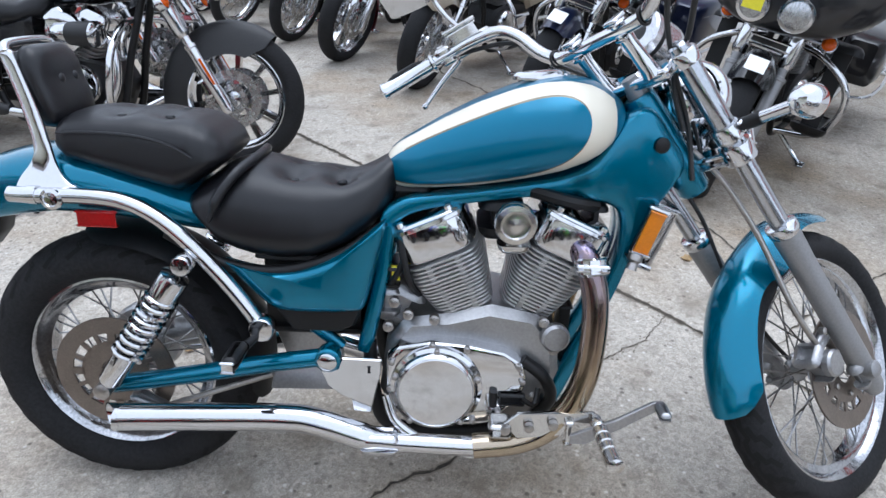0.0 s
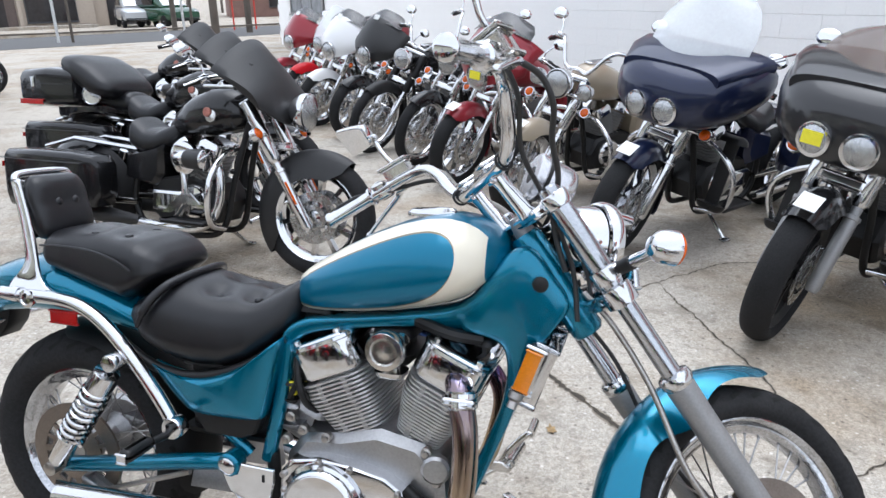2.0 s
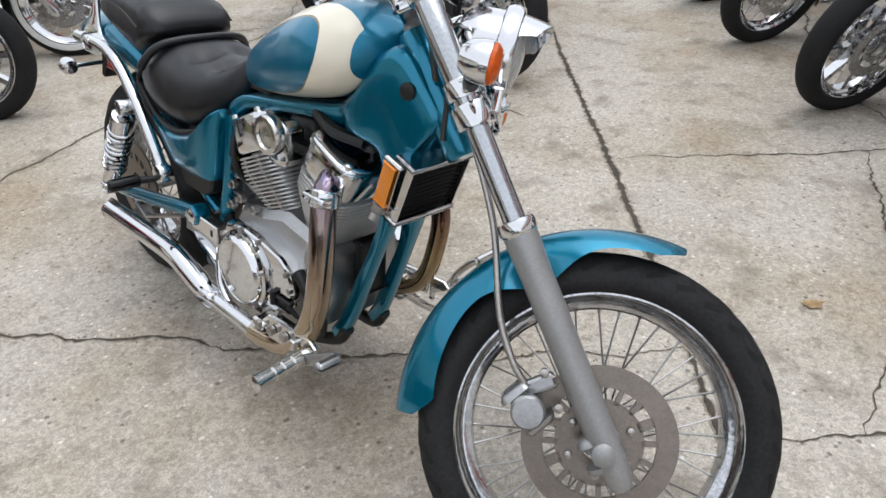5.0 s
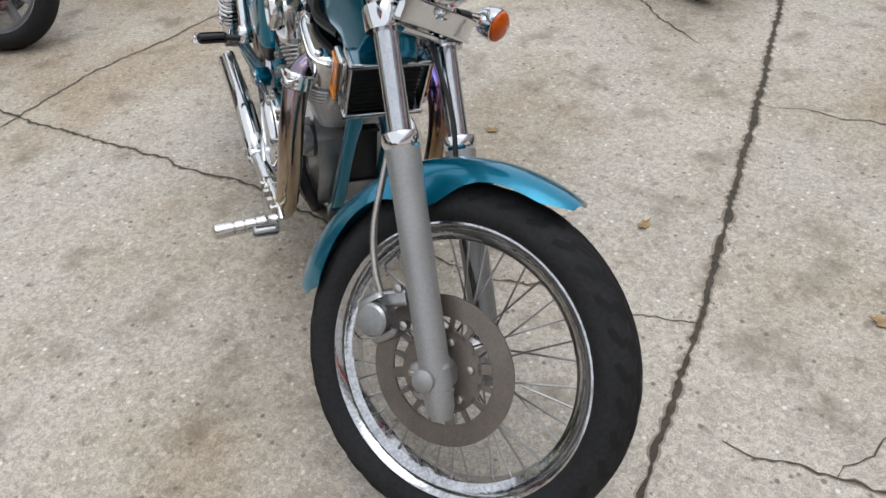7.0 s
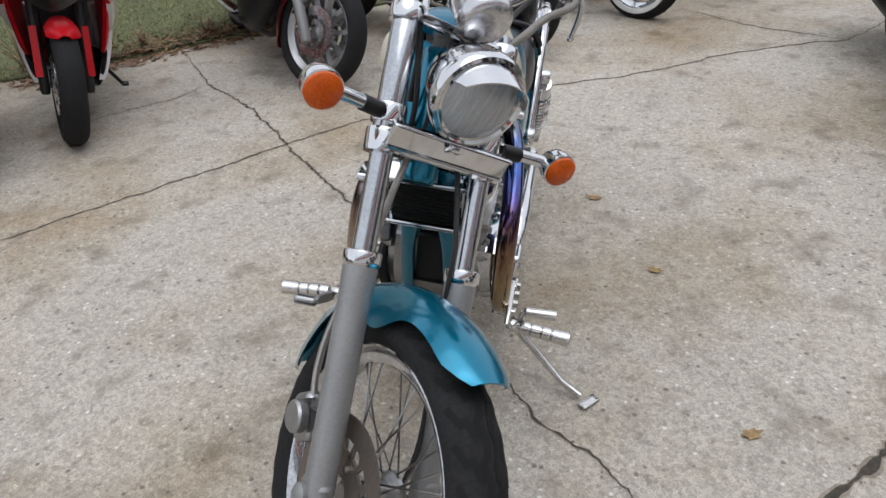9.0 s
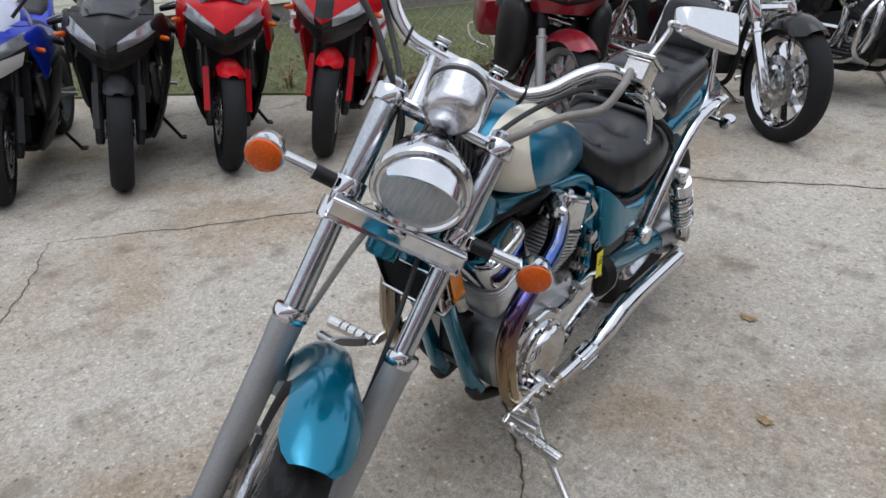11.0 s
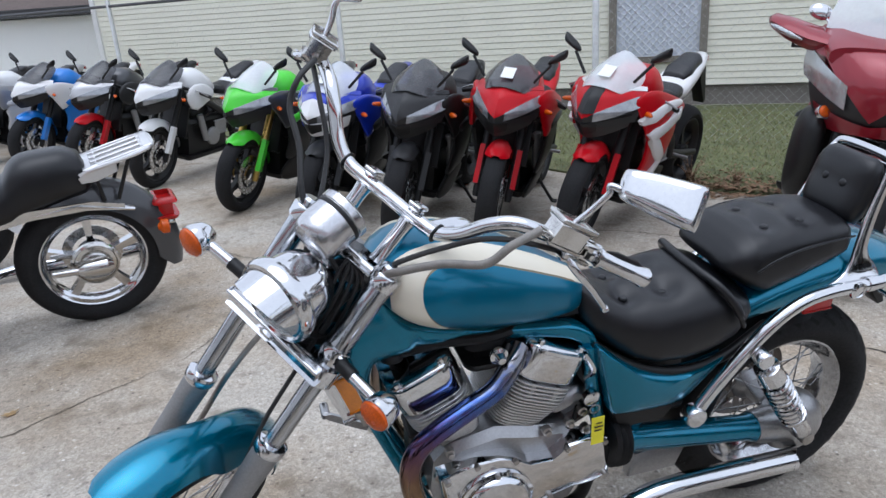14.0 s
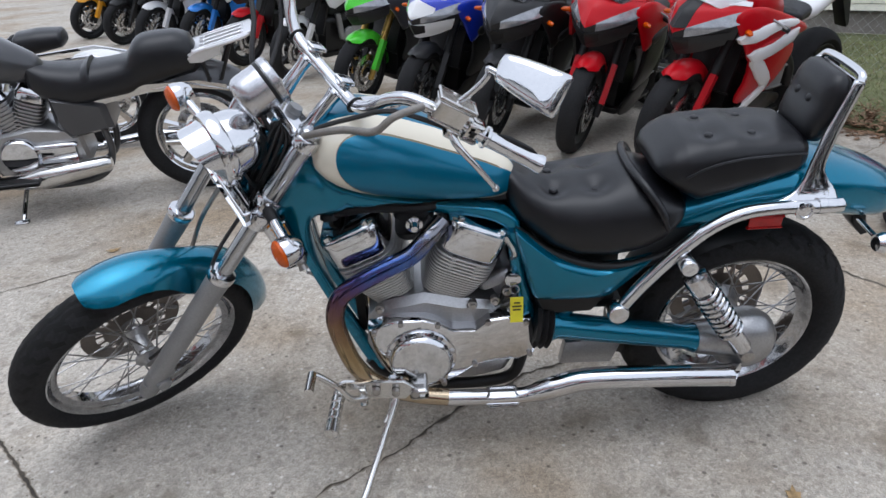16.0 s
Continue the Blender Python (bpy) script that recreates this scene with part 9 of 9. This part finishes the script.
verts, faces, dry_v, dry_f = [], [], [], []
for i in range(90000):
    x, y = (rnd.uniform(-4.2, 0.4), rnd.uniform(-4.6, 0.6)) if i % 5 else (rnd.uniform(-6.5, 0.4), rnd.uniform(-6.0, 1.4))
    if not inside(x, y, LAWN):
        continue
    a, h, w = rnd.uniform(0, 6.28), rnd.uniform(0.022, 0.050), rnd.uniform(0.002, 0.0045)
    dx, dy = math.cos(a), math.sin(a)
    lx, ly = rnd.uniform(-.04, .04), rnd.uniform(-.04, .04)
    tgt_v, tgt_f = (dry_v, dry_f) if rnd.random() < 0.22 else (verts, faces)
    k = len(tgt_v)
    tgt_v += [(x - dx * w, y - dy * w, 0.015), (x + dx * w, y + dy * w, 0.015), (x + dx * w * .6 + lx * .5, y + dy * w * .6 + ly * .5, h * .65), (x - dx * w * .6 + lx * .5, y - dy * w * .6 + ly * .5, h * .65), (x + lx, y + ly, h)]
    tgt_f += [(k, k + 1, k + 2, k + 3), (k + 3, k + 2, k + 4)]
tagged(part("grass", Shape().add(verts, faces), BLADE, smooth=0), "short green lawn grass", "grass", kind="stuff")
tagged(part("dry_grass", Shape().add(dry_v, dry_f), material("straw_blades", (0.26, 0.21, 0.12), 0.9, vary=0.4), smooth=0), "straw-coloured dead grass blades in the lawn", "grass", kind="stuff")
lv, lf = [], []
for i in range(1500):
    s = rnd.uniform(0, 1)
    bx, by = (-2.9 + 1.5 * s, -0.72 - 1.28 * s)
    off = abs(rnd.gauss(0, 0.22)) - 0.10
    x, y = bx - 0.67 * off + rnd.uniform(-.1, .1), by - 0.74 * off + rnd.uniform(-.1, .1)
    z = 0.022 + abs(rnd.gauss(0, 0.02)) if inside(x, y, LAWN) else 0.006
    a, r, tl = rnd.uniform(0, 6.28), rnd.uniform(0.012, 0.035), rnd.uniform(-.5, .5)
    c, s2 = math.cos(a), math.sin(a)
    k = len(lv)
    lv += [(x + c * r, y + s2 * r, z + r * tl), (x - s2 * r * .5, y + c * r * .5, z + 0.004), (x - c * r, y - s2 * r, z), (x + s2 * r * .5, y - c * r * .5, z + 0.006)]
    lf += [(k, k + 1, k + 2, k + 3)]
tagged(part("dead_leaves", Shape().add(lv, lf), DRY, smooth=0), "brown dead leaves along the lawn edge", "leaves", kind="stuff")


def dry_weed(x, y, h, n, seed):
    r2 = random.Random(seed)
    w = thing("dry_weed", "withered brown weed at the lawn edge", "plant", frame_at(x, y, 0), group="withered weeds")
    st, lf2 = Shape(), Shape()
    for i in range(n):
        a, l = r2.uniform(0, 6.28), h * r2.uniform(.5, 1.1)
        tip = np.array([math.cos(a) * l * r2.uniform(.2, .7), math.sin(a) * l * r2.uniform(.2, .7), l])
        pts = curve([(0.02 * math.cos(a), 0.02 * math.sin(a), 0.01), tip * [.35, .35, .55], tip], 3)
        st.tube(pts, 0.0025, 4)
        for q in pts[2:]:
            for _ in range(2):
                b, rr = r2.uniform(0, 6.28), r2.uniform(.012, .03)
                o = np.array([math.cos(b), math.sin(b), r2.uniform(-.6, .4)]) * rr
                sd = np.array([-math.sin(b), math.cos(b), 0]) * rr * .35
                lf2.add([q, q + o * .5 + sd, q + o, q + o * .5 - sd], [(0, 1, 2, 3)])
    tagged(part("stem_tuft", st, DRY, w), kind="stuff")
    tagged(part("dry_foliage", lf2, DRY, w, smooth=0), kind="stuff")


for i, (x, y, h) in enumerate(((-1.75, -1.95, 0.28), (-1.9, -1.8, 0.22), (-1.62, -2.15, 0.30), (-2.15, -1.6, 0.14), (-2.5, -1.3, 0.12), (-1.45, -2.45, 0.25))):
    dry_weed(x, y, h, 14, 60 + i)

# chain-link fence
FENCE = [(-6.6, 0.52), (-4.28, -1.63), (-1.97, -3.77), (0.34, -5.90), (3.52, -8.84), (6.5, -11.6)]
link_fence = thing("chain_link_fence", "galvanised chain-link fence with dark top rail", "fence")
FH = 1.66
for i, (x, y) in enumerate(FENCE):
    if i == 1:
        continue
    part("post", Shape().tube([(x, y, -0.05), (x, y, FH + 0.06), (x, y, FH + 0.09)], [0.032, 0.032, 0.012], 14), GALV, link_fence)
for a, b in zip(FENCE, FENCE[1:]):
    part("top_rail", Shape().tube([(*a, FH), (*b, FH)], 0.021, 10), DARK_TRIM, link_fence)
    a, b = np.array(a), np.array(b)
    L = np.linalg.norm(b - a)
    d = (b - a) / L
    mesh, step, k = Shape(), 0.085, -int(FH / 0.085) - 1
    while k * step < L:
        for sgn in (1, -1):
            s0 = k * step if sgn == 1 else k * step + FH
            lo, hi = 0.0, FH
            e0, e1 = s0, s0 + sgn * FH
            t0 = max(0.0, min(1.0, (0 - s0) / (sgn * FH) if sgn == 1 else (L - s0) / (sgn * FH)))
            t1 = max(0.0, min(1.0, (L - s0) / (sgn * FH) if sgn == 1 else (0 - s0) / (sgn * FH)))
            if t1 - t0 > 0.01:
                p0, p1 = a + d * (s0 + sgn * FH * t0), a + d * (s0 + sgn * FH * t1)
                mesh.tube([(*p0, 0.03 + FH * t0 * 0.98), (*p1, 0.03 + FH * t1 * 0.98)], 0.0007, 3, False)
        k += 1
    part("mesh", mesh, GALV, link_fence, "woven wire mesh", smooth=0)

# house with horizontal siding: its face runs along local x, local y points to the lot
HX = frame_at(-11.72, -0.43, -30)
house = thing("house", "cream house with horizontal vinyl siding and grey foundation", "house", HX)
part("wall", Shape().rbox((9, -4.0, 1.7), (18, 7.9, 3.4), 0.02), SIDING, house, "house wall")
part("foundation", Shape().rbox((9, -4.0, 0.12), (17.96, 7.93, 0.27), 0.02), FOUND, house, "grey block foundation")
part("roof", Shape().add([(-0.4, 0.5, 3.35), (18.4, 0.5, 3.35), (18.4, -4, 5.4), (-0.4, -4, 5.4), (18.4, -8.5, 3.35), (-0.4, -8.5, 3.35)], [(0, 1, 2, 3), (3, 2, 4, 5), (0, 3, 5), (1, 4, 2), (0, 5, 4, 1)]), ROOF_BROWN, house, "brown shingle roof", smooth=0)
COURSE = 0.0745
board = Shape().add([(0, 0.0, 0), (18, 0.0, 0), (18, 0.012, 0.004), (18, 0.004, COURSE), (0, 0.004, COURSE), (0, 0.012, 0.004), (18, -0.03, 0), (0, -0.03, 0), (0, -0.03, COURSE), (18, -0.03, COURSE)], [(5, 2, 3, 4), (7, 6, 2, 5), (4, 3, 9, 8), (0, 1, 6, 7)])
board_data = data_of("siding_board", board, SIDING, 0)
z = 0.262
while z < 3.33:
    ob = new("siding_board", board_data)
    ob.parent = house
    ob.matrix_basis = pose(0, 0.002, z)
    z += COURSE
part("corner_post", Shape().rbox((18.0, 0.0, 1.8), (0.10, 0.10, 3.1), 0.01), PAPER, house, "white corner board")
CURTAIN = material("pale_curtain", (0.66, 0.70, 0.78), 0.8, vary=0.12, scale=9, fine=40, stretch=(4, 1, .3))
LATTICE = material("window_lattice", (0.70, 0.72, 0.75), 0.6)
WEATHERED = material("weathered_window_wood", (0.22, 0.20, 0.17), 0.8, vary=0.25, scale=5, fine=60)


x0, x1 = 9.123, 10.162
wn = part("window", Shape().rbox(((x0 + x1) / 2, 0.02, 1.32), (x1 - x0, 0.05, 1.45), 0.004), CURTAIN, house, "window with pale curtain and lattice")
for cx, cz, sx, sz in (((x0 + x1) / 2, 2.07, x1 - x0 + .1, 0.09), ((x0 + x1) / 2, 0.585, x1 - x0 + 0.1, 0.075), (x0, 1.33, 0.10, 1.42), (x1, 1.33, 0.10, 1.42)):
    part("frame", Shape().rbox((cx, 0.045, cz), (sx, 0.06, sz), 0.006), WEATHERED, wn)
for k in range(-16, 34):
    for sgn in (1, -1):
        s0 = x0 + k * 0.085 if sgn == 1 else x0 + k * 0.085 + 0.2
        p0, p1 = [s0, 0.62], [s0 + sgn * 1.42, 2.04]
        ts = sorted([(x0 + .05 - s0) / (sgn * 1.42), (x1 - .05 - s0) / (sgn * 1.42)])
        t0, t1 = max(0, ts[0]), min(1, ts[1])
        if t1 - t0 > 0.03:
            part("lattice_bar", Shape().tube([(s0 + sgn * 1.42 * t0, 0.05, .62 + 1.42 * t0), (s0 + sgn * 1.42 * t1, 0.05, .62 + 1.42 * t1)], 0.006, 4), LATTICE, wn)
# pale garage beside the house
gar = thing("garage", "pale grey garage with dark eave", "building", frame_at(4.4, -12.2, -15))
part("wall", Shape().rbox((2.4, -3, 0.80), (6.8, 6, 1.62), 0.02), WHITE_WALL, gar, "pale wall")
part("eave", Shape().rbox((2.4, -2.9, 1.70), (7.2, 6.4, 0.16), 0.02), DARK_TRIM, gar, "dark gutter and eave")
part("roof", Shape().add([(-1.2, 0.3, 1.78), (6.0, 0.3, 1.78), (6.0, -3, 3.2), (-1.2, -3, 3.2), (6.0, -6.2, 1.78), (-1.2, -6.2, 1.78)], [(0, 1, 2, 3), (3, 2, 4, 5), (0, 3, 5), (1, 4, 2), (0, 5, 4, 1)]), ROOF_BROWN, gar, "dark shingle roof", smooth=0)

# concrete blocks of the white wall: thin painted faces with open joints
block = Shape().add([(0, 0, 0), (0.398, 0, 0), (0.398, 0, 0.198), (0, 0, 0.198), (0.003, -0.0015, 0.003), (0.395, -0.0015, 0.003), (0.395, -0.0015, 0.195), (0.003, -0.0015, 0.195)], [(4, 5, 6, 7), (0, 1, 5, 4), (1, 2, 6, 5), (2, 3, 7, 6), (3, 0, 4, 7)])
block_data = data_of("block", block, WHITE_WALL, 0)
rest = Shape()
for r in range(12):
    for c in range(85):
        x, z = c * 0.4 - (0.2 if r % 2 else 0) + 0.2, r * 0.2 + 0.01
        if z + 0.2 > 2.43 or (1.4 < x < 5.1 and z > 0.7):
            continue
        if 15.6 < x < 27.0 and z > 0.35:
            ob = new("block", block_data)
            ob.parent = wbld
            ob.matrix_basis = pose(x, 0.0, z)
        else:
            rest.add([(p[0] + x, p[1], p[2] + z) for p in block.v], block.f)
tagged(part("blockwork", rest, WHITE_WALL, wbld, "painted block courses", smooth=0), kind="stuff")

# fallen leaves on the concrete
LEAF = material("yellow_brown_leaf", (0.31, 0.21, 0.10), 0.85, vary=0.4, scale=20, fine=90)
for k, (x, y) in enumerate(((0.02, 1.965), (0.685, 2.215), (1.22, 2.58), (1.58, 0.72), (2.1, 0.19), (-0.44, 1.72))):
    r2 = random.Random(200 + k)
    s = 0.030 + 0.012 * r2.random()
    pts = [(math.cos(w) * s * (0.55 if i % 2 else 1.0), math.sin(w) * s * 0.6 * (0.7 if i % 2 else 1.0)) for i, w in enumerate(np.linspace(0, 6.283, 12, endpoint=False))]
    lf3 = Shape().loft([[np.array([a, b, 0.004 + 0.25 * a * a / s]) for a, b in pts], [np.array([a, b, 0.0055 + 0.25 * a * a / s]) for a, b in pts]])
    tagged(part("fallen_leaf", lf3, LEAF, None, "", pose(x, y, 0, 0, 0, r2.uniform(0, 360)), 0), "curled yellow-brown leaf lying on the concrete", "leaf", "fallen leaves")
